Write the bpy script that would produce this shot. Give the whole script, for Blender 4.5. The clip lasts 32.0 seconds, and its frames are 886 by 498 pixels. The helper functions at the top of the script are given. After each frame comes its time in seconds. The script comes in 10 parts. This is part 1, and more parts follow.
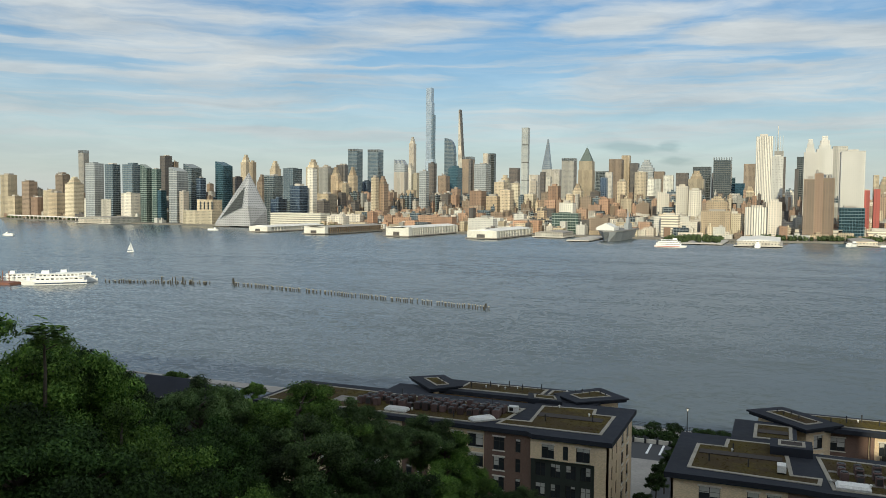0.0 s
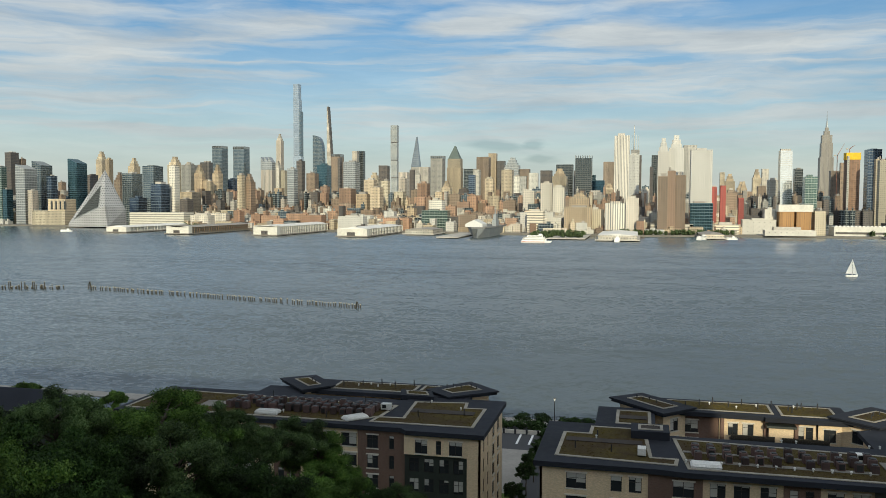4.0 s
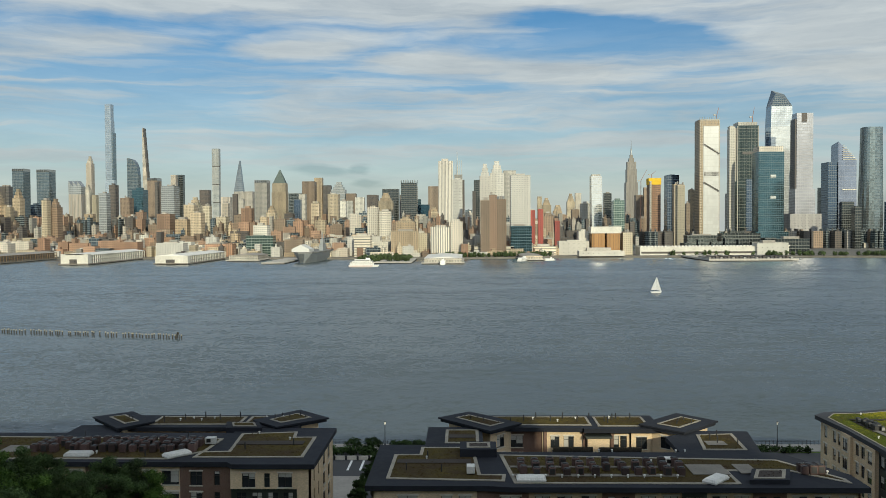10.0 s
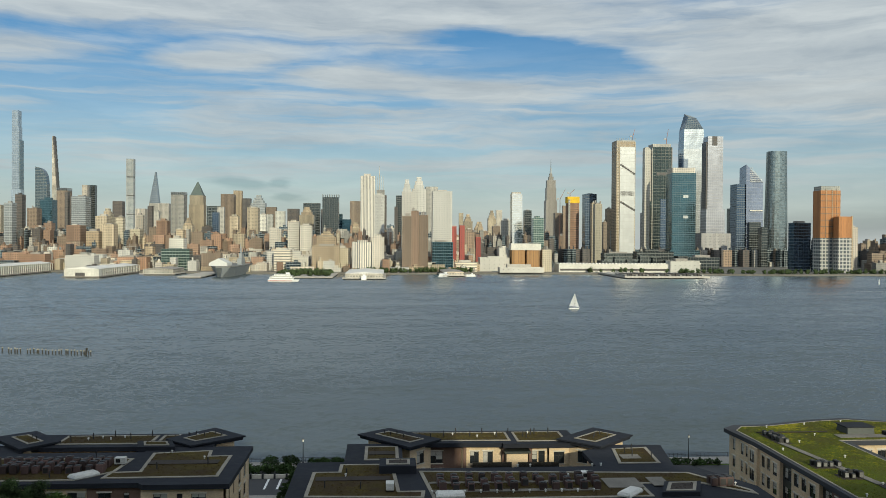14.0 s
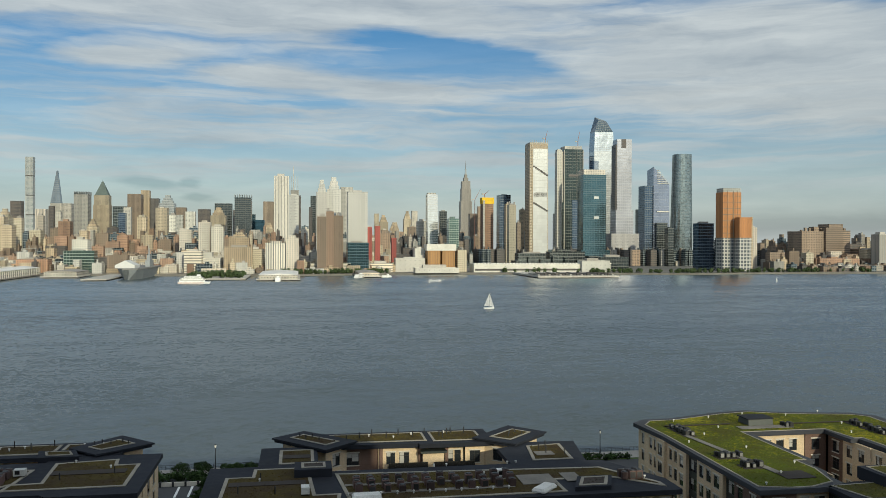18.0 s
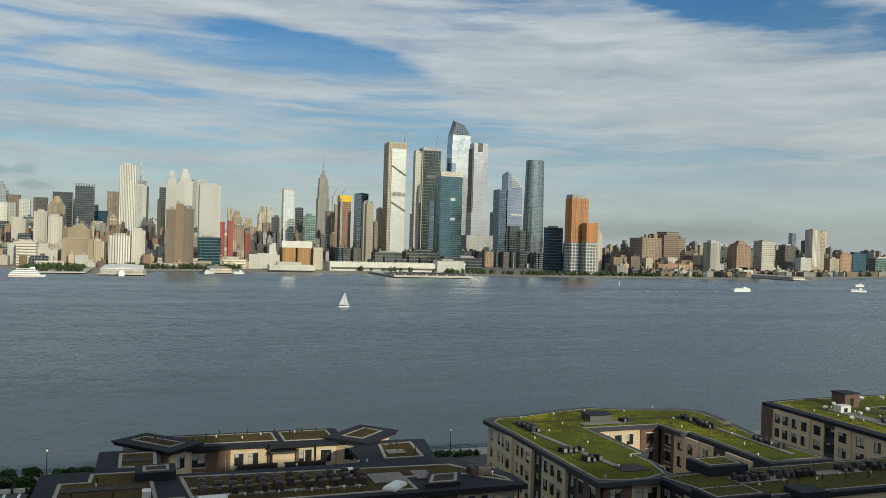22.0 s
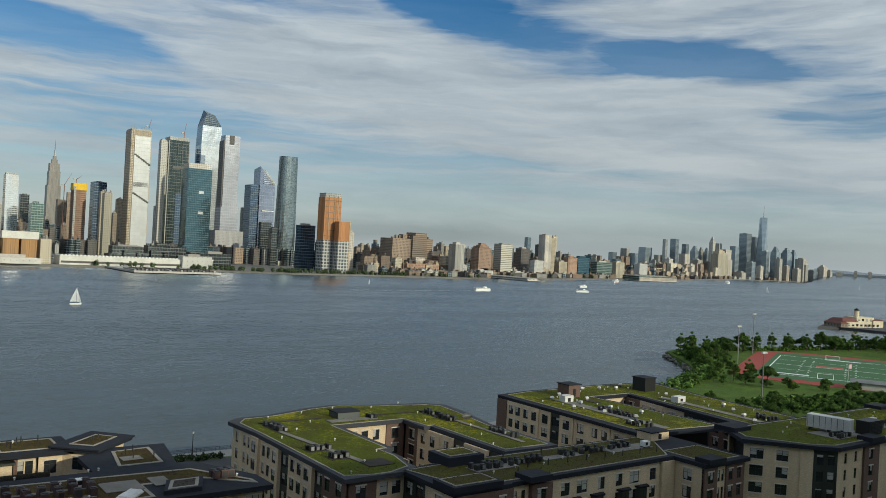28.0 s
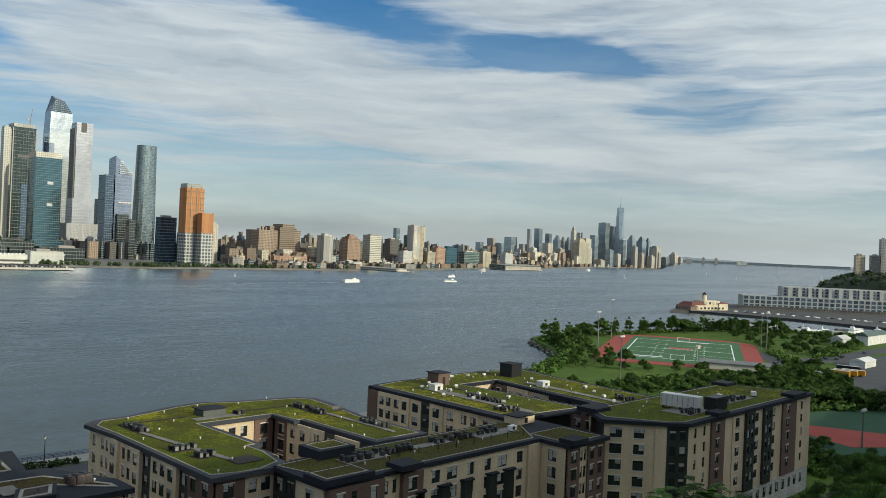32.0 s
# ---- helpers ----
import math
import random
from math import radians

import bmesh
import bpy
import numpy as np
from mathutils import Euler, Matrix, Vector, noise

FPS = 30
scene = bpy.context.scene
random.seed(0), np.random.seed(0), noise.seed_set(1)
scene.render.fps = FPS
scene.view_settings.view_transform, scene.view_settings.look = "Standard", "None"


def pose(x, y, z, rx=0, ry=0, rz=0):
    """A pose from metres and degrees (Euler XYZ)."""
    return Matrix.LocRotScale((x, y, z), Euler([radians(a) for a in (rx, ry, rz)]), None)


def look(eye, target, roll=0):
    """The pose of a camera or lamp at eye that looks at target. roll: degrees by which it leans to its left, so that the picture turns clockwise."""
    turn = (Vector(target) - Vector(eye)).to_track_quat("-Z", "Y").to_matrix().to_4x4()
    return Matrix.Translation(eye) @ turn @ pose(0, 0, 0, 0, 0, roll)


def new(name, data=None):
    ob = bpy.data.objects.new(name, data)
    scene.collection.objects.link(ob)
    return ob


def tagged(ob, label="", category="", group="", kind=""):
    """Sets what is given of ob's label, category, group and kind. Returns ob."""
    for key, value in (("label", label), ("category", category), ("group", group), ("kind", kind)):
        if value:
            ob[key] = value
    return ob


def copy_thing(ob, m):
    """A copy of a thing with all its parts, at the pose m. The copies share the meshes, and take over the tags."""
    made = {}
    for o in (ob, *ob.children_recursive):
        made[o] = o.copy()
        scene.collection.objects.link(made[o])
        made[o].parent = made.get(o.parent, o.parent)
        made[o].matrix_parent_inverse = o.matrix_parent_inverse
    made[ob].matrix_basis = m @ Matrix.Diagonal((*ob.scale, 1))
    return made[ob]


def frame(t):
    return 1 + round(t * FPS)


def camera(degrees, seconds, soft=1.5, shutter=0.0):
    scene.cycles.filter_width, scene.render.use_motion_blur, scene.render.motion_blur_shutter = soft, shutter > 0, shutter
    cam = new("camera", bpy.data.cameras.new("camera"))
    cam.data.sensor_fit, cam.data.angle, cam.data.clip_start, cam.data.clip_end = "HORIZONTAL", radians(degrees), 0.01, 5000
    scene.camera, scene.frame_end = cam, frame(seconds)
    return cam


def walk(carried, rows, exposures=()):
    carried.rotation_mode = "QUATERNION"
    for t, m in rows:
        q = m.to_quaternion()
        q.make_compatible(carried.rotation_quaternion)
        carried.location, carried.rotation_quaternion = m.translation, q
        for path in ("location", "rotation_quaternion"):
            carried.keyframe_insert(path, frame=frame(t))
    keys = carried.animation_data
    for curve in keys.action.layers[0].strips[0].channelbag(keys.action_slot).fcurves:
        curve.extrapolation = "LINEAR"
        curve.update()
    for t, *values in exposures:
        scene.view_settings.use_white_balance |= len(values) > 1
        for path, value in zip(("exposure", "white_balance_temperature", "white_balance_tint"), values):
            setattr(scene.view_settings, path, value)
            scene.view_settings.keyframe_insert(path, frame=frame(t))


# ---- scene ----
cam = camera(56.19, 32.0, soft=0.5)
EYE = (0.0, 0.0, 58.0)
# seconds, yaw to the right, pitch up, roll clockwise (degrees)
TURNS = [
    (0.0, -22.190, -3.197, 0.541),
    (0.5, -21.055, -3.204, 0.230),
    (1.0, -19.537, -3.260, 0.179),
    (1.5, -17.954, -3.276, 0.314),
    (2.0, -17.822, -3.244, 0.408),
    (2.5, -17.338, -3.301, 0.472),
    (3.0, -16.070, -3.331, 0.444),
    (3.5, -14.359, -3.344, 0.348),
    (5.5, -12.410, -3.164, 0.036),
    (6.0, -12.139, -2.710, -0.210),
    (6.5, -10.279, -2.174, -0.450),
    (7.0, -9.236, -2.193, -0.398),
    (7.5, -7.910, -2.162, -0.272),
    (8.0, -4.794, -2.102, -0.134),
    (8.5, -4.379, -1.867, -0.154),
    (9.0, -4.064, -1.794, -0.193),
    (9.5, -2.181, -1.619, -0.306),
    (10.0, -1.384, -1.642, -0.313),
    (10.5, -0.837, -1.668, 0.428),
    (11.0, -0.711, -1.733, 0.826),
    (11.5, -0.079, -1.719, 0.769),
    (12.0, 0.014, -1.692, 0.613),
    (12.5, 1.008, -1.163, 0.144),
    (13.0, 1.231, -0.856, 0.365),
    (13.5, 2.782, -0.662, 0.446),
    (14.0, 4.025, -0.566, 0.356),
    (14.5, 4.392, -0.511, 0.353),
    (16.5, 6.863, -0.478, 0.088),
    (17.0, 8.339, -0.483, 0.031),
    (17.5, 8.484, -0.491, 0.046),
    (18.0, 9.845, -0.493, 0.199),
    (18.5, 10.144, -0.508, 0.287),
    (19.0, 12.546, -0.420, 0.324),
    (19.5, 14.326, -0.478, 0.736),
    (20.0, 16.734, -0.474, 0.996),
    (20.5, 18.249, -0.422, 1.255),
    (21.0, 18.381, -0.434, 1.487),
    (21.5, 19.117, -0.404, 1.676),
    (22.0, 19.720, -0.408, 1.680),
    (22.5, 21.232, -0.360, 1.909),
    (23.0, 22.843, -0.274, 2.111),
    (23.5, 24.775, -0.216, 2.482),
    (24.0, 26.126, -0.162, 2.869),
    (24.5, 27.547, -0.158, 2.953),
    (25.0, 28.281, -0.040, 2.669),
    (25.5, 29.055, -0.041, 2.313),
    (27.5, 35.205, 0.069, 2.956),
    (28.0, 36.716, 0.168, 3.086),
    (28.5, 37.193, 0.193, 3.255),
    (29.0, 37.767, 0.187, 3.228),
    (29.5, 37.920, 0.034, 2.830),
    (30.0, 38.052, -0.925, 2.330),
    (30.5, 40.332, -0.996, 0.983),
    (31.0, 43.149, -0.922, 0.882),
    (31.5, 44.120, -0.894, 2.036),
    (32.0, 45.764, -0.019, 2.476),
]


def aim(yaw, pitch, roll):
    return pose(*EYE, 0, 0, -yaw) @ pose(0, 0, 0, 90 + pitch, 0, 0) @ pose(0, 0, 0, 0, 0, roll)


walk(cam, [(t, aim(a, b, c)) for t, a, b, c in TURNS], [(0.0, -0.20, 6380, 4.0), (6.0, -0.32, 6420, 3.0), (10.0, -0.38, 6330, 2.0), (18.0, -0.46, 6240, 2.0), (25.0, -0.55, 6120, 2.0), (28.6, -0.58, 6000, 2.0), (30.6, -0.40, 6060, 2.0), (32.0, -0.33, 6100, 2.0)])

# ---- light ----
SUN_AZ, SUN_EL = 166.0, 17.5
sun_way = Vector((math.sin(radians(SUN_AZ)) * math.cos(radians(SUN_EL)), math.cos(radians(SUN_AZ)) * math.cos(radians(SUN_EL)), math.sin(radians(SUN_EL))))
sun = new("sun", bpy.data.lights.new("sun", "SUN"))
sun.data.energy, sun.data.angle, sun.data.color = 4.7, radians(0.6), (1.0, 0.88, 0.66)
sun.matrix_world = look(sun_way * 300, (0, 0, 0))

world = bpy.data.worlds.new("sky")
scene.world = world
world.use_nodes = True
wn, wl = world.node_tree.nodes, world.node_tree.links
wn.clear()


def wnode(kind, **vals):
    n = wn.new(kind)
    for k, v in vals.items():
        n.inputs[k].default_value = v
    return n


def wmath(op, a, b=None, c=None):
    n = wn.new("ShaderNodeMath")
    n.operation = op
    for i, v in enumerate((a, b, c)):
        if v is None:
            continue
        if isinstance(v, (int, float)):
            n.inputs[i].default_value = v
        else:
            wl.new(v, n.inputs[i])
    return n.outputs[0]


sky = wn.new("ShaderNodeTexSky")
sky.sky_type, sky.sun_disc = "NISHITA", False
sky.sun_elevation, sky.sun_rotation = radians(SUN_EL), radians(SUN_AZ)
sky.altitude, sky.air_density, sky.dust_density, sky.ozone_density = 50, 1.0, 0.2, 3.0
coord = wn.new("ShaderNodeTexCoord")
sep = wn.new("ShaderNodeSeparateXYZ")
wl.new(coord.outputs["Generated"], sep.inputs[0])
up = wmath("MAXIMUM", sep.outputs["Z"], 0.0)
# the sky's own compass: bearing and height in degrees
bearing = wmath("MULTIPLY", wmath("ARCTAN2", sep.outputs["X"], sep.outputs["Y"]), 57.29578)
height = wmath("MULTIPLY", wmath("ARCSINE", sep.outputs["Z"]), 57.29578)
compass = wn.new("ShaderNodeCombineXYZ")
wl.new(bearing, compass.inputs[0])
wl.new(height, compass.inputs[1])


def streaks(vec, stretch, turn, detail, rough, shift, out="Fac"):
    """Noise drawn out along the horizon."""
    mp = wn.new("ShaderNodeMapping")
    mp.inputs["Rotation"].default_value = (0, 0, radians(turn))
    mp.inputs["Scale"].default_value = (*stretch, 1)
    mp.inputs["Location"].default_value = (*shift, 0)
    wl.new(vec, mp.inputs[0])
    n = wnode("ShaderNodeTexNoise", Scale=1.0, Detail=detail, Roughness=rough, Distortion=0.25)
    wl.new(mp.outputs[0], n.inputs["Vector"])
    return n.outputs[out]


# the wind frays the edges of every bank
fray = wn.new("ShaderNodeVectorMath")
fray.operation = "MULTIPLY_ADD"
wl.new(streaks(compass.outputs[0], (0.10, 0.38), 3, 4, 0.6, (3.3, 8.1), "Color"), fray.inputs[0])
fray.inputs[1].default_value = (7.0, 1.5, 0)
fray.inputs[2].default_value = (-3.5, -0.75, 0)
blown = wn.new("ShaderNodeVectorMath")
blown.operation = "ADD"
wl.new(compass.outputs[0], blown.inputs[0])
wl.new(fray.outputs[0], blown.inputs[1])


def bank_of(az, el, wide, high, tilt):
    """A lens-shaped bank: 1 in its middle, 0 at its rim."""
    mp = wn.new("ShaderNodeMapping")
    mp.vector_type = "TEXTURE"
    mp.inputs["Location"].default_value = (az, el, 0)
    mp.inputs["Rotation"].default_value = (0, 0, radians(tilt))
    mp.inputs["Scale"].default_value = (wide, high, 1)
    wl.new(blown.outputs[0], mp.inputs[0])
    g = wn.new("ShaderNodeTexGradient")
    g.gradient_type = "SPHERICAL"
    wl.new(mp.outputs[0], g.inputs[0])
    return g.outputs["Fac"]


# banks of cloud, and the blue between them: bearing, height, half width, half height, tilt, weight
BANKS = ((-45, 12.4, 15, 3.0, 0, 0.8), (-37, 9.2, 7, 1.8, 0, 0.6), (-27.5, 10.7, 11, 1.6, 9, 0.9), (-8, 16.2, 44, 4.0, 0, 1.5), (-10.5, 12.0, 6.5, 1.2, 4, 1.1), (-2, 11.2, 5.5, 1.1, 3, 1.1), (6, 10.1, 8, 1.4, -4, 1.0),
         (-10.5, 9.1, 8, 2.4, 0, 0.6), (9, 7.7, 15, 1.4, -4, 0.6), (25, 12.4, 16, 3.6, 7, 1.1))
BANKS_SOUTH = ((37, 11.4, 17, 4.2, -10, 0.9), (48, 8.4, 34, 3.8, -3, 0.9), (52, 11.0, 9, 2.0, 4, 0.8), (68, 14.2, 13, 3.6, -8, 0.9), (50, 16.6, 9, 1.8, 0, 0.7), (26, 9.2, 9, 1.5, 4, 0.4))
BLUE = ((-22, 9.7, 14, 2.2, 0, -0.55), (-14, 13.0, 14, 1.0, 0, -0.6), (11.5, 12.3, 9, 1.4, -8, -1.0), (5.5, 13.9, 5, 0.9, 0, -0.7), (15, 9.2, 8, 1.1, 0, -0.5), (36, 16.6, 5.5, 2.2, -10, -1.5), (53.3, 13.3, 7, 1.8, -5, -1.9),
        (42, 14.6, 9, 2.0, -12, -0.7), (63, 9.9, 6, 1.9, 0, -1.5), (33, 6.9, 9, 0.9, -4, -0.5), (19, 9.8, 8, 0.9, -3, -0.5), (-31, 8.3, 8, 1.2, 5, -0.5))
broad = streaks(blown.outputs[0], (0.045, 0.34), 3, 4, 0.55, (0.7, 2.2))
fine = streaks(blown.outputs[0], (0.10, 0.95), 3, 6, 0.58, (5.1, 0.4))
mix = wmath("ADD", wmath("MULTIPLY_ADD", broad, 1.5, -0.15), wmath("MULTIPLY_ADD", fine, 1.5, -0.75))
for az, el, wide, high, tilt, weight in BANKS + BANKS_SOUTH + BLUE:
    mix = wmath("MULTIPLY_ADD", bank_of(az, el, wide, high, tilt), weight, mix)
# the sheet closes towards the south and overhead


def rise(v, lo, hi, top):
    m = wn.new("ShaderNodeMapRange")
    m.interpolation_type = "SMOOTHSTEP"
    for key, q in zip(("From Min", "From Max", "To Max"), (lo, hi, top)):
        m.inputs[key].default_value = q
    wl.new(v, m.inputs["Value"])
    return m.outputs[0]


mix = wmath("ADD", mix, wmath("ADD", rise(bearing, 22, 60, 0.26), rise(height, 15, 28, 0.30)))
ramp = wn.new("ShaderNodeMapRange")
ramp.interpolation_type = "SMOOTHSTEP"
ramp.inputs["From Min"].default_value, ramp.inputs["From Max"].default_value = 0.0, 1.42
ramp.inputs["To Min"].default_value, ramp.inputs["To Max"].default_value = 0.0, 0.92
wl.new(mix, ramp.inputs["Value"])
# a milky veil towards the horizon
veil = wmath("POWER", wmath("SUBTRACT", 1.0, wmath("MINIMUM", wmath("MULTIPLY", up, 2.35), 1.0)), 2.0)
cover = wmath("MAXIMUM", ramp.outputs[0], wmath("MULTIPLY", veil, 0.95))
# thin streaks drawn out low over the horizon
low = wmath("MULTIPLY", rise(streaks(blown.outputs[0], (0.055, 1.15), 2, 5, 0.55, (2.9, 6.3)), 0.40, 0.66, 0.75), wmath("MULTIPLY", rise(height, 2, 5, 1.0), wmath("SUBTRACT", 1.0, rise(height, 9, 13, 1.0))))
cover = wmath("SUBTRACT", 1.0, wmath("MULTIPLY", wmath("SUBTRACT", 1.0, cover), wmath("SUBTRACT", 1.0, low)))
# thick cloud is grey below, its edges white
thick = wn.new("ShaderNodeMapRange")
thick.inputs["From Min"].default_value, thick.inputs["From Max"].default_value = 0.36, 0.62
wl.new(wmath("ADD", wmath("MULTIPLY", streaks(blown.outputs[0], (0.09, 0.6), 4, 6, 0.6, (7.4, 2.2)), 0.7), wmath("MULTIPLY", fine, 0.3)), thick.inputs["Value"])
body = wn.new("ShaderNodeMix")
body.data_type = "RGBA"
body.inputs["A"].default_value, body.inputs["B"].default_value = (5.6, 6.0, 6.6, 1), (9.3, 9.3, 9.35, 1)
wl.new(thick.outputs[0], body.inputs["Factor"])
tone = wn.new("ShaderNodeMix")
tone.data_type = "RGBA"
tone.inputs["B"].default_value = (6.05, 6.2, 6.2, 1)
wl.new(body.outputs["Result"], tone.inputs["A"])
wl.new(wmath("MULTIPLY", veil, 0.8), tone.inputs["Factor"])
# a few small grey clouds low over the towers, and a grey bank far to the south
GREY = ((-10.4, 3.7, 2.6, 0.55, -4, 0.55), (-7.5, 3.8, 1.3, 0.45, 5, 0.55), (-6.3, 2.8, 1.5, 0.45, 0, 0.55), (33, 1.3, 10, 1.1, 0, 0.4), (50, 1.2, 26, 1.5, 0, 0.27))
murk = 0.0
for az, el, wide, high, tilt, weight in GREY:
    murk = wmath("MULTIPLY_ADD", wmath("MINIMUM", wmath("MULTIPLY", bank_of(az + 0.2, el, wide, high, tilt), 1.8), 1.0), weight, murk)
dusk = wn.new("ShaderNodeMix")
dusk.data_type = "RGBA"
dusk.inputs["B"].default_value = (2.9, 3.25, 3.7, 1)
wl.new(tone.outputs["Result"], dusk.inputs["A"])
wl.new(murk, dusk.inputs["Factor"])
cover = wmath("MAXIMUM", cover, murk)
deep = wn.new("ShaderNodeHueSaturation")
deep.inputs["Saturation"].default_value = 1.46
deep.inputs["Value"].default_value = 1.12
deep.inputs["Hue"].default_value = 0.504
wl.new(sky.outputs[0], deep.inputs["Color"])
both = wn.new("ShaderNodeMix")
both.data_type = "RGBA"
wl.new(cover, both.inputs["Factor"])
wl.new(deep.outputs[0], both.inputs["A"])
# cloud on the sun's side of the sky is far brighter
toward = wn.new("ShaderNodeVectorMath")
toward.operation = "DOT_PRODUCT"
wl.new(coord.outputs["Generated"], toward.inputs[0])
toward.inputs[1].default_value = sun_way
lit = wmath("ADD", 1.0, wmath("MULTIPLY", wmath("POWER", wmath("MAXIMUM", wmath("ADD", wmath("MULTIPLY", toward.outputs["Value"], 0.75), 0.25), 0.0), 1.5), 0.92))
glow = wn.new("ShaderNodeVectorMath")
glow.operation = "SCALE"
wl.new(dusk.outputs["Result"], glow.inputs[0])
wl.new(lit, glow.inputs["Scale"])
wl.new(glow.outputs[0], both.inputs["B"])
bg = wnode("ShaderNodeBackground", Strength=0.10)
wl.new(both.outputs["Result"], bg.inputs["Color"])
wout = wn.new("ShaderNodeOutputWorld")
wl.new(bg.outputs[0], wout.inputs["Surface"])

# ---- materials ----
class Mat:
    """A node material with a few short ways to add nodes."""

    def __init__(self, name):
        self.m = bpy.data.materials.new(name)
        self.m.use_nodes = True
        self.n, self.l = self.m.node_tree.nodes, self.m.node_tree.links
        self.b = self.n["Principled BSDF"]

    def put(self, node, key, value):
        if isinstance(value, bpy.types.NodeSocket):
            self.l.new(value, node.inputs[key])
        else:
            node.inputs[key].default_value = value

    def math(self, op, a, b=0.0, c=0.0):
        n = self.n.new("ShaderNodeMath")
        n.operation = op
        for i, v in enumerate((a, b, c)):
            self.put(n, i, v)
        return n.outputs[0]

    def pos(self):
        return self.n.new("ShaderNodeNewGeometry").outputs["Position"]

    def noise(self, scale, detail=4, rough=0.55, vec=None, stretch=None):
        n = self.n.new("ShaderNodeTexNoise")
        n.inputs["Scale"].default_value, n.inputs["Detail"].default_value, n.inputs["Roughness"].default_value = scale, detail, rough
        v = vec or self.pos()
        if stretch:
            mp = self.n.new("ShaderNodeMapping")
            mp.inputs["Scale"].default_value = stretch
            self.l.new(v, mp.inputs[0])
            v = mp.outputs[0]
        self.l.new(v, n.inputs["Vector"])
        return n.outputs["Fac"]

    def range(self, v, a, b, c, d):
        n = self.n.new("ShaderNodeMapRange")
        for k, q in zip(("Value", "From Min", "From Max", "To Min", "To Max"), (v, a, b, c, d)):
            self.put(n, k, q)
        return n.outputs[0]

    def mix(self, f, a, b):
        n = self.n.new("ShaderNodeMix")
        n.data_type = "RGBA"
        for k, q in zip(("Factor", "A", "B"), (f, a, b)):
            self.put(n, k, (*q, 1) if isinstance(q, tuple) and len(q) == 3 else q)
        return n.outputs["Result"]

    def scale(self, col, f):
        n = self.n.new("ShaderNodeVectorMath")
        n.operation = "SCALE"
        self.put(n, 0, col)
        self.put(n, "Scale", f)
        return n.outputs[0]

    def bump(self, h, strength, dist):
        n = self.n.new("ShaderNodeBump")
        n.inputs["Strength"].default_value, n.inputs["Distance"].default_value = strength, dist
        self.l.new(h, n.inputs["Height"])
        self.l.new(n.outputs[0], self.b.inputs["Normal"])

    def done(self, color, rough=0.7, metal=0.0):
        self.put(self.b, "Base Color", (*color, 1) if isinstance(color, tuple) and len(color) == 3 else color)
        self.put(self.b, "Roughness", rough)
        self.put(self.b, "Metallic", metal)
        return self.m


def plain(name, color, rough=0.7, metal=0.0, grain=3.0, stain=0.25, amount=0.25, bump=0.0, vary=0.0):
    """A surface with fine grain and broad stains at two scales."""
    k = Mat(name)
    a, b = k.noise(grain, 5, 0.6), k.noise(stain, 3, 0.5)
    f = k.math("ADD", k.range(a, 0.25, 0.75, 1 - amount, 1 + amount * 0.6), k.range(b, 0.3, 0.7, -amount * 0.6, amount * 0.6))
    if vary:
        info = k.n.new("ShaderNodeObjectInfo").outputs["Random"]
        f = k.math("MULTIPLY", f, k.range(info, 0, 1, 1 - vary, 1 + vary))
    if bump:
        k.bump(a, bump, 0.05)
    return k.done(k.scale((*color,), f), k.range(a, 0.3, 0.7, max(rough - 0.1, 0.05), min(rough + 0.1, 1)), metal)


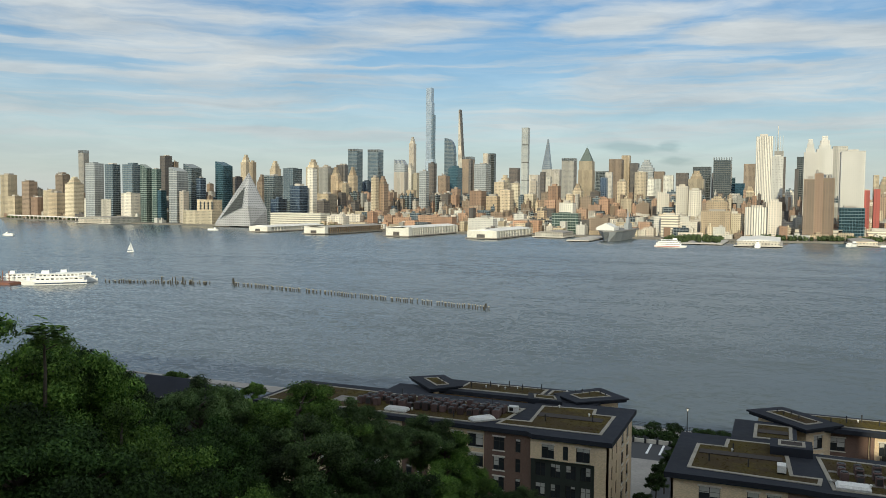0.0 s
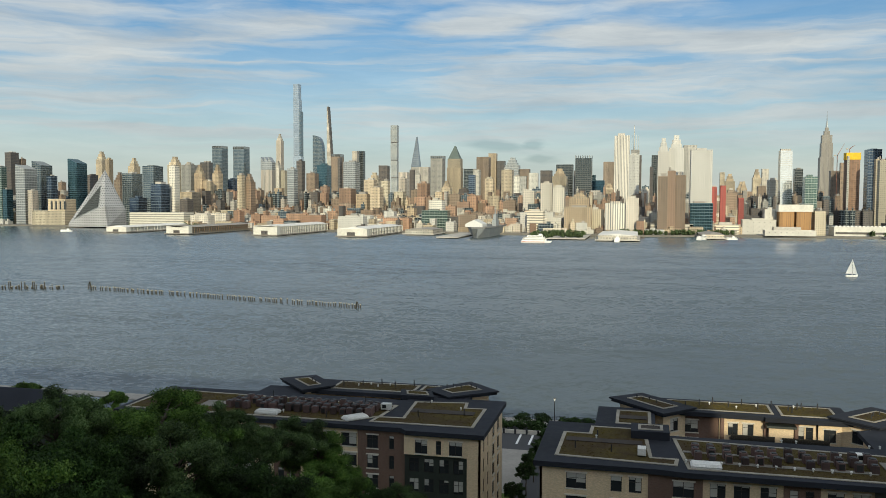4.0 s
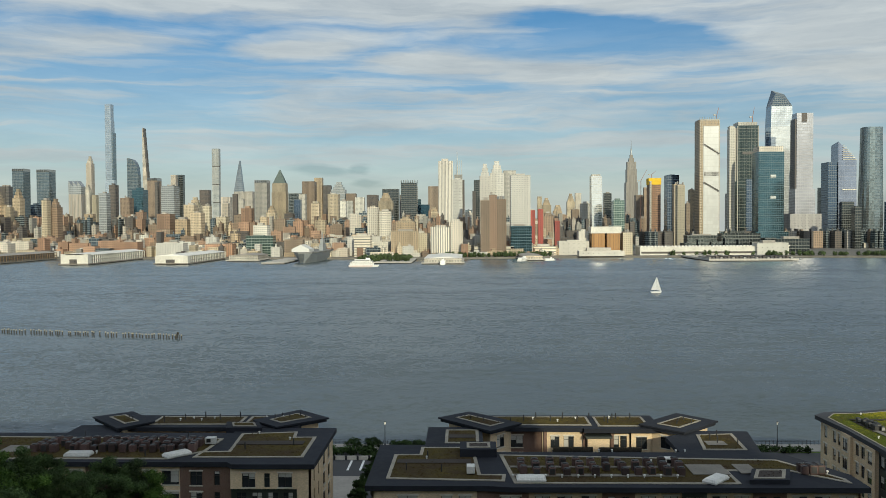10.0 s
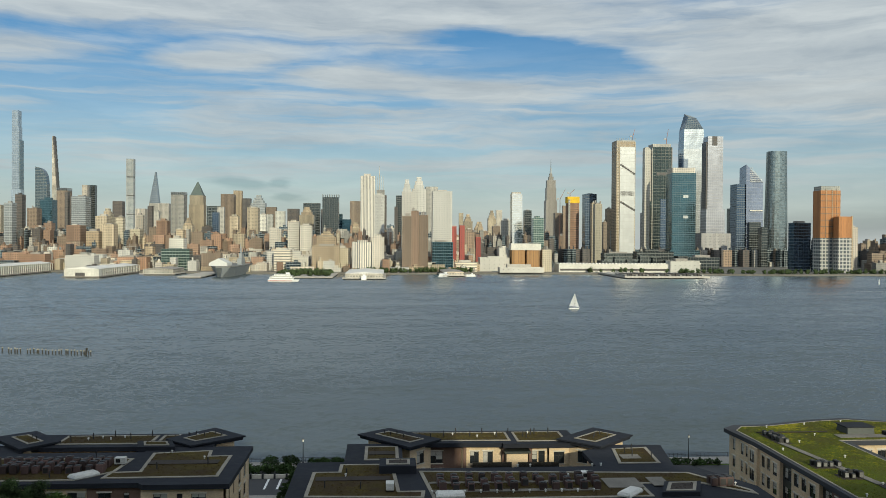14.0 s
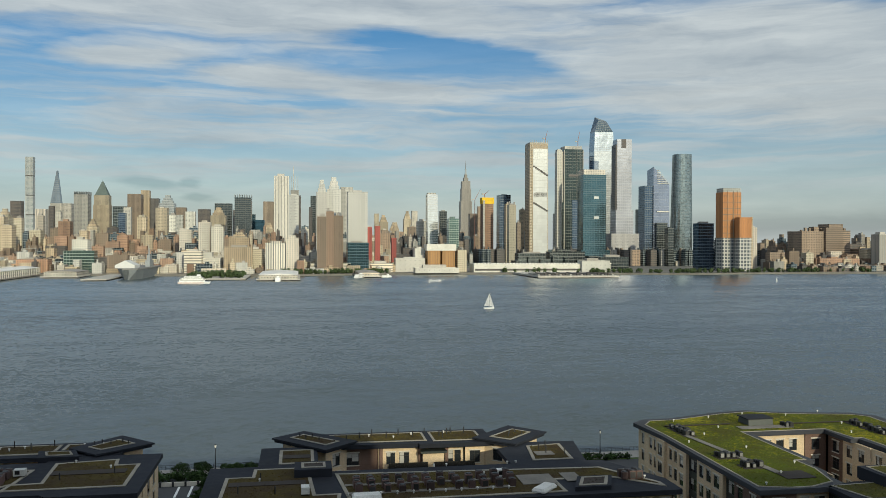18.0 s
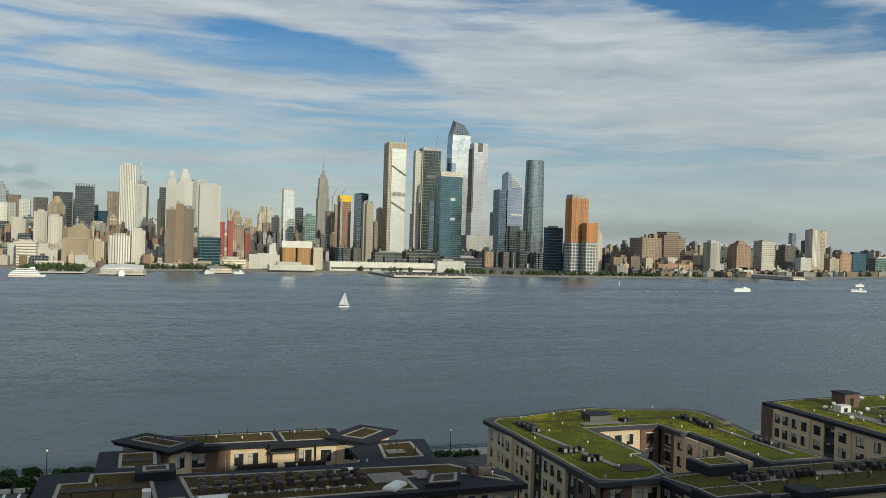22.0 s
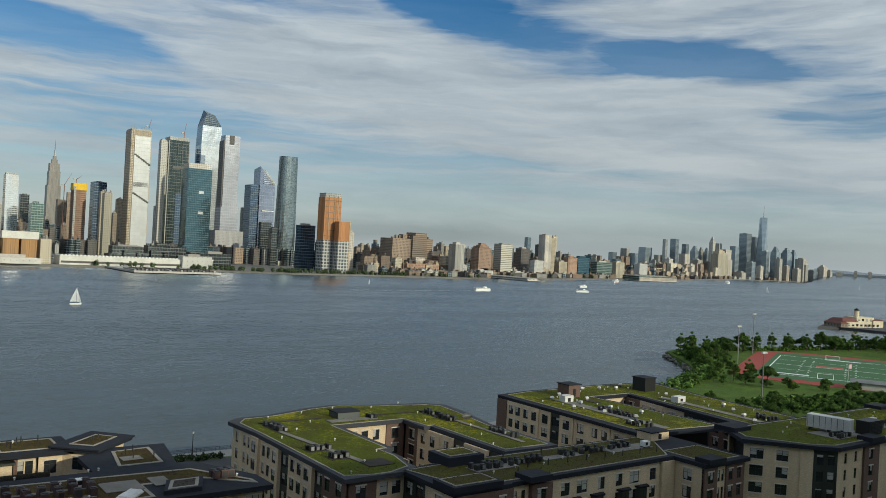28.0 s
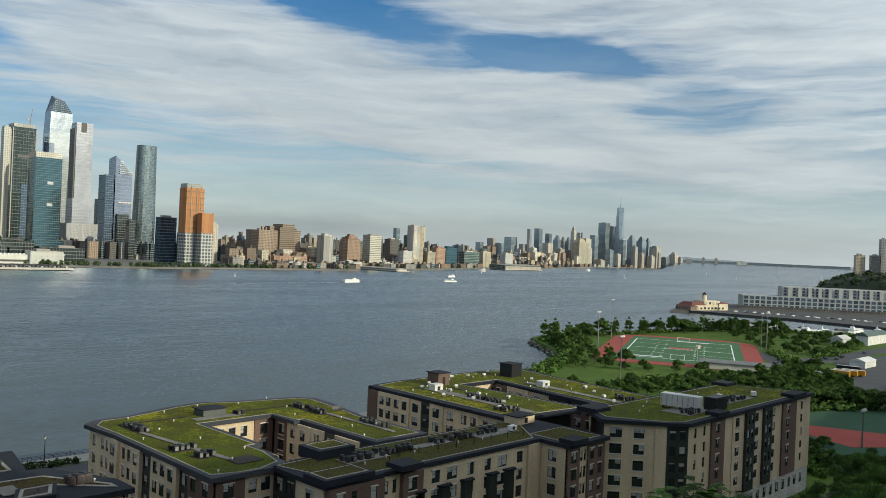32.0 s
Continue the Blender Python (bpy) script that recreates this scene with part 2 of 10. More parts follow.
def facade(name, wall, glass, bay=4.0, storey=3.4, wide=0.55, tall=0.5, gloss=0.25, vary=0.22, metal=0.0, warm=0.0, blind=0.3, recess_shade=0.34):
    """A far facade: a grid of windows over a wall, by the wall's own direction."""
    k = Mat(name)
    glass = tuple(g * (1 - blind) + w * blind for g, w in zip(glass, wall))
    geo = k.n.new("ShaderNodeNewGeometry")
    sp, sn = k.n.new("ShaderNodeSeparateXYZ"), k.n.new("ShaderNodeSeparateXYZ")
    k.l.new(geo.outputs["Position"], sp.inputs[0])
    k.l.new(geo.outputs["True Normal"], sn.inputs[0])
    u = k.math("SUBTRACT", k.math("MULTIPLY", sp.outputs[1], sn.outputs[0]), k.math("MULTIPLY", sp.outputs[0], sn.outputs[1]))
    ub, vb = k.math("DIVIDE", u, bay), k.math("DIVIDE", sp.outputs[2], storey * 1.1)
    inu = k.math("LESS_THAN", k.math("FRACT", ub), wide)
    inv = k.math("LESS_THAN", k.math("FRACT", vb), tall)
    side = k.math("LESS_THAN", k.math("ABSOLUTE", sn.outputs[2]), 0.6)
    win = k.math("MULTIPLY", k.math("MULTIPLY", inu, inv), side)
    cell = k.n.new("ShaderNodeCombineXYZ")
    k.l.new(k.math("FLOOR", ub), cell.inputs[0])
    k.l.new(k.math("FLOOR", vb), cell.inputs[1])
    rnd = k.n.new("ShaderNodeTexWhiteNoise")
    rnd.noise_dimensions = "2D"
    k.l.new(cell.outputs[0], rnd.inputs["Vector"])
    info = k.n.new("ShaderNodeObjectInfo").outputs["Random"]
    dirt = k.math("ADD", k.range(k.noise(0.02, 3, 0.5, stretch=(1, 1, 0.3)), 0.3, 0.7, 0.9, 1.08), k.range(k.noise(0.25, 4, 0.6), 0.3, 0.7, -0.05, 0.05))
    tone = k.math("MULTIPLY", dirt, k.range(k.math("FRACT", k.math("ADD", info, geo.outputs["Random Per Island"])), 0, 1, 1 - vary * 1.5, 1 + vary))
    # piers and window bays: strips a few bays wide, each darkened as recess shade
    strip = k.n.new("ShaderNodeTexWhiteNoise")
    strip.noise_dimensions = "1D"
    k.l.new(k.math("FLOOR", k.math("ADD", k.math("MULTIPLY", ub, 0.4), k.math("MULTIPLY", info, 50.0))), strip.inputs["W"])
    tone = k.math("MULTIPLY", tone, k.range(k.math("MULTIPLY", strip.outputs["Value"], side), 0, 1, 1.06, 1.06 - recess_shade))
    # each building is of its own brick: some redder, some yellower
    shade = k.math("FRACT", k.math("ADD", k.math("MULTIPLY", info, 7.3), k.math("MULTIPLY", geo.outputs["Random Per Island"], 3.1)))
    warmth = min(1.0, vary * 3)
    redder = tuple(c * (1 + q * warmth) for c, q in zip(wall, (0.10, -0.06, -0.16)))
    paler = tuple(c * (1 + q * warmth) for c, q in zip(wall, (0.06, 0.08, 0.10)))
    w = k.scale(k.mix(shade, redder, paler), tone)
    g = k.mix(k.math("MULTIPLY", rnd.outputs["Value"], 0.35), tuple(c * 0.75 for c in glass), (min(glass[0] * 2 + 0.06 + warm, 1), min(glass[1] * 2 + 0.05, 1), min(glass[2] * 2 + 0.04, 1)))
    return k.done(k.mix(win, w, g), k.range(win, 0, 1, 0.75, gloss), k.range(win, 0, 1, 0.0, metal))


def curtain(name, tint, frame_col, bay=3.0, storey=4.0, rough=0.12, metal=0.75, line=0.12, vary=0.15, wave=0.02, mosaic=0.10):
    """A curtain wall: reflecting glass with thin mullions and floor lines, its panes slightly out of true."""
    k = Mat(name)
    geo = k.n.new("ShaderNodeNewGeometry")
    sp, sn = k.n.new("ShaderNodeSeparateXYZ"), k.n.new("ShaderNodeSeparateXYZ")
    k.l.new(geo.outputs["Position"], sp.inputs[0])
    k.l.new(geo.outputs["True Normal"], sn.inputs[0])
    u = k.math("SUBTRACT", k.math("MULTIPLY", sp.outputs[1], sn.outputs[0]), k.math("MULTIPLY", sp.outputs[0], sn.outputs[1]))
    ub, vb = k.math("DIVIDE", u, bay), k.math("DIVIDE", sp.outputs[2], storey)
    lu = k.math("LESS_THAN", k.math("FRACT", ub), line * 0.6)
    lv = k.math("LESS_THAN", k.math("FRACT", vb), line * 1.2)
    side = k.math("LESS_THAN", k.math("ABSOLUTE", sn.outputs[2]), 0.75)
    fr = k.math("MAXIMUM", k.math("MAXIMUM", lu, lv), k.math("SUBTRACT", 1.0, side))
    cell = k.n.new("ShaderNodeCombineXYZ")
    k.l.new(k.math("FLOOR", k.math("DIVIDE", ub, 2)), cell.inputs[0])
    k.l.new(k.math("FLOOR", vb), cell.inputs[1])
    rnd = k.n.new("ShaderNodeTexWhiteNoise")
    rnd.noise_dimensions = "2D"
    k.l.new(cell.outputs[0], rnd.inputs["Vector"])
    info = k.n.new("ShaderNodeObjectInfo").outputs["Random"]
    streak = k.range(k.noise(0.03, 4, 0.6, stretch=(1, 1, 0.35)), 0.3, 0.7, 0.82, 1.14)
    tone = k.math("MULTIPLY", k.math("MULTIPLY", streak, k.range(info, 0, 1, 1 - vary, 1 + vary)), k.range(rnd.outputs["Value"], 0, 1, 1 - mosaic, 1 + mosaic * 0.7))
    k.bump(k.noise(0.06, 2, 0.5), 0.6, wave * 20)
    return k.done(k.mix(fr, k.scale((*tint,), tone), frame_col), k.range(fr, 0, 1, rough, 0.5), k.range(fr, 0, 1, metal, 0.0))


F = {
    "beige": facade("beige_brick_facade", (0.53, 0.475, 0.35), (0.08, 0.075, 0.07), 3.4, 3.2, 0.55, 0.52),
    "tan": facade("tan_brick_facade", (0.43, 0.365, 0.255), (0.07, 0.065, 0.06), 3.3, 3.2, 0.55, 0.52),
    "brick": facade("red_brick_facade", (0.30, 0.205, 0.14), (0.07, 0.06, 0.06), 4.0, 3.2, 0.5, 0.52),
    "brown": facade("brown_brick_facade", (0.255, 0.20, 0.145), (0.06, 0.055, 0.055), 4.0, 3.3, 0.55, 0.55),
    "red": facade("red_panel_facade", (0.32, 0.075, 0.06), (0.10, 0.05, 0.05), 6.0, 3.3, 0.3, 0.4),
    "orange": facade("orange_board_facade", (0.44, 0.20, 0.072), (0.27, 0.12, 0.045), 3.4, 3.5, 0.35, 0.7, 0.6, 0.06),
    "white": facade("white_panel_facade", (0.60, 0.585, 0.51), (0.14, 0.15, 0.16), 4.0, 3.3, 0.55, 0.5),
    "pale": facade("pale_stone_facade", (0.53, 0.505, 0.43), (0.11, 0.115, 0.12), 4.2, 3.4, 0.55, 0.52),
    "grey": facade("grey_concrete_facade", (0.37, 0.365, 0.325), (0.09, 0.10, 0.11), 4.0, 3.5, 0.55, 0.5),
    "dark": facade("dark_metal_facade", (0.11, 0.10, 0.09), (0.04, 0.05, 0.06), 3.0, 3.8, 0.6, 0.6, 0.2),
    "ribbed": facade("ribbed_white_facade", (0.54, 0.525, 0.46), (0.13, 0.14, 0.15), 4.0, 60.0, 0.42, 1.0),
    "banded": facade("banded_white_facade", (0.60, 0.57, 0.47), (0.10, 0.10, 0.10), 400.0, 4.2, 1.0, 0.42),
    "glass": curtain("blue_grey_glass", (0.135, 0.18, 0.205), (0.19, 0.21, 0.21), 5.0, 5.0, line=0.16, vary=0.35),
    # glass for the far downtown, paled and blued in its colour for haze
    "hazed_glass": curtain("pale_blue_glass", (0.25, 0.30, 0.335), (0.27, 0.30, 0.31), 5.0, 6.0, 0.2, 0.6, 0.12, 0.25),
    "teal": curtain("teal_glass", (0.060, 0.125, 0.155), (0.055, 0.10, 0.12), 4.0, 5.0, line=0.14),
    "blue": curtain("deep_blue_glass", (0.07, 0.105, 0.155), (0.11, 0.14, 0.17), 5.0, 6.0, line=0.16),
    "green": curtain("green_glass", (0.085, 0.145, 0.13), (0.24, 0.27, 0.24), 5.0, 5.0, 0.15, 0.6, 0.18, 0.3),
    "silver": curtain("silver_glass", (0.36, 0.38, 0.375), (0.30, 0.31, 0.30), 5.0, 5.5, 0.25, 0.6, 0.2),
    "chalk": facade("chalk_white_facade", (0.48, 0.475, 0.435), (0.24, 0.25, 0.255), 3.0, 3.3, 0.5, 0.5, vary=0.08, recess_shade=0.22),
    "blank": facade("blank_white_wall", (0.50, 0.49, 0.44), (0.16, 0.165, 0.16), 9.0, 7.0, 0.16, 0.16, vary=0.06, recess_shade=0.1),
    "deco": facade("grey_brown_stone", (0.27, 0.25, 0.215), (0.09, 0.09, 0.09), 4.4, 60.0, 0.45, 1.0, vary=0.02),
    "salmon": facade("salmon_brick_facade", (0.35, 0.23, 0.155), (0.09, 0.075, 0.07), 4.0, 3.2, 0.5, 0.52),
    "loft": facade("banded_loft_facade", (0.26, 0.205, 0.15), (0.065, 0.06, 0.055), 400.0, 4.2, 1.0, 0.5),
    "smoke": curtain("smoked_glass", (0.065, 0.08, 0.083), (0.085, 0.09, 0.085), 5.0, 6.0, line=0.18),
}
roof_grey = plain("city_roof", (0.30, 0.28, 0.25), 0.9, amount=0.2)
concrete = plain("concrete", (0.46, 0.43, 0.38), 0.85, grain=1.5, amount=0.2)
shore_stone = plain("shore_stone", (0.22, 0.20, 0.17), 0.9, grain=0.8, amount=0.35, bump=0.4)
city_ground = plain("city_ground", (0.16, 0.15, 0.13), 0.95, grain=0.1, stain=0.02, amount=0.3)

# ---- helpers for meshes ----
def part(name, bm, material, parent=None, label=""):
    """Link a bmesh as one mesh object, under a thing or a part."""
    me = bpy.data.meshes.new(name)
    bm.to_mesh(me)
    bm.free()
    for m in material if isinstance(material, (list, tuple)) else (material,):
        me.materials.append(m)
    ob = new(name, me)
    if parent:
        ob.parent = parent
    return tagged(ob, label)


def box(bm, x0, y0, z0, x1, y1, z1, mat=0, taper=0.0, top=None):
    """A box; taper draws its top in on all sides, top gives the top's own rectangle."""
    tx0, ty0, tx1, ty1 = top or (x0 + taper, y0 + taper, x1 - taper, y1 - taper)
    v = [bm.verts.new(p) for p in ((x0, y0, z0), (x1, y0, z0), (x1, y1, z0), (x0, y1, z0), (tx0, ty0, z1), (tx1, ty0, z1), (tx1, ty1, z1), (tx0, ty1, z1))]
    for q in ((0, 1, 5, 4), (1, 2, 6, 5), (2, 3, 7, 6), (3, 0, 4, 7), (4, 5, 6, 7), (3, 2, 1, 0)):
        bm.faces.new([v[i] for i in q]).material_index = mat
    return v


def prism(bm, ring, z0, z1, mat=0, cap=True):
    """An upright prism over a ring of (x, y), counter-clockwise."""
    a = [bm.verts.new((x, y, z0)) for x, y in ring]
    b = [bm.verts.new((x, y, z1)) for x, y in ring]
    n = len(ring)
    for i in range(n):
        j = (i + 1) % n
        bm.faces.new((a[i], a[j], b[j], b[i])).material_index = mat
    if cap:
        bm.faces.new(b).material_index = mat
        bm.faces.new(a[::-1]).material_index = mat
    return a, b


def tube(bm, p, q, r0, r1, n=8, mat=0):
    """A round bar from p to q, r0 thick there and r1 here."""
    p, q = Vector(p), Vector(q)
    w = (q - p).normalized()
    s = w.orthogonal().normalized()
    t = w.cross(s)
    a = [bm.verts.new(p + r0 * (math.cos(6.2832 * i / n) * s + math.sin(6.2832 * i / n) * t)) for i in range(n)]
    b = [bm.verts.new(q + r1 * (math.cos(6.2832 * i / n) * s + math.sin(6.2832 * i / n) * t)) for i in range(n)]
    for i in range(n):
        bm.faces.new((a[i], a[(i + 1) % n], b[(i + 1) % n], b[i])).material_index = mat
    bm.faces.new(b).material_index = mat
    bm.faces.new(a[::-1]).material_index = mat


def thing(name, label, category, group="", kind="", at=(0, 0, 0)):
    ob = new(name)
    ob.location = at
    return tagged(ob, label, category, group, kind)


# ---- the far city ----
NAMES = {"hazed_glass": "office_tower", "beige": "apartment_tower", "tan": "apartment_tower", "brick": "apartment_block", "brown": "apartment_block", "red": "apartment_tower", "white": "apartment_tower", "pale": "apartment_tower",
         "grey": "office_tower", "dark": "office_tower", "glass": "glass_tower", "teal": "glass_tower", "blue": "glass_tower", "green": "glass_tower", "silver": "glass_tower", "smoke": "glass_tower",
         "ribbed": "office_block", "banded": "office_block", "orange": "tower_under_construction", "chalk": "apartment_tower", "blank": "warehouse", "deco": "office_tower", "salmon": "apartment_block", "loft": "loft_building"}
WORDS = {"hazed_glass": "haze-paled blue glass", "blank": "plain white", "deco": "grey-brown stone", "beige": "beige brick", "tan": "tan brick", "brick": "reddish brick", "brown": "brown brick", "red": "dark red panelled", "white": "white panelled", "pale": "pale stone", "grey": "grey concrete", "dark": "dark metal-clad",
         "glass": "blue-grey glass", "teal": "teal glass", "blue": "deep blue glass", "green": "green glass", "silver": "silvery glass", "smoke": "smoked glass", "ribbed": "white ribbed", "banded": "cream banded", "orange": "orange boarded", "chalk": "chalk white", "salmon": "salmon brick", "loft": "brown banded"}
rng = random.Random(7)
GROUND = 3.0


def tower(x, y, w, d, h, style, top="flat", base="", rot=0.0):
    """A building of the far city: a shaft on a podium, with setbacks, a parapet and plant rooms. x, y: the middle of its front."""
    size = "tall" if h > 150 else "mid-rise" if h > 60 else "low"
    crown = {"flat": "a flat roof and plant room", "step": "a stepped crown", "slant": "a slanted roofline", "pyramid": "a pyramid roof", "fins": "a finned top"}[top]
    ob = thing(NAMES[style], f"{size} {WORDS[style]} building with {crown}", "building", "buildings across the river", at=(x, y, 0))
    ob.rotation_euler.z = radians(rot)
    a, z = w / 2, GROUND
    mats = [F[style], roof_grey]
    shaft_top = h
    if top == "step":
        shaft_top = h - min(0.16 * h, 26)
    if top == "pyramid":
        shaft_top = h - 0.24 * h
    if top == "fins":
        shaft_top = h - 9
    bm = bmesh.new()
    if top == "slant":
        v = box(bm, -a, 0, z, a, d, h - 0.07 * h)
        for q in (v[4], v[7]):
            q.co.z = h
    else:
        box(bm, -a, 0, z, a, d, shaft_top)
    part("shaft", bm, mats, ob)
    if top in ("flat", "step") and y < 2300 and abs(x) < 2300:
        bm = bmesh.new()
        t = min(0.9, w * 0.05)
        z0, z1 = shaft_top, shaft_top + 1.3
        box(bm, -a - 0.15, -0.15, z0, a + 0.15, t, z1)
        box(bm, -a - 0.15, d - t, z0, a + 0.15, d + 0.15, z1)
        box(bm, -a - 0.15, t, z0, -a + t, d - t, z1)
        box(bm, a - t, t, z0, a + 0.15, d - t, z1)
        part("parapet", bm, F[style], ob)
    if top == "step":
        bm = bmesh.new()
        q = (h - shaft_top) / 3
        for i, s in enumerate((0.13, 0.22, 0.32)):
            box(bm, -a + w * s, d * s, shaft_top + i * q, a - w * s, d * (1 - s), shaft_top + (i + 1) * q)
        part("stepped_crown", bm, F[style], ob)
    if top == "pyramid":
        bm = bmesh.new()
        box(bm, -a * 0.86, d * 0.07, shaft_top, a * 0.86, d * 0.93, h, taper=min(a * 0.82, d * 0.42))
        part("pyramid_roof", bm, copper, ob, "weathered copper pyramid roof")
    if top == "fins":
        n = max(3, int(w / 6))
        for i in range(n + 1):
            u = -a + w * i / n
            bm = bmesh.new()
            box(bm, u - 0.5, -0.3, shaft_top, u + 0.5, d + 0.3, shaft_top + 9)
            part("crown_fin", bm, F["silver"], ob)
    if top == "flat" and w > 9 and y < 2450:
        bm = bmesh.new()
        p = rng.uniform(0.18, 0.34)
        box(bm, -a + w * p, d * p, shaft_top, a - w * rng.uniform(0.15, 0.4), d * 0.8, shaft_top + rng.uniform(3, 6.5))
        part("plant_room", bm, rng.choice((roof_grey, concrete, F[style])), ob)
        if style in ("tan", "brick", "brown", "beige") and rng.random() < 0.6:
            bm = bmesh.new()
            ux, uy = rng.uniform(-a * 0.6, a * 0.6), d * 0.15
            tube(bm, (ux, uy, shaft_top + 1), (ux, uy, shaft_top + 6), 1.8, 1.7)
            tube(bm, (ux, uy, shaft_top + 6), (ux, uy, shaft_top + 7.6), 1.9, 0.1)
            for sx, sy in ((-1, -1), (1, -1), (1, 1), (-1, 1)):
                tube(bm, (ux + sx, uy + sy, shaft_top), (ux + sx, uy + sy, shaft_top + 1.1), 0.15, 0.15, 5)
            part("water_tank", bm, roof_grey, ob)
    if base:
        bm = bmesh.new()
        box(bm, -a - 4, -5, z, a + 4, d * 0.9, z + max(9.0, min(24.0, h * 0.16)))
        part("podium", bm, [F[base]], ob)
    return ob


copper = plain("weathered_copper", (0.10, 0.13, 0.118), 0.6, 0.2, amount=0.2)

# ---- water and land ----
k = Mat("river_water")
lane = k.noise(0.0032, 4, 0.55, stretch=(0.5, 1.7, 1))


def ripples(scale, detail, stretch):
    """A noise of three values at once, for the slopes of the waves."""
    n = k.n.new("ShaderNodeTexNoise")
    n.inputs["Scale"].default_value, n.inputs["Detail"].default_value, n.inputs["Roughness"].default_value = scale, detail, 0.62
    mp = k.n.new("ShaderNodeMapping")
    mp.inputs["Scale"].default_value = stretch
    mp.inputs["Rotation"].default_value = (0, 0, radians(-9))
    k.l.new(k.pos(), mp.inputs[0])
    k.l.new(mp.outputs[0], n.inputs["Vector"])
    q = k.n.new("ShaderNodeSeparateXYZ")
    k.l.new(n.outputs["Color"], q.inputs[0])
    return q.outputs


chop, swell = ripples(0.50, 3, (0.95, 1.1, 1)), ripples(0.11, 3, (0.6, 1.3, 1))
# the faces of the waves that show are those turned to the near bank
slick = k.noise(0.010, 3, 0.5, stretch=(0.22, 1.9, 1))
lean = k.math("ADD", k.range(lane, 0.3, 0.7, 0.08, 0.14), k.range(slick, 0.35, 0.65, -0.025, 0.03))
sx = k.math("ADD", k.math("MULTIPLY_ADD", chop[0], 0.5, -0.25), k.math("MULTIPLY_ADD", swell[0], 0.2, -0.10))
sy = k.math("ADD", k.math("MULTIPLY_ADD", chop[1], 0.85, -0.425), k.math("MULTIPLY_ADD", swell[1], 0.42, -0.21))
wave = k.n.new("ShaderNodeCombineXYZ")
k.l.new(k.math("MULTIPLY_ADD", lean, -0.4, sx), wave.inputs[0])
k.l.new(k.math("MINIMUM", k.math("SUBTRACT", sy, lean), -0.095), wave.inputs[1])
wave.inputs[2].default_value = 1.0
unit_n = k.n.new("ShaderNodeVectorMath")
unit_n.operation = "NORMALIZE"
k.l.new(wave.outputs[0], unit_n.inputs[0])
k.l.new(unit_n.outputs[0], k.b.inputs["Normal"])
k.b.inputs["IOR"].default_value = 1.33
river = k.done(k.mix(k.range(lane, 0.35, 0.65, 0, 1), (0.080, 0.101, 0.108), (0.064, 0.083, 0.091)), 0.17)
bm = bmesh.new()
RX, RY = 60, 46
grid = []
for j in range(RY + 1):
    row = []
    for i in range(RX + 1):
        x, y = -3300 + 7900 * i / RX, -200 + 3100 * j / RY
        r = math.hypot(x, y)
        # towards the open bay the sheet rises to the horizon's height
        row.append(bm.verts.new((x, y, 50 * max(0.0, (r - 3300) / 1600) ** 2 if x > 2500 and y < x * 0.56 else 0.0)))
    grid.append(row)
for j in range(RY):
    for i in range(RX):
        bm.faces.new((grid[j][i], grid[j][i + 1], grid[j + 1][i + 1], grid[j + 1][i]))
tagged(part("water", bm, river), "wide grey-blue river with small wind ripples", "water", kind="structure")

SHORE = ((-3300, 2300), (-2040, 1720), (-1540, 1570), (-1200, 1563), (-850, 1500), (-500, 1460), (-250, 1430), (0, 1405), (166, 1450), (430, 1440), (720, 1400), (875, 1424),
         (1192, 1425), (1304, 1545), (1460, 1535), (1908, 1700), (2152, 1720), (2650, 1945), (3400, 2260), (3700, 2290), (4050, 2180))
bm = bmesh.new()
prism(bm, list(SHORE) + [(4330, 2330), (3000, 3900), (-1000, 4780), (-3300, 3600)], -3, GROUND)
tagged(part("ground", bm, [city_ground]), "built-up far bank with streets and a stone quay", "ground", kind="structure")

# rows of the far city, from the north to the south
tower(-2095, 1756, 30.9, 31, 126, "tan")
tower(-2119, 1767, 14.4, 15, 69, "beige")
tower(-1999, 1745, 28.5, 29, 106, "brown")
tower(-2015, 1804, 9.8, 11, 86, "tan")
tower(-1861, 1695, 31.6, 32, 80, "beige")
tower(-1952, 1822, 23.1, 24, 131, "brown")
tower(-1750, 1673, 25.1, 26, 118, "beige", "step")
tower(-2042, 1734, 26.4, 27, 64, "tan")
tower(-1921, 1705, 24.8, 25, 61, "brick")
tower(-1881, 1754, 26.7, 27, 125, "brown")
tower(-1732, 1649, 32.3, 33, 115, "beige", "step")
tower(-1823, 1678, 28.5, 29, 74, "tan")
tower(-2137, 2084, 22.4, 23, 219, "grey", "fins")
tower(-1624, 1612, 30.5, 31, 148, "silver")
tower(-1633, 1615, 28.8, 29, 60, "pale")
tower(-1548, 1597, 25.3, 26, 144, "glass")
tower(-1557, 1596, 30.3, 31, 57, "pale")
tower(-1503, 1612, 31.5, 32, 144, "glass")
tower(-1496, 1599, 32.1, 33, 73, "white")
tower(-1442, 1600, 19.7, 20, 145, "green", "slant")
tower(-1409, 1600, 15.2, 16, 132, "green")
tower(-1394, 1600, 11.3, 19, 80, "teal")
tower(-1705, 1972, 19.4, 31, 188, "dark")
tower(-1701, 2016, 9.9, 16, 172, "brown")
tower(-1352, 1599, 24.3, 39, 137, "silver", "slant")
tower(-1326, 1598, 12.1, 19, 78, "pale")
tower(-1403, 1714, 25.4, 40, 151, "glass", "slant")
tower(-1308, 1638, 12.8, 20, 111, "blue")
tower(-1619, 2073, 12.3, 19, 107, "brown")
tower(-1309, 1720, 24.5, 38, 156, "teal", "slant")
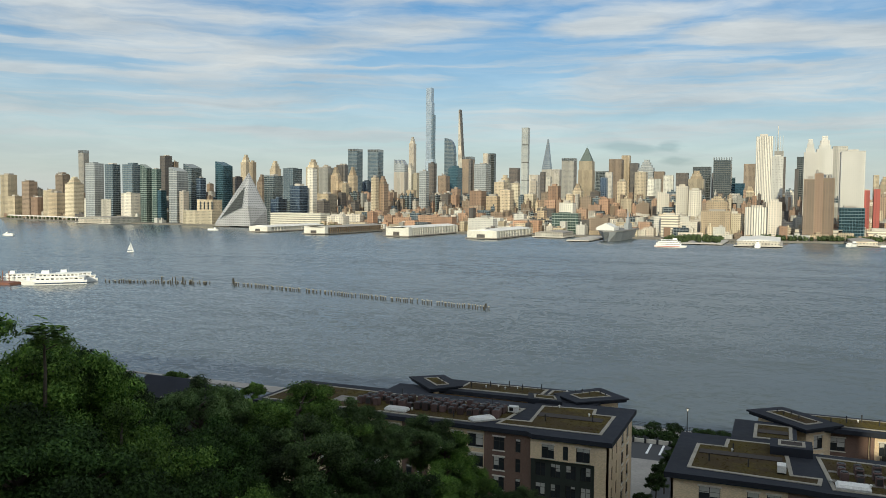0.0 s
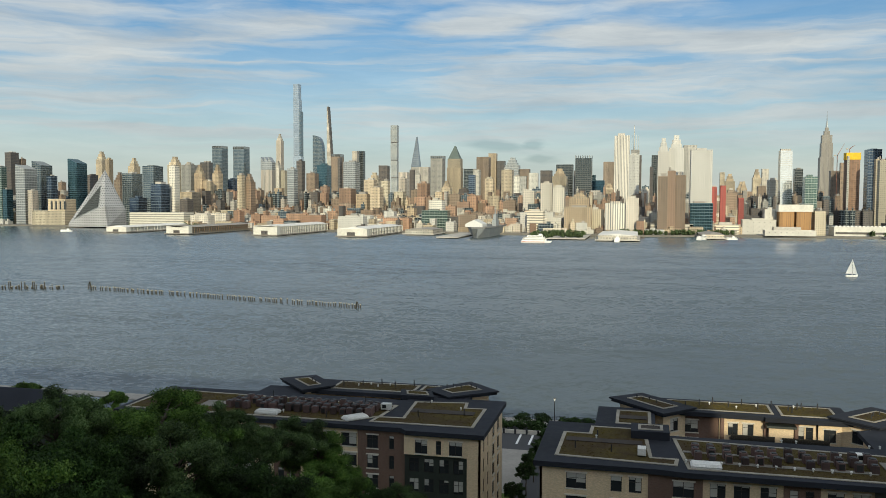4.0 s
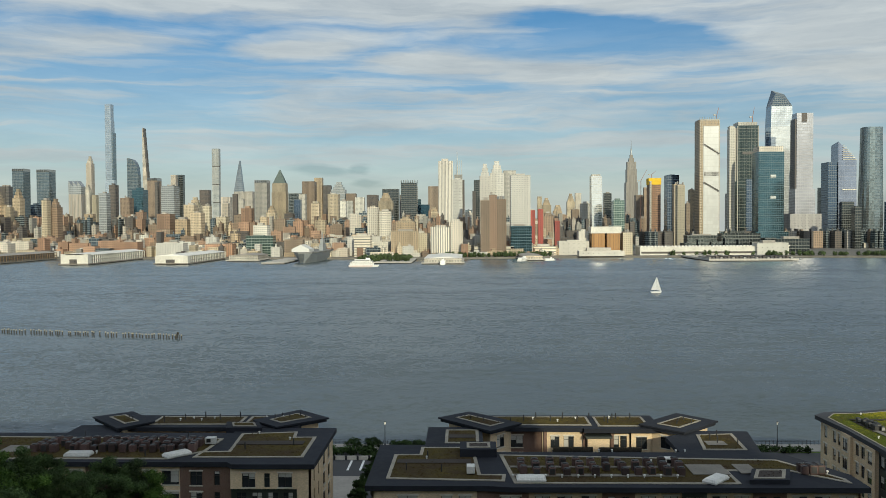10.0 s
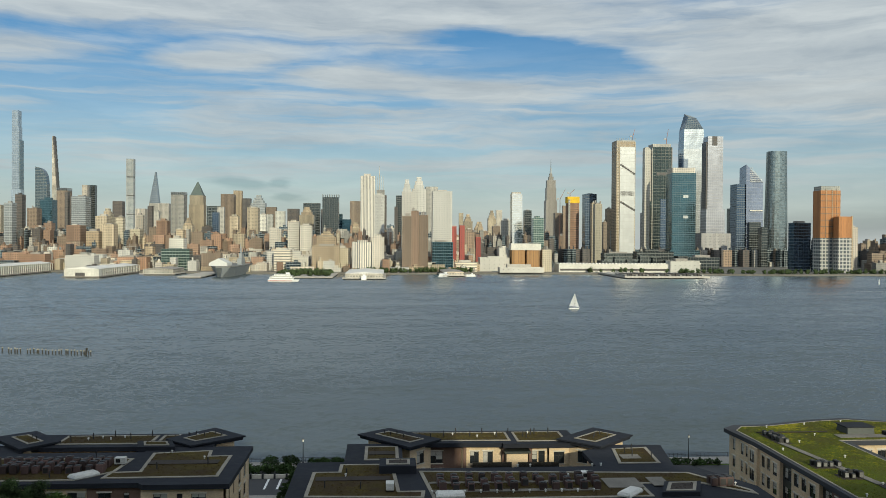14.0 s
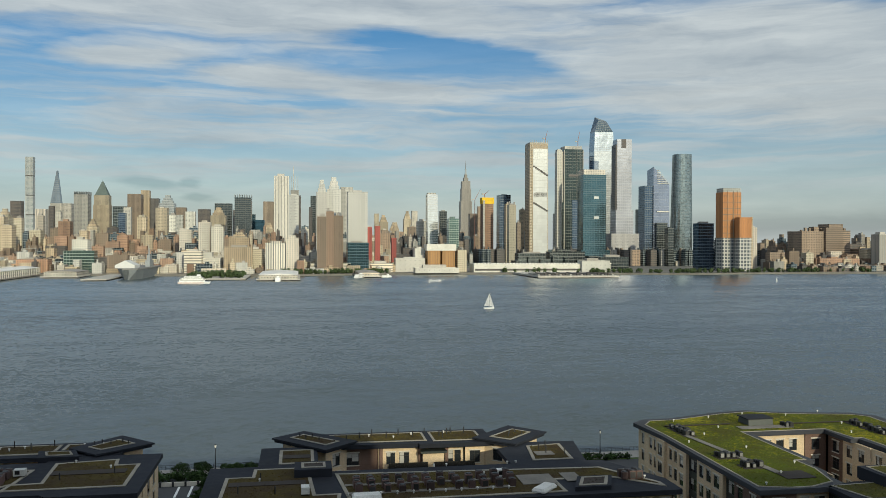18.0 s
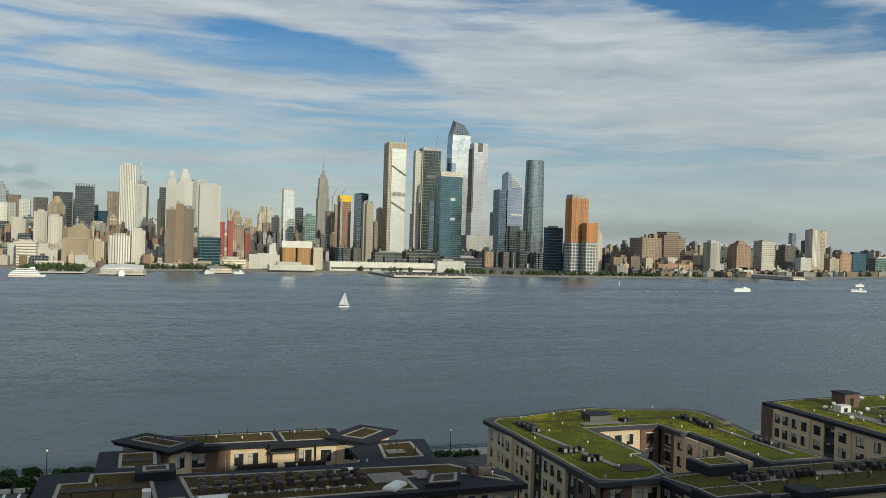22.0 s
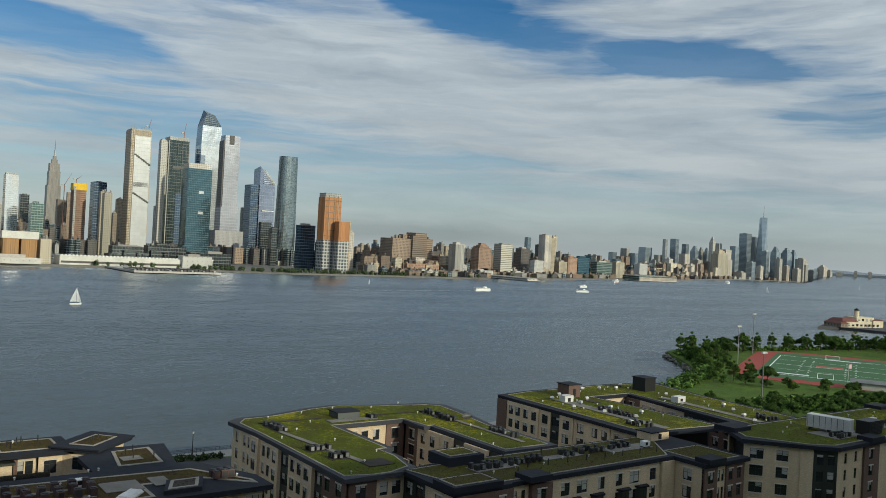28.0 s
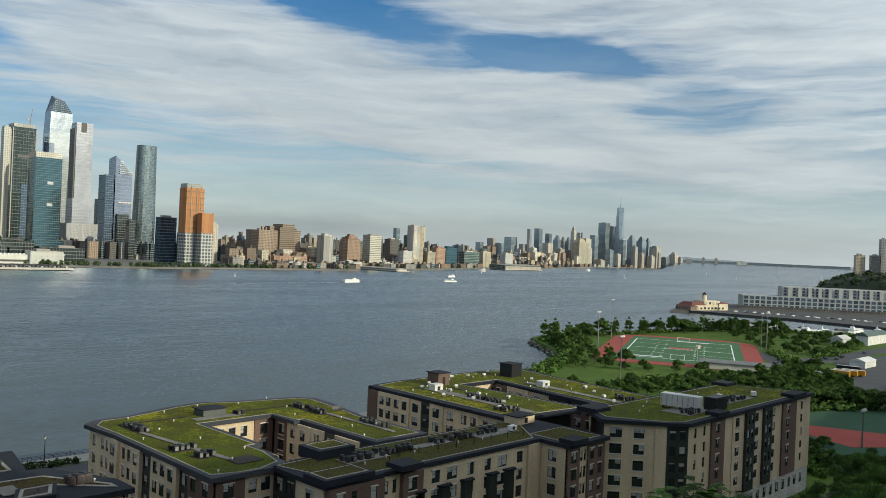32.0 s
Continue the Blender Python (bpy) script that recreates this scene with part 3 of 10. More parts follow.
tower(-1352, 1843, 14.8, 23, 120, "dark")
tower(-1678, 2333, 21.0, 32, 213, "beige", "step")
tower(-1592, 2255, 13.0, 20, 182, "tan")
tower(-1335, 1930, 16.9, 25, 131, "brown", "step")
tower(-1572, 2348, 22.4, 33, 192, "beige", "step")
tower(-1221, 1807, 28.5, 42, 122, "glass")
tower(-1092, 1640, 22.9, 33, 62, "blue")
tower(-1137, 1765, 29.2, 42, 138, "glass")
tower(-1030, 1628, 24.6, 35, 92, "blue")
tower(-1385, 2276, 28.9, 41, 191, "beige", "step")
tower(-1020, 1677, 14.2, 20, 133, "white")
tower(-1287, 2191, 31.6, 44, 160, "grey")
tower(-990, 1674, 18.2, 26, 59, "dark")
tower(-1085, 1846, 32.1, 45, 77, "tan")
tower(-1332, 2370, 22.9, 32, 177, "dark")
tower(-1195, 2106, 16.2, 23, 139, "tan", "step")
tower(-1122, 2023, 11.7, 16, 108, "tan")
tower(-1333, 2278, 13.7, 19, 167, "beige")
tower(-1251, 2192, 20.5, 28, 162, "tan", "step")
tower(-1182, 2109, 19.8, 27, 112, "tan")
tower(-1320, 2372, 15.5, 22, 177, "dark")
tower(-1127, 2070, 18.1, 25, 156, "tan", "step")
tower(-1480, 2732, 37.5, 45, 254, "glass", "fins")
tower(-1155, 2210, 16.9, 23, 118, "blue")
tower(-1405, 2750, 42.6, 45, 252, "glass", "fins")
tower(-865, 1697, 11.8, 16, 113, "tan")
tower(-857, 1717, 17.8, 24, 118, "brown", "step")
tower(-1163, 2403, 15.7, 21, 93, "beige")
tower(-1179, 2498, 21.3, 28, 103, "beige")
tower(-1314, 2867, 24.6, 32, 206, "pale", "step")
tower(-1287, 2871, 15.5, 20, 170, "beige")
tower(-1365, 3005, 19.9, 26, 317, "pale", "step")
tower(-818, 1868, 17.6, 22, 134, "silver")
tower(-1031, 2421, 19.3, 24, 182, "dark")
tower(-958, 2333, 26.4, 33, 140, "brown")
tower(-1174, 2939, 28.1, 35, 219, "blue")
tower(-959, 2429, 32.0, 39, 168, "teal")
tower(-1022, 2713, 33.2, 40, 219, "brown", "fins")
tower(-835, 2245, 7.2, 14, 179, "dark")
tower(-808, 2056, 18.7, 23, 94, "brick")
tower(-810, 2009, 15.2, 19, 83, "grey")
tower(-804, 2246, 36.0, 43, 168, "silver")
tower(-921, 2624, 16.1, 19, 223, "pale")
tower(-916, 2673, 17.9, 21, 226, "smoke")
tower(-680, 1869, 29.9, 36, 86, "brick")
tower(-633, 1850, 26.5, 31, 73, "tan")
tower(-653, 1965, 25.6, 30, 109, "beige")
tower(-658, 2014, 26.3, 31, 130, "beige", "step")
tower(-591, 1824, 23.9, 28, 88, "beige")
tower(-598, 1921, 16.1, 19, 105, "beige")
tower(-827, 2636, 28.3, 33, 175, "dark")
tower(-733, 2549, 29.7, 34, 149, "ribbed")
tower(-564, 1923, 22.9, 26, 79, "beige")
tower(-596, 2068, 15.3, 17, 115, "pale")
tower(-678, 2455, 13.0, 15, 154, "dark")
tower(-608, 2263, 13.2, 15, 131, "white")
tower(-741, 2845, 33.5, 37, 178, "grey")
tower(-505, 1925, 24.2, 27, 99, "brick")
tower(-625, 2558, 38.6, 42, 201, "grey", "fins")
tower(-448, 1926, 20.8, 23, 106, "tan", "step")
tower(-380, 1547, 26.0, 29, 59, "white")
tower(-407, 1683, 13.6, 15, 76, "tan")
tower(-579, 2856, 42.3, 45, 171, "glass")
tower(-493, 2464, 18.8, 20, 137, "blue")
tower(-370, 2070, 20.5, 21, 114, "beige")
tower(-498, 2562, 20.3, 22, 157, "grey")
tower(-533, 2857, 42.7, 45, 212, "brown")
tower(-516, 2957, 28.0, 29, 230, "tan")
tower(-486, 2961, 28.1, 29, 203, "dark")
tower(-417, 2769, 45.6, 45, 205, "silver", "step")
tower(-325, 2075, 27.1, 28, 136, "beige")
tower(-329, 2277, 16.0, 16, 125, "white")
tower(-375, 2775, 32.3, 32, 166, "brown")
tower(-338, 2477, 17.5, 18, 133, "grey")
tower(-309, 2481, 26.4, 26, 143, "white")
tower(-315, 2883, 38.2, 38, 165, "dark")
tower(-260, 2788, 48.1, 45, 168, "tan", "step")
tower(-269, 3088, 61.4, 45, 194, "smoke")
tower(-201, 2693, 7.8, 14, 157, "dark")
tower(-162, 2495, 47.7, 45, 195, "smoke", "fins")
tower(-142, 2696, 11.7, 14, 143, "teal")
tower(-189, 1740, 23.5, 23, 95, "pale")
tower(-163, 1732, 24.0, 23, 87, "pale")
tower(-232, 1785, 24.5, 25, 86, "white", "slant")
tower(-179, 1469, 28.9, 29, 39, "banded")
tower(-150, 1493, 30.8, 30, 27, "white")
tower(-235, 1986, 14.1, 14, 79, "brown")
tower(-103, 1456, 46.7, 44, 47, "tan")
tower(-118, 1696, 39.6, 37, 76, "tan", "step")
tower(-79, 1558, 9.9, 14, 46, "brick")
tower(-118, 2597, 26.9, 25, 123, "teal")
tower(-103, 2898, 35.3, 33, 194, "brown")
tower(-80, 2299, 26.3, 24, 108, "tan", "step")
tower(-92, 2098, 16.3, 15, 63, "brick")
tower(-47, 2300, 40.7, 37, 236, "ribbed")
tower(-13, 2000, 24.5, 22, 167, "chalk")
tower(-39, 1449, 35.0, 32, 54, "ribbed")
tower(-11, 1442, 20.8, 19, 63, "white")
tower(-2, 2700, 15.4, 14, 205, "dark")
tower(44, 2600, 18.5, 17, 199, "smoke")
tower(31, 2300, 8.7, 14, 152, "dark")
tower(45, 1679, 21.4, 20, 182, "chalk", "step")
tower(70, 1699, 27.8, 26, 189, "chalk", "step")
tower(39, 1452, 16.4, 15, 100, "brown")
tower(53, 1456, 12.8, 14, 109, "brick")
tower(68, 1461, 16.6, 16, 102, "brown")
tower(141, 2496, 36.9, 35, 221, "grey")
tower(108, 1556, 36.9, 35, 150, "chalk")
tower(103, 1470, 37.4, 35, 55, "teal")
tower(130, 1560, 10.4, 14, 84, "red")
tower(248, 2689, 14.4, 14, 149, "tan")
tower(281, 2788, 29.6, 29, 148, "tan", "step")
tower(146, 1560, 9.4, 14, 86, "red")
tower(214, 2092, 16.2, 16, 86, "brown")
tower(252, 2292, 13.4, 14, 82, "brown")
tower(300, 2591, 17.9, 18, 119, "tan", "step")
tower(177, 1560, 9.0, 14, 64, "red")
tower(349, 2688, 24.9, 25, 158, "tan", "step")
tower(379, 2736, 19.3, 20, 161, "pale")
tower(261, 2093, 13.3, 14, 69, "grey")
tower(305, 2690, 24.7, 24, 121, "tan", "step")
tower(266, 2193, 17.1, 17, 83, "brown")
tower(310, 2291, 20.6, 21, 98, "brown")
tower(264, 1894, 11.3, 14, 58, "grey")
tower(295, 1992, 23.8, 24, 107, "pale")

tower(380, 2186, 18.9, 20, 139, "smoke")
tower(335, 1791, 23.6, 25, 108, "green")
tower(509, 2574, 15.5, 16, 90, "brown")
tower(565, 2667, 20.9, 22, 149, "dark")
tower(490, 2275, 14.5, 16, 73, "brown")
tower(543, 2570, 22.1, 24, 148, "brown")
tower(584, 2665, 12.8, 14, 175, "brown")
tower(496, 1973, 27.8, 31, 172, "blue")
tower(480, 1874, 13.3, 15, 146, "tan")
tower(451, 1728, 15.0, 17, 137, "beige")
tower(556, 2064, 9.3, 14, 107, "brown")
tower(618, 2255, 14.5, 16, 148, "tan")
tower(603, 2156, 9.0, 14, 86, "grey")
tower(709, 2238, 8.9, 14, 137, "grey")
tower(621, 1932, 12.8, 15, 280, "pale")
tower(933, 2187, 7.8, 14, 149, "smoke")
tower(847, 1800, 13.7, 18, 90, "smoke")
tower(808, 1556, 33, 24, 96, "blue")
tower(832, 1548, 10, 11, 62, "glass")
tower(954, 1778, 7.3, 11, 68, "brown")
tower(966, 1644, 10.8, 15, 90, "pale")
tower(1164, 1944, 11.8, 17, 56, "brown")
tower(1387, 2285, 16.7, 24, 65, "tan")
tower(1256, 2025, 17.3, 25, 52, "brick")
tower(1535, 2446, 8.3, 14, 86, "brown")
tower(1397, 2189, 21.5, 31, 57, "tan")
tower(1375, 2099, 20.7, 30, 49, "brown")
tower(1116, 1588, 16.5, 25, 28, "brick")
tower(1139, 1577, 18.0, 27, 23, "tan")
tower(1236, 1660, 13.3, 20, 49, "tan")
tower(1209, 1593, 22.5, 34, 43, "beige")
tower(1510, 1974, 19.8, 31, 55, "brown")
tower(1282, 1633, 16.8, 26, 75, "white")
tower(1256, 1585, 20.9, 32, 25, "white")
tower(1645, 2032, 22.6, 36, 60, "brown")
tower(1305, 1575, 24.1, 38, 22, "brick")
tower(1493, 1788, 21.1, 34, 84, "brick", "step")
tower(1869, 2180, 19.9, 32, 69, "brown")
tower(1614, 1829, 19.8, 32, 83, "pale")
tower(1481, 1679, 17.1, 28, 20, "white")
tower(2022, 2229, 32.4, 33, 54, "grey")
tower(2382, 2588, 19.2, 20, 137, "glass")
tower(1845, 1996, 15.3, 16, 78, "smoke")
tower(2084, 2205, 17.7, 18, 100, "smoke")
tower(1818, 1912, 26.3, 27, 45, "silver")
tower(1952, 1994, 28.3, 29, 13, "brick")
tower(1977, 2057, 17.7, 18, 125, "pale")
tower(2007, 2052, 19.0, 19, 129, "beige")
tower(2092, 2079, 31.0, 32, 38, "beige")
tower(2186, 2124, 26.1, 27, 53, "tan")
tower(2345, 2235, 21.3, 22, 40, "green")
tower(2405, 2241, 32.6, 33, 74, "teal")
tower(3079, 2787, 56.6, 45, 59, "brown")
tower(2927, 2584, 30.7, 45, 41, "pale")
tower(2894, 2508, 26.6, 27, 42, "white")
tower(3194, 2690, 53.5, 45, 35, "beige")
tower(2403, 1977, 25.2, 26, 50, "tan")
tower(2656, 2139, 21.0, 21, 43, "grey")
tower(2747, 2185, 20.2, 21, 59, "pale")
# downtown: pale, grey and bluish styles hold the distance haze in their colours
tower(3586, 3182, 32.4, 33, 106, "hazed_glass")
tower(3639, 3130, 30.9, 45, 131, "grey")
tower(3668, 3090, 39.1, 36, 106, "hazed_glass")
tower(3340, 2741, 49.7, 45, 134, "hazed_glass")
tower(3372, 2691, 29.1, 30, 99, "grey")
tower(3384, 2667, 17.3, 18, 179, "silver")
tower(3458, 2660, 24.3, 25, 185, "hazed_glass")
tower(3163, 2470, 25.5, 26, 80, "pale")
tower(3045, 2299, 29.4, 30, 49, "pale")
tower(3461, 2662, 31.2, 31, 185, "hazed_glass")
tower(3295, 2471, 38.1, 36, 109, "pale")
tower(3530, 2650, 25.5, 26, 162, "hazed_glass")
tower(3602, 2643, 31.9, 32, 156, "hazed_glass", "step")
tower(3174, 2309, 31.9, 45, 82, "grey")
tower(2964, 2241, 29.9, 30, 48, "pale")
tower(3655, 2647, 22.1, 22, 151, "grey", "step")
tower(3669, 2625, 20.0, 20, 151, "hazed_glass", "step")
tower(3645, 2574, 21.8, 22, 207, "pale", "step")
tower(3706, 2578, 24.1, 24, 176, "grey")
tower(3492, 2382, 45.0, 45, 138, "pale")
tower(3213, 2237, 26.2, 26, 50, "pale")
tower(3674, 2457, 32.6, 32, 163, "hazed_glass")
tower(3753, 2444, 41.0, 45, 231, "hazed_glass")
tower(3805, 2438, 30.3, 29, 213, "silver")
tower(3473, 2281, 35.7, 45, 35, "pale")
tower(3567, 2293, 30.3, 30, 88, "hazed_glass")
tower(3750, 2335, 26.6, 26, 144, "hazed_glass")
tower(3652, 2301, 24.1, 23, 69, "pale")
tower(3865, 2349, 34.5, 33, 173, "hazed_glass", "step")
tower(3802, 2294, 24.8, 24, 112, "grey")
tower(3938, 2331, 43.5, 36, 169, "hazed_glass", "step")
tower(3991, 2328, 29.0, 27, 162, "hazed_glass", "step")
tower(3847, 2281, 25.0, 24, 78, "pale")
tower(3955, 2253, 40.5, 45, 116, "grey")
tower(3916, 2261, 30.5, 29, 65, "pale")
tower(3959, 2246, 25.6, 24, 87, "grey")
tower(4015, 2231, 38.4, 36, 63, "hazed_glass")
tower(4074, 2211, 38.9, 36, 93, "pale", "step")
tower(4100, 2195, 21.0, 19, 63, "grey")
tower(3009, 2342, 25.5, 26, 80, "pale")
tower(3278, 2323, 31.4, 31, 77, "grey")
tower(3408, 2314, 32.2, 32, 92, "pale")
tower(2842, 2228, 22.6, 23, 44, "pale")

# ---- landmarks of the far city, each with its own shape ----
def landmark(name, label, x, y):
    return thing(name, label, "skyscraper", "landmark towers", at=(x, y, 0))


def tier(ob, w, d, z0, z1, style, name="shaft", dx=0.0, dy=0.0, taper=0.0):
    bm = bmesh.new()
    box(bm, dx - w / 2, dy, z0, dx + w / 2, dy + d, z1, taper=taper)
    return part(name, bm, [F[style] if isinstance(style, str) else style], ob)


def mast(ob, x, y, z0, z1, r0=1.2, r1=0.3, mat=None, name="mast"):
    bm = bmesh.new()
    tube(bm, (x, y, z0), (x, y, z1), r0, r1, 8)
    return part(name, bm, mat or F["grey"], ob)


pale_glass = curtain("pale_blue_glass", (0.31, 0.345, 0.375), (0.30, 0.32, 0.33), 5.0, 5.0, 0.15, 0.6, 0.12)
mirror_glass = curtain("bright_mirror_glass", (0.52, 0.535, 0.53), (0.42, 0.42, 0.40), 5.0, 6.0, 0.16, 0.7, 0.05, 0.05)

tall_glass = curtain("tall_blue_glass", (0.40, 0.46, 0.51), (0.38, 0.42, 0.45), 6.0, 8.0, 0.15, 0.6, 0.06)
# the slim tallest tower
T = landmark("supertall_tower", "very tall slim pale glass tower with cantilevered side", -1262, 2942)
tier(T, 31, 30, GROUND, 225, tall_glass, "lower_shaft")
tier(T, 23, 28, 225, 440, tall_glass, "upper_shaft", -2)
tier(T, 21, 26, 440, 496, tall_glass, "top_shaft", -2.6)
tier(T, 5, 28, 225, 395, "glass", "cantilever", 12.1)
# the feathered tower beside it
T = landmark("supertall_tower", "very thin pale tower with a dark feathered stepped edge", -1256, 3266)
for i in range(14):
    w_, z_ = 24 - 1.25 * i, GROUND if i == 0 else 210 + i * 17
    u_ = -(1.25 * i) / 2 * 0.9
    # front in the pale style, a strip down its right in the dark style
    tier(T, w_ - 5, 20, z_, 227 + i * 17, "pale", "setback", u_ - 2.5)
    tier(T, 5, 20, z_, 227 + i * 17, "dark", "terracotta_edge", u_ + w_ / 2 - 2.5, 0.4)
mast(T, -8, 8, 446, 452, 0.8)
# the square grid tower
T = landmark("supertall_tower", "tall square white concrete tower of gridded windows", -1147, 3832)
grid_white = facade("square_grid_facade", (0.40, 0.41, 0.39), (0.14, 0.18, 0.20), 5.0, 4.8, 0.62, 0.62, vary=0.03)
for i in range(5):
    tier(T, 32, 30, GROUND + i * 84, GROUND + i * 84 + 80, grid_white, "shaft")
    if i < 4:
        tier(T, 30, 28, GROUND + i * 84 + 80, GROUND + i * 84 + 84, "dark", "open_floor", 0, 1)
# the tapering dark museum tower
T = landmark("tapering_tower", "grey-blue glass tower tapering to an off-centre point", -917, 3378)
bm = bmesh.new()
v = box(bm, -19, 0, GROUND, 19, 26, 200)
part("lower_shaft", bm, [F["grey"]], T)
bm = bmesh.new()
box(bm, -19, 0, 200, 19, 26, 326, top=(2, 8, 6, 18))
part("tapered_shaft", bm, [curtain("grey_blue_glass", (0.20, 0.225, 0.235), (0.22, 0.23, 0.23), 6.0, 8.0, 0.2, 0.6, 0.08)], T)
# curved blue tower
T = landmark("glass_tower", "blue glass tower with a curved sloping top", -1154, 2878)
bm = bmesh.new()
prof = [(-18, GROUND), (20, GROUND), (20, 240), (17, 268), (10, 284), (0, 294), (-18, 299)]
a = [bm.verts.new((u, 0, z)) for u, z in prof]
b = [bm.verts.new((u, 26, z)) for u, z in prof]
for i in range(len(prof)):
    j = (i + 1) % len(prof)
    bm.faces.new((a[j], a[i], b[i], b[j]))
bm.faces.new(a)
bm.faces.new(b[::-1])
part("shaft", bm, [F["glass"]], T)
# the tower with the copper pyramid
T = landmark("office_tower", "tan brick tower with a copper pyramid roof", -608, 2733)
tier(T, 48, 40, GROUND, 170, "tan")
tier(T, 44, 38, 170, 200, "tan", "upper_tier", 0, 2)
bm = bmesh.new()
box(bm, -20, 4, 200, 20, 38, 244, top=(-2, 20, 2, 24))
part("pyramid_roof", bm, copper, T, "weathered copper pyramid roof")
mast(T, 0, 22, 244, 250, 0.8, 0.2, copper)
# white towers with a zigzag top
T = landmark("apartment_tower", "white and black tower with a zigzag crown", -1085, 2300)
tier(T, 36, 26, GROUND, 150, "ribbed")
for i in range(3):
    bm = bmesh.new()
    u = -18 + i * 12
    v = box(bm, u, 0, 150, u + 12, 26, 172)
    for q in (v[4], v[7]):
        q.co.z = 188
    part("zigzag_crown", bm, [F["silver"]], T)
# the leaning pyramid of flats by the water
T = landmark("pyramid_building", "silvery sloped pyramid apartment building round a dark court", -1095, 1500)
hyper = facade("sloped_metal_facade", (0.36, 0.365, 0.37), (0.05, 0.055, 0.06), 5.5, 4.6, 0.5, 0.42, vary=0.02)
bm = bmesh.new()
LL, AP, SH_ = Vector((-58, 0, 9)), Vector((-12, 60, 122)), Vector((28, 0, 46))
g = [bm.verts.new(p) for p in ((-58, 0, GROUND), (34, 0, GROUND), (34, 62, GROUND), (-58, 62, GROUND))]
c = [bm.verts.new(p) for p in (LL, SH_, AP, Vector((34, 62, 40)), Vector((-58, 62, 9)))]
for f in ((g[0], g[1], c[1], c[0]), (g[1], g[2], c[3], c[1]), (c[0], c[1], c[2]), (c[1], c[3], c[2]), (c[0], c[2], c[4]), (g[3], g[0], c[0], c[4]), (g[2], g[3], c[4], c[3]), (c[3], c[4], c[2])):
    bm.faces.new(f)
part("sloped_shell", bm, [hyper], T)
face_n = (SH_ - LL).cross(AP - LL).normalized()
# a dark plate on the shell: the court's shade is put into its colour
court = [LL * 0.84 + AP * 0.04 + SH_ * 0.12, LL * 0.16 + AP * 0.04 + SH_ * 0.80, LL * 0.10 + AP * 0.62 + SH_ * 0.28]
bm = bmesh.new()
lo, hi_ = [bm.verts.new(p - face_n * 0.5) for p in court], [bm.verts.new(p + face_n * 1.0) for p in court]
bm.faces.new(hi_)
for i in range(3):
    bm.faces.new((lo[i], lo[(i + 1) % 3], hi_[(i + 1) % 3], hi_[i]))
part("court_opening", bm, [facade("court_balconies", (0.05, 0.055, 0.05), (0.02, 0.025, 0.025), 3.0, 3.2, 0.6, 0.6, vary=0.02)], T, "dark triangular plate for the shaded court")
for i in range(3):
    bm = bmesh.new()
    tube(bm, court[i] + face_n * 0.6, court[(i + 1) % 3] + face_n * 0.6, 1.0, 1.0, 5)
    part("court_edge", bm, F["silver"], T)
# the tall stepped tower with a mast
T = landmark("art_deco_tower", "grey stepped stone tower with a needle mast", 716, 3530)
for w, d, z0, z1 in ((76, 50, GROUND, 75), (56, 44, 75, 112), (50, 40, 112, 235), (42, 34, 235, 290), (37, 30, 290, 322), (20, 20, 322, 338), (12, 12, 338, 352)):
    tier(T, w, d, z0, z1, "deco", "setback", 0, (50 - d) / 2)
bm = bmesh.new()
tube(bm, (0, 25, 352), (0, 25, 376), 4.5, 3.2, 10)
part("mooring_mast", bm, F["silver"], T)
mast(T, 0, 25, 376, 418, 1.6, 0.3)
# the slim white tower whose glass throws the sun back on the river
T = landmark("glass_tower", "slim chalk-white glass tower, its front full of sun", 305, 1892)
T.rotation_euler.z = radians(2.3)
sun_glass = curtain("sunlit_white_glass", (0.66, 0.66, 0.62), (0.42, 0.42, 0.39), 3.0, 4.0, 0.08, 0.85, 0.2, 0.03, 0.004, 0.06)
bm = bmesh.new()
box(bm, -12.1, 0, GROUND, 12.1, 29, 168, top=(-12.1, 7.6, 12.1, 29))
part("shaft", bm, [sun_glass], T)
tier(T, 20, 12, 168, 172, "grey", "plant_room", 0, 15)
# building under construction, yellow netting on top
T = landmark("tower_under_construction", "red-brown concrete tower under construction with yellow netting", 448, 1950)
open_floor = facade("open_concrete_floors", (0.40, 0.25, 0.16), (0.12, 0.08, 0.06), 5.0, 3.9, 0.85, 0.6, 0.7, blind=0.1)
tier(T, 27, 24, GROUND, 150, open_floor)
net = plain("yellow_netting", (0.75, 0.48, 0.03), 0.8, amount=0.2)
tier(T, 29, 26, 150, 165, net, "safety_netting", 0, -1)
tier(T, 4, 5, GROUND, 158, "grey", "hoist", -11, -5)


def crane(x, y, z0, h, jib, lean=60.0):
    ob = thing("tower_crane", "thin steel crane with a raised jib", "crane", "construction cranes", at=(x, y, z0))
    steel = rust
    bm = bmesh.new()
    tube(bm, (0, 0, 0), (0, 0, h), 0.9, 0.9, 4)
    part("mast", bm, steel, ob)
    bm = bmesh.new()
    tube(bm, (0, 0, h), (jib * math.cos(radians(lean)), 0, h + jib * math.sin(radians(lean))), 0.8, 0.4, 4)
    part("jib", bm, steel, ob)
    bm = bmesh.new()
    box(bm, -7, -1.2, h - 1, -2.5, 1.2, h + 2)
    part("counterweight", bm, concrete, ob)
    return ob


rust = plain("crane_steel", (0.22, 0.10, 0.07), 0.6, 0.2, amount=0.2)
crane(424, 1990, 3, 158, 30, 62)
crane(440, 1952, 165, 8, 14, 40)
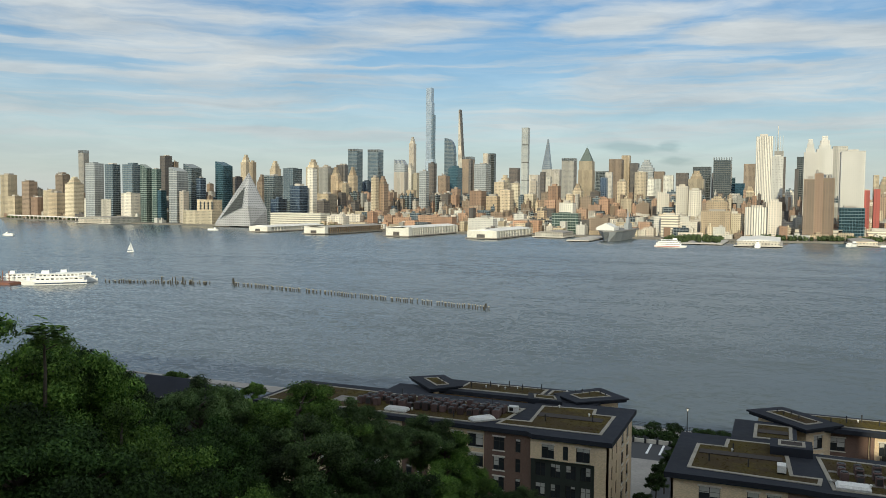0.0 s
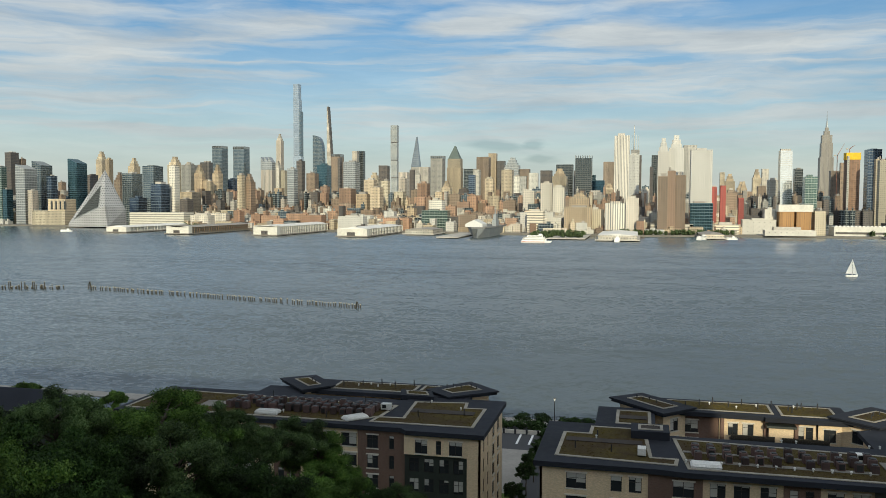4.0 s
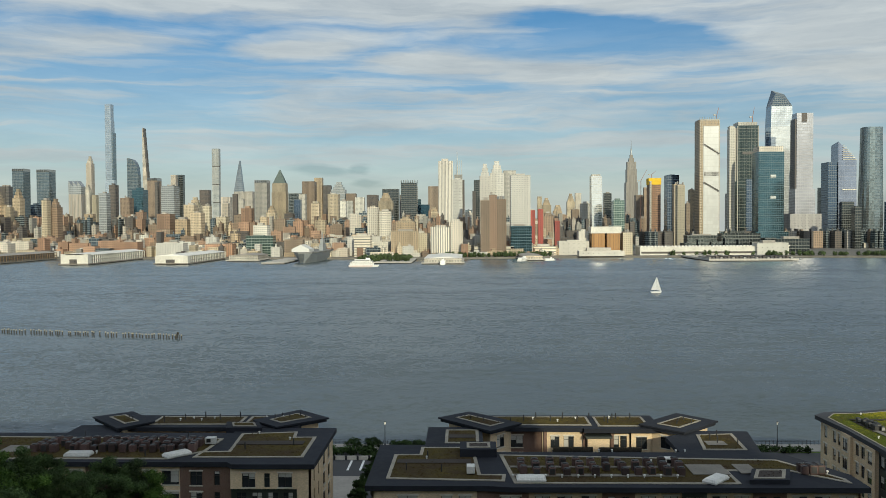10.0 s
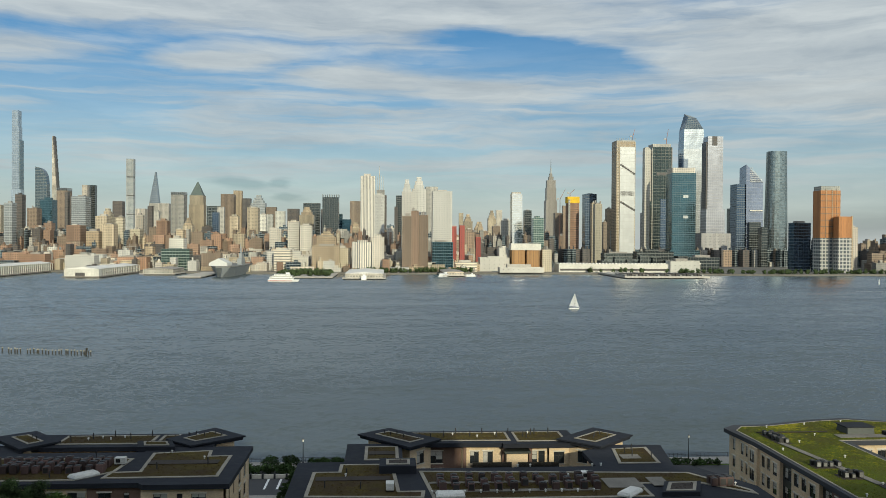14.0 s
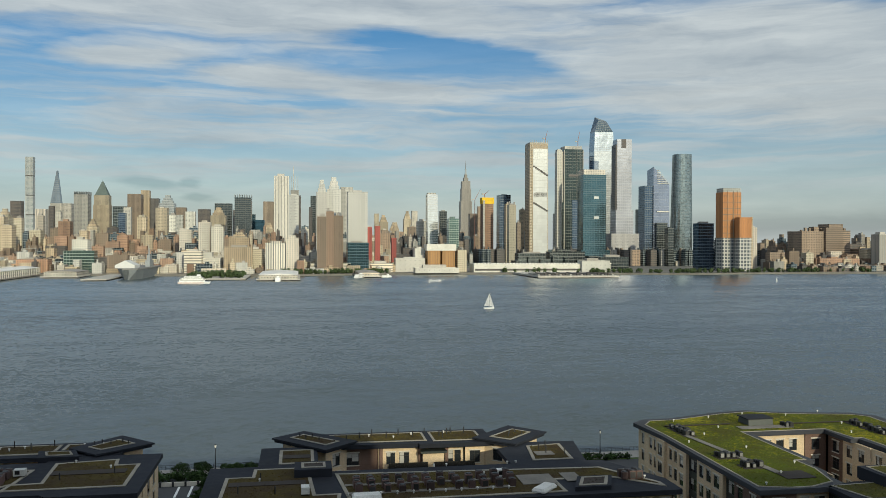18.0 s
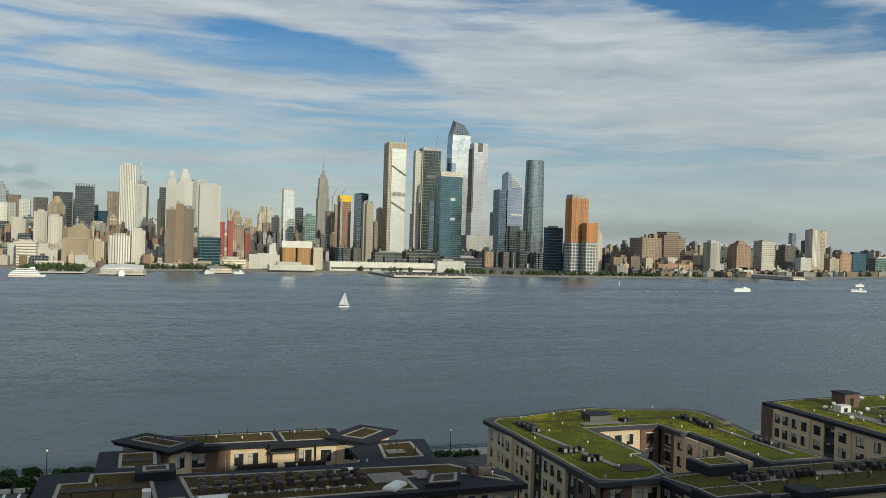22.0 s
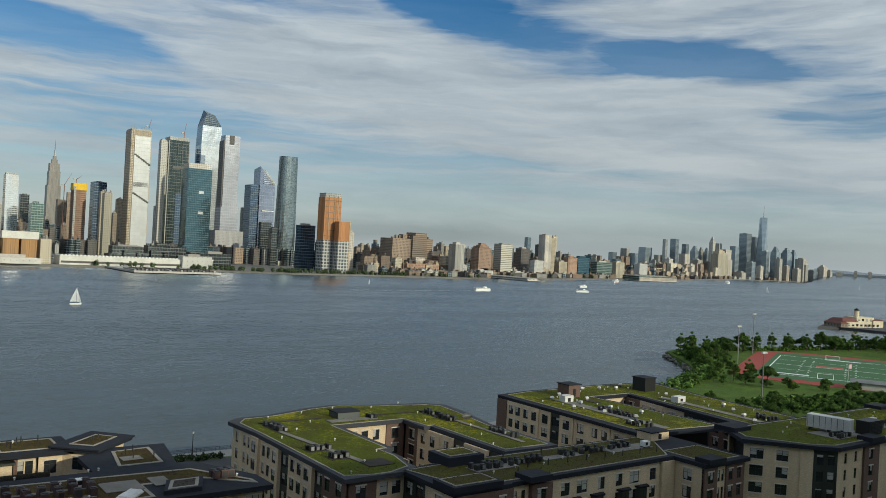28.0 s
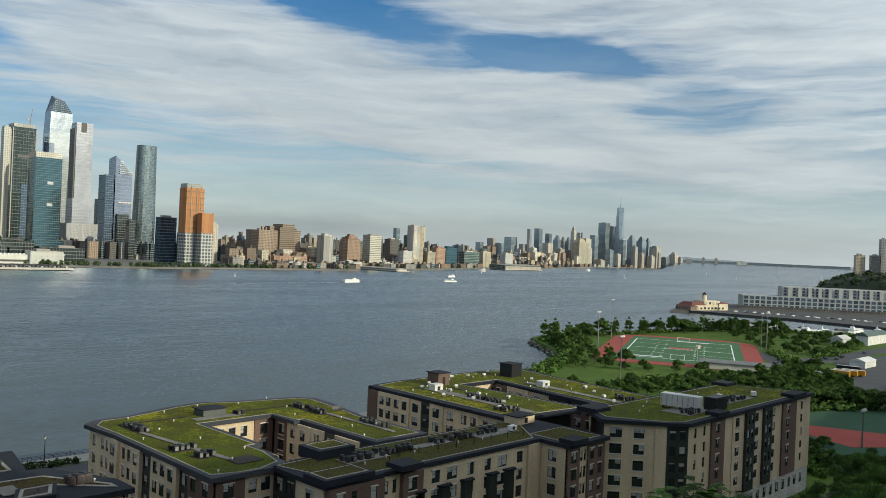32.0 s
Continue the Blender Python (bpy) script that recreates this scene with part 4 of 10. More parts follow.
# lattice spire and stepped towers of midtown
T = landmark("office_tower", "grey tower with a lattice crown and white mast", -14, 2700)
tier(T, 26, 30, GROUND, 222, "grey")
for u in (-11, -4, 3, 10):
    tier(T, 1.6, 24, 222, 268, "silver", "screen_fin", u, 3)
mast(T, -4, 14, 222, 300, 2.2, 0.5, F["white"])
deep_green = curtain("deep_green_glass", (0.05, 0.068, 0.066), (0.10, 0.105, 0.09), 6.0, 8.0, 0.12, 0.93, 0.10)
lilac_glass = curtain("silvery_lilac_glass", (0.33, 0.335, 0.36), (0.30, 0.30, 0.315), 5.0, 7.0, 0.2, 0.55, 0.14)
warm_stone = facade("warm_grey_stone", (0.44, 0.425, 0.41), (0.20, 0.21, 0.22), 3.2, 3.4, 0.5, 0.6, vary=0.03)
# the great cluster by the rail yards
T = landmark("glass_tower", "white-faced glass tower with stepped planted terraces spiralling up", 622, 2112)
T.location, T.scale = (545, 1850, 7.2), (0.876, 0.876, 0.876)
tier(T, 50, 46, -6.0, 318, "tan", "shaft")
frost = curtain("frosted_white_glass", (0.40, 0.41, 0.40), (0.34, 0.34, 0.325), 6.0, 8.0, 0.4, 0.1, 0.06, 0.03, mosaic=0.05)
tier(T, 39, 1.8, 26, 304, frost, "glass_front", 3.5, -1.8)
for i in range(9):
    for z, dz in ((255, 2.8), (159, 2.5)):
        tier(T, 5.2, 2.8, z - i * dz, z - i * dz + 4.0, "dark", "terrace_step", -13 + i * 4.3, -2.9)
for i in range(16):
    tier(T, 0.9, 0.8, 178, 189, "dark", "plant_fin", -13.5 + i * 2.3, -2.5)
for u in (-23, -19.4, 23.4):
    tier(T, 1.6, 1.2, 0, 318, "beige", "edge_pier", u, -1.2)
tier(T, 48, 44, 318, 321, "grey", "crown_slab", 0, 1)
for u in range(-24, 25, 6):
    tier(T, 1.0, 1.0, 321, 327, "grey", "bare_column", u, 1)
crane(562, 1856, 285.8, 12, 19, 75)
T = landmark("glass_tower", "dark green glass tower with stone corner piers under construction", 690, 2035)
tier(T, 62, 44, GROUND, 160, deep_green, "lower_shaft", -4)
tier(T, 52, 40, 160, 296, deep_green, "upper_shaft", 2, 2)
for u in (-23, 27):
    tier(T, 2.2, 1.2, GROUND, 294, "grey", "corner_pier", u, -0.2 if u < -20 else 1.0)
tier(T, 46, 36, 296, 304, "grey", "roof_frame", 2, 4)
tier(T, 10, 42, 60, 290, "pale", "bare_concrete_core", -29, 4)
for u in (-12, -1, 10, 20):
    tier(T, 1.4, 1.0, 150, 294, "smoke", "mullion_pier", u, 1.0)
tier(T, 34, 1.2, 226, 232, "dark", "plant_band", 6, 0.9)
tier(T, 20, 1.6, 20, 166, "blue", "low_bay", 8, -1.4)
crane(704, 2040, 304, 12, 26, 80)
T = landmark("glass_tower", "broad teal glass tower with a pale mechanical crown", 672, 1828)
tier(T, 55, 40, GROUND, 214, "teal")
tier(T, 52, 38, 214, 226, "pale", "mechanical_crown", 0, 1)
for z in (112, 158):
    tier(T, 12, 1.2, z, z + 6, "silver", "loggia", 4, -1.0)
tier(T, 70, 46, GROUND, 40, "teal", "podium", 2, -4)
T = landmark("glass_tower", "tallest angular silvery glass tower with a sharp notched crown", 800, 2102)
bm = bmesh.new()
box(bm, -30, 0, GROUND, 29, 46, 300, top=(-28, 2, 27, 44))
part("lower_shaft", bm, [mirror_glass], T)
bm = bmesh.new()
v = box(bm, -28, 2, 300, 27, 44, 352, top=(-26, 4, 25, 42))
part("upper_shaft", bm, [pale_glass], T)
bm = bmesh.new()
v = box(bm, -26, 4, 352, 25, 42, 376, top=(-14, 10, 18, 38))
v[4].co.z, v[5].co.z, v[6].co.z, v[7].co.z = 384, 362, 386, 396
part("angled_crown", bm, [F["glass"]], T)
# return in dark blue glass, the side's shade put into its colour
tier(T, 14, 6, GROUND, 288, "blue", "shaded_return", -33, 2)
T = landmark("apartment_tower", "tall stepped stone and glass tower with rounded setbacks", 795, 1945)
for w, d, z0, z1, st in ((72, 46, GROUND, 80, warm_stone), (46, 36, 80, 138, lilac_glass), (38, 30, 138, 314, lilac_glass)):
    tier(T, w, d, z0, z1, st, "setback", 0, (46 - d) / 2)
tier(T, 12, 1.6, 292, 314, "dark", "crown_slot", -2, 7.0)
# dark strip standing in for the shade on the left edge
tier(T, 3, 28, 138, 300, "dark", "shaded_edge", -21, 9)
T = landmark("glass_tower", "blue glass tower leaning to a sloped pointed top", 930, 2050)
bm = bmesh.new()
v = box(bm, -14, 0, GROUND, 31, 44, 212, top=(-14, 2, 30, 42))
v[4].co.z, v[7].co.z = 257, 250
sky_glass = curtain("sky_lilac_glass", (0.30, 0.335, 0.42), (0.27, 0.30, 0.37), 6.0, 9.0, 0.14, 0.75, 0.05)
part("shaft", bm, [sky_glass], T)
# wing in a darker blue style, its shade held in the colour
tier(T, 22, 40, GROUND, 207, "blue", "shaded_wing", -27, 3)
for i in range(8):
    tier(T, 34 - i * 4.0, 1.0, 212 + i * 5, 213.6 + i * 5, "white", "crown_rib", 13 - i * 2.0, -0.6 + 0.2 * i)
tier(T, 30, 8, GROUND, 110, "smoke", "low_front", 6, -8)
tier(T, 34, 1.4, 138, 141, "white", "belt_course", 12, -1.0)
T = landmark("glass_tower", "slim blue-grey glass tower with a softly curved shaft", 901, 1840)
bm = bmesh.new()


def round_ring(bm, w, d, z, n=20):
    return [bm.verts.new((w / 2 * math.copysign(abs(math.cos(a)) ** 0.55, math.cos(a)), d / 2 + d / 2 * math.copysign(abs(math.sin(a)) ** 0.55, math.sin(a)), z)) for a in [6.28318 * i / n for i in range(n)]]


rings = [round_ring(bm, w, d, z) for w, d, z in ((49, 40, GROUND), (48, 40, 80), (44, 37, 180), (41, 35, 268))]
for ra, rb in zip(rings, rings[1:]):
    for i in range(20):
        bm.faces.new((ra[i], ra[(i + 1) % 20], rb[(i + 1) % 20], rb[i]))
bm.faces.new(rings[-1])
# random pane tones stand in for speckled highlights on the glass
part("shaft", bm, [curtain("highlight_speckled_glass", (0.185, 0.225, 0.235), (0.20, 0.22, 0.22), 2.2, 3.4, 0.16, 0.85, 0.06, 0.1, mosaic=0.3)], T)
for i in range(12):
    bm = bmesh.new()
    a = 6.28318 * i / 12
    tube(bm, (20 * math.cos(a), 17.5 + 17 * math.sin(a), 262), (20 * math.cos(a), 17.5 + 17 * math.sin(a), 268.5), 0.5, 0.5, 5)
    part("crown_fin", bm, F["silver"], T)
tier(T, 56, 20, GROUND, 14, "white", "podium", 2, -8)
# orange-boarded pair
grid_frame = facade("white_window_grid", (0.43, 0.425, 0.39), (0.07, 0.085, 0.10), 6.6, 6.0, 0.68, 0.66, vary=0.02, blind=0.0, recess_shade=0.15)
T = landmark("tower_under_construction", "orange boarded tower over white window grid, being built", 826, 1488)
tier(T, 38, 28, GROUND, 68, grid_frame, "clad_shaft")
tier(T, 38, 28, 68, 156, "orange", "boarded_shaft")
tier(T, 36, 26, 156, 164, "grey", "open_top", 0, 1)
for i in range(7):
    tier(T, 38.4, 0.5, 76 + i * 12, 77.4 + i * 12, "brown", "floor_band", 0, -0.5)
for u in (-9, 3, 12):
    tier(T, 0.8, 0.8, 68, 158, "tan", "formwork_rail", u, -0.8)
T = landmark("tower_under_construction", "lower orange boarded tower over white window grid", 841, 1464)
tier(T, 25, 18, GROUND, 68, grid_frame, "clad_shaft")
tier(T, 25, 18, 68, 107, "orange", "boarded_shaft")
tier(T, 2.4, 2, GROUND, 108, "tan", "hoist", 13.5, 0)
# the tallest tower downtown
T = landmark("supertall_tower", "tall faceted blue glass tower with a spire", 3806, 2404)
bm = bmesh.new()
ra = [bm.verts.new((22 * sx, 22 * sy, 60)) for sx, sy in ((-1, -1), (1, -1), (1, 1), (-1, 1))]
rb = [bm.verts.new((22 * sx, 22 * sy, 316)) for sx, sy in ((0, -0.98), (0.98, 0), (0, 0.98), (-0.98, 0))]
for i in range(4):
    bm.faces.new((ra[i], ra[(i + 1) % 4], rb[i]))
    bm.faces.new((ra[(i + 1) % 4], rb[(i + 1) % 4], rb[i]))
bm.faces.new(rb)
# shaft in the glass that is paled for haze
part("faceted_shaft", bm, [F["hazed_glass"]], T)
tier(T, 44, 44, GROUND, 60, "silver", "podium", 0, -22)
mast(T, 0, 0, 316, 376, 2.0, 0.5)

# ---- the far waterfront ----
def pier(x0, x1, y0, y1, style, h, label, front="pale", z=2.6):
    """A pier with a deck on piles and a long shed on it."""
    ob = thing("pier", label, "pier", "piers across the river", at=((x0 + x1) / 2, y0, 0))
    w, d = x1 - x0, y1 - y0
    bm = bmesh.new()
    box(bm, -w / 2, 0, 1.2, w / 2, d, z)
    part("deck", bm, concrete, ob)
    if h:
        bm = bmesh.new()
        box(bm, -w / 2 + 4, 6, z, w / 2 - 4, d, z + h)
        part("shed", bm, [F[style]], ob)
        bm = bmesh.new()
        v = box(bm, -w / 2 + 3, 5, z + h, w / 2 - 3, d, z + h + 2.2, top=(-1, 5, 1, d))
        part("shed_roof", bm, roof_grey if style != "white" else white_roof, ob)
        bm = bmesh.new()
        box(bm, -w / 2 + 6, 4.6, z, w / 2 - 6, 6, z + h * 0.7)
        part("head_house", bm, [F[front]], ob)
    return ob


white_roof = plain("white_shed_roof", (0.72, 0.70, 0.65), 0.7, grain=0.4, stain=0.05, amount=0.15)
pier(-1560, -1450, 1500, 1600, "grey", 13, "grey pier shed with a shallow roof")


def long_pier(x0, x1, y0, y1, h, label, body, bays, storeys=1, head=0.0):
    """A narrow pier running out from the shore: a shed with open bays along its side, a gable front and a head house."""
    ob = thing("pier", label, "pier", "piers across the river", at=((x0 + x1) / 2, y0, 0))
    a, d, z = (x1 - x0) / 2, y1 - y0, 2.4
    bm = bmesh.new()
    box(bm, -a - 2, -4, 0.8, a + 2, d, z)
    part("deck", bm, shore_stone, ob)
    bm = bmesh.new()
    box(bm, -a + 2, 12, z, a - 4, d, z + h)
    part("shed", bm, roof_grey if body is rust_wall else body, ob)
    bm = bmesh.new()
    v = box(bm, -a, 0, z + h, a, d, z + h + 2.8, top=(-0.4, 0, 0.4, d))
    part("gable_roof", bm, white_roof if body is not rust_wall else roof_grey, ob)
    bm = bmesh.new()
    box(bm, -a, 0, z, a, 12, z + h + head)
    part("head_house", bm, white_wall, ob)
    bm = bmesh.new()
    box(bm, -a * 0.35, -0.25, z, a * 0.2, 0, z + h * 0.5)
    part("gate", bm, F["dark"], ob)
    for s_ in range(1, storeys + 1):
        bm = bmesh.new()
        box(bm, a - 4, 12, z + h * s_ / storeys - 0.7, a, d, z + h * s_ / storeys)
        part("gallery_floor", bm, body, ob)
    for i in range(bays + 1):
        bm = bmesh.new()
        q = 12 + (d - 12.8) * i / bays
        box(bm, a - 0.8, q, z, a, q + 0.9, z + h)
        part("column", bm, body, ob)


white_wall = plain("white_pier_wall", (0.62, 0.60, 0.53), 0.8, grain=0.5, stain=0.06, amount=0.18)
rust_wall = plain("rusty_pier_steel", (0.24, 0.17, 0.10), 0.85, grain=0.5, stain=0.06, amount=0.3)
long_pier(-918, -878, 1294, 1500, 8, "white pier shed with a gable front", white_wall, 18)
long_pier(-780, -738, 1262, 1490, 10, "rusty brown open pier shed with pale head house", rust_wall, 26, 2, 2.0)
long_pier(-615, -573, 1253, 1480, 13, "long white two-storey passenger pier with open galleries", white_wall, 28, 2, 1.5)
long_pier(-470, -420, 1255, 1460, 11, "white cargo pier with galleries and low sheds", white_wall, 22, 2)
pier(-392, -336, 1360, 1440, "pale", 7, "low pale pier with brick shed")
pier(-307, -272, 1254, 1440, "grey", 0, "flat concrete museum pier")
pier(-172, -78, 1262, 1420, "grey", 0, "flat pier planted with trees")
pier(-62, 2, 1232, 1410, "white", 6, "small ferry pier with a white terminal")
pier(92, 132, 1330, 1450, "pale", 5, "low working pier with sheds")
pier(378, 515, 1284, 1440, "dark", 0, "long flat dark pier with rows of bus bays", z=4.0)
bays = thing("bus_shelters", "dark low shelters in rows on the flat pier", "shelter", at=(446, 1290, 4.0))
for i in range(22):
    bm = bmesh.new()
    box(bm, -66 + i * 6.0, 2 + (i % 3), 0, -62.4 + i * 6.0, 60, 2.2 + (i * 7) % 3 * 0.6)
    part("shelter", bm, F["dark"] if i % 3 else F["grey"], bays)
pier(1290, 1330, 1400, 1540, "grey", 4, "low grey pier with a shed")
pier(1975, 2165, 1650, 1720, "green", 14, "long green-walled pier building")

# aircraft carrier kept as a museum
navy = plain("navy_grey_paint", (0.26, 0.28, 0.29), 0.6, grain=0.3, amount=0.15)
ship = thing("aircraft_carrier", "grey aircraft carrier moored bow to the river", "ship", at=(-250, 1285, 0))
bm = bmesh.new()
ringb = [(0, 0), (7, 14), (13, 40), (15, 110), (15, 190), (-15, 190), (-15, 110), (-13, 40), (-7, 14)]
ringt = [(4, -4), (14, 2), (19, 30), (21, 110), (18, 195), (-18, 195), (-22, 110), (-19, 30), (-6, -4)]
va = [bm.verts.new((x, y + 6, -2)) for x, y in ringb]
vb = [bm.verts.new((x, y, 15)) for x, y in ringt]
for i in range(9):
    bm.faces.new((va[i], va[(i + 1) % 9], vb[(i + 1) % 9], vb[i]))
bm.faces.new(vb)
part("hull", bm, navy, ship)
bm = bmesh.new()
prism(bm, [(x * 1.04, y) for x, y in ringt], 15, 17)
part("flight_deck", bm, plain("deck_grey", (0.20, 0.20, 0.19), 0.9, grain=0.3), ship)
bm = bmesh.new()
box(bm, 10, 90, 17, 17, 125, 27)
box(bm, 11, 98, 27, 16, 116, 36)
part("island", bm, navy, ship)
for y, h in ((104, 52), (112, 47)):
    bm = bmesh.new()
    tube(bm, (13, y, 36), (13, y, h), 0.8, 0.3, 6)
    part("mast", bm, navy, ship)
tent = thing("exhibition_tent", "large white gabled tent on the carrier's stern", "tent", at=(-256, 1300, 17))
bm = bmesh.new()
section = [(-14, 0), (14, 0), (14, 4.5), (0, 11.5), (-14, 4.5)]
ends = [[bm.verts.new((u, v, z)) for u, z in section] for v in (0, 40)]
for i in range(5):
    bm.faces.new((ends[0][i], ends[0][(i + 1) % 5], ends[1][(i + 1) % 5], ends[1][i]))
bm.faces.new(ends[0][::-1])
bm.faces.new(ends[1])
part("canopy", bm, plain("tent_fabric", (0.60, 0.60, 0.57), 0.6, amount=0.05, grain=0.3), tent)

# low rows of houses between the towers
r = random.Random(21)
STREETS = {s: bmesh.new() for s in ("tan", "brick", "brown", "beige", "pale", "grey", "white", "dark", "glass", "salmon", "chalk")}


def bank(az):
    """How far off the far bank lies in a direction."""
    best = None
    for (xa, ya), (xb, yb) in zip(SHORE, SHORE[1:]):
        a, b = math.degrees(math.atan2(xa, ya)), math.degrees(math.atan2(xb, yb))
        if a <= az <= b:
            f = (az - a) / (b - a)
            best = math.hypot(xa + f * (xb - xa), ya + f * (yb - ya))
    return best or 1500.0


for az10 in range(-500, 605, 3):
    az = az10 / 10
    near = bank(az)
    for row in range(9 if -42 < az < 12 else 6):
        R = near + 45 + row * 85 + r.uniform(-25, 25)
        if R > 4750:
            continue
        w, d = r.choice((r.uniform(7, 13), r.uniform(11, 22), r.uniform(22, 42))), r.uniform(14, 24)
        h = r.uniform(6, 20) + row * r.uniform(0, 8) + (14 if r.random() < 0.15 else 0)
        if row > 4:
            h = r.uniform(28, 58) + row * r.uniform(0, 5)
            w *= 0.7
        if 12 < az < 31.5 and row < 5 or 6.5 < az <= 12 and row < 3:
            continue
        if 12 < az < 31.5:
            h = min(h, 38)
        if 3.5 < az < 6.7 and row < 2:
            h = min(h, 13)
        if -36 < az < -31 or (row == 0 and r.random() < 0.25):
            continue
        x, y = R * math.sin(radians(az)), R * math.cos(radians(az))
        st = r.choice(("tan", "brick", "brown", "brown", "beige", "pale", "grey", "grey", "white", "tan", "dark", "dark", "glass", "glass", "brick"))
        if row < 2 and az < 34 and r.random() < 0.6:
            st = r.choice(("white", "pale", "salmon", "tan", "salmon", "brick", "beige", "chalk"))
        if row > 3 and r.random() < 0.6:
            st = r.choice(("dark", "brown", "glass", "brick", "salmon", "brown", "grey"))
        if az > 30:
            st = r.choice(("brown", "brown", "brick", "tan", "grey", "dark", "brown", "glass", "beige", "glass", "dark", "pale", "grey"))
        if az > 33 and row < 2:
            h = min(h, 11)
            st = r.choice(("dark", "brown", "grey", "dark", "glass", "brick", "brown"))
        if 6.5 < az < 31.5:
            st = r.choice(("dark", "glass", "glass", "grey", "dark", "brown", "dark"))
        b = STREETS[st]
        box(b, x - w / 2, y, GROUND, x + w / 2, y + d, GROUND + h)
        if r.random() < 0.6:
            u = r.uniform(-w * 0.3, w * 0.1)
            box(b, x + u, y + 3, GROUND + h, x + u + w * 0.25, y + d * 0.6, GROUND + h + r.uniform(2, 5))
        if r.random() < 0.3:
            tube(b, (x, y + 4, GROUND + h), (x, y + 4, GROUND + h + 6), 1.6, 1.5, 6)
for st, b in STREETS.items():
    ob = part("city_blocks", b, [F[st]])
    tagged(ob, f"many low {WORDS[st]} buildings along the far streets", "buildings", kind="stuff")

# elevated road along the north shore, and the long white hall
road = thing("elevated_highway", "pale elevated highway on columns along the water", "bridge", at=(0, 0, 0))
bm = bmesh.new()
P0, P1 = Vector((-2040, 1722)), Vector((-1560, 1580))
n = (P1 - P0).normalized()
s = Vector((-n.y, n.x)) * 9
prism(bm, [tuple(P0), tuple(P1), tuple(P1 + s), tuple(P0 + s)], 10, 12.5)
part("deck", bm, white_roof, road)
for i in range(22):
    bm = bmesh.new()
    q = P0.lerp(P1, (i + 0.5) / 22)
    box(bm, q.x - 1, q.y + 1, GROUND - 0.2, q.x + 1, q.y + 4, 10)
    part("column", bm, concrete, road)
for x0, x1, y, h, st, lab in ((312, 572, 1470, 15, "white", "long white exhibition hall with dark glass boxes"), (-1030, -905, 1530, 30, "banded", "long cream hall with bands of windows"), (-1299, -1216, 1570, 57, "beige", "sand-coloured power house with tall windows")):
    ob = thing("waterfront_hall", lab, "building", "buildings across the river", at=((x0 + x1) / 2, y, 0))
    w = x1 - x0
    bm = bmesh.new()
    box(bm, -w / 2, 0, GROUND, w / 2, 40, GROUND + h * (0.55 if st == "beige" else 1))
    part("hall", bm, [F[st]] if st != "white" else white_wall, ob)
    if st == "white":
        bm = bmesh.new()
        box(bm, -w / 2 + 2, -0.4, GROUND + 3.0, w / 2 - 2, 0, GROUND + 6.4)
        part("glazing_band", bm, F["dark"], ob)
    if st == "beige":
        bm = bmesh.new()
        box(bm, -2, 2, GROUND + h * 0.55, w / 2, 38, GROUND + h)
        part("turbine_hall", bm, [F[st]], ob)
        for i in range(4):
            bm = bmesh.new()
            box(bm, 6 + i * 11, 1.2, GROUND + h * 0.6, 10 + i * 11, 2, GROUND + h * 0.92)
            part("tall_window", bm, F["smoke"], ob)
    if st == "white":
        for i in range(7):
            bm = bmesh.new()
            u = -40 + i * 24
            box(bm, u, 44, GROUND, u + 20, 80, GROUND + 20 + (i * 7) % 11)
            part("glass_box", bm, F["smoke"], ob)
        for i in range(44):
            bm = bmesh.new()
            u = -w / 2 + 3 + i * 6.0
            box(bm, u, 6, GROUND + h, u + 3, 10, GROUND + h + 1.8)
            part("roof_vent", bm, white_roof, ob)
for x0, x1, y, h, st in ((172, 226, 1492, 24, "blank"), (209, 226, 1505, 42, "blank"), (201, 279, 1440, 8, "blank"), (284, 301, 1480, 39, "beige"), (92, 124, 1480, 21, "pale"), (126, 166, 1486, 15, "banded"), (20, 90, 1470, 16, "banded"), (-890, -850, 1530, 24, "white"), (-560, -510, 1500, 24, "chalk"), (-640, -600, 1515, 26, "salmon"),
                         (-470, -420, 1500, 22, "salmon"), (-400, -350, 1520, 36, "green"), (-210, -150, 1500, 34, "chalk"), (-120, -60, 1480, 40, "beige"), (560, 620, 1500, 26, "smoke"), (470, 540, 1520, 36, "smoke"), (408, 462, 1520, 33, "smoke"), (514, 568, 1462, 20, "blank")):
    tower((x0 + x1) / 2, y, x1 - x0, 26, GROUND + h, st)
twin = thing("twin_block", "twin rust-brown blocks under one broad pale roof slab", "building", "buildings across the river", at=(254, 1480, 0))
rust_clad = facade("rust_brown_cladding", (0.36, 0.20, 0.075), (0.20, 0.11, 0.05), 3.0, 40.0, 0.3, 1.0, 0.6, 0.02)
for u in (-25, 1.5):
    bm = bmesh.new()
    box(bm, u, 0, GROUND, u + 23, 30, 42)
    part("block", bm, [rust_clad], twin)
bm = bmesh.new()
box(bm, -27, -1, 42, 27, 31, 54)
part("roof_slab", bm, white_wall, twin)
# the great banded loft house with its terraces
loft = thing("loft_building", "massive brown banded loft building stepping down in terraces", "building", "buildings across the river", at=(1140, 1640, 0))
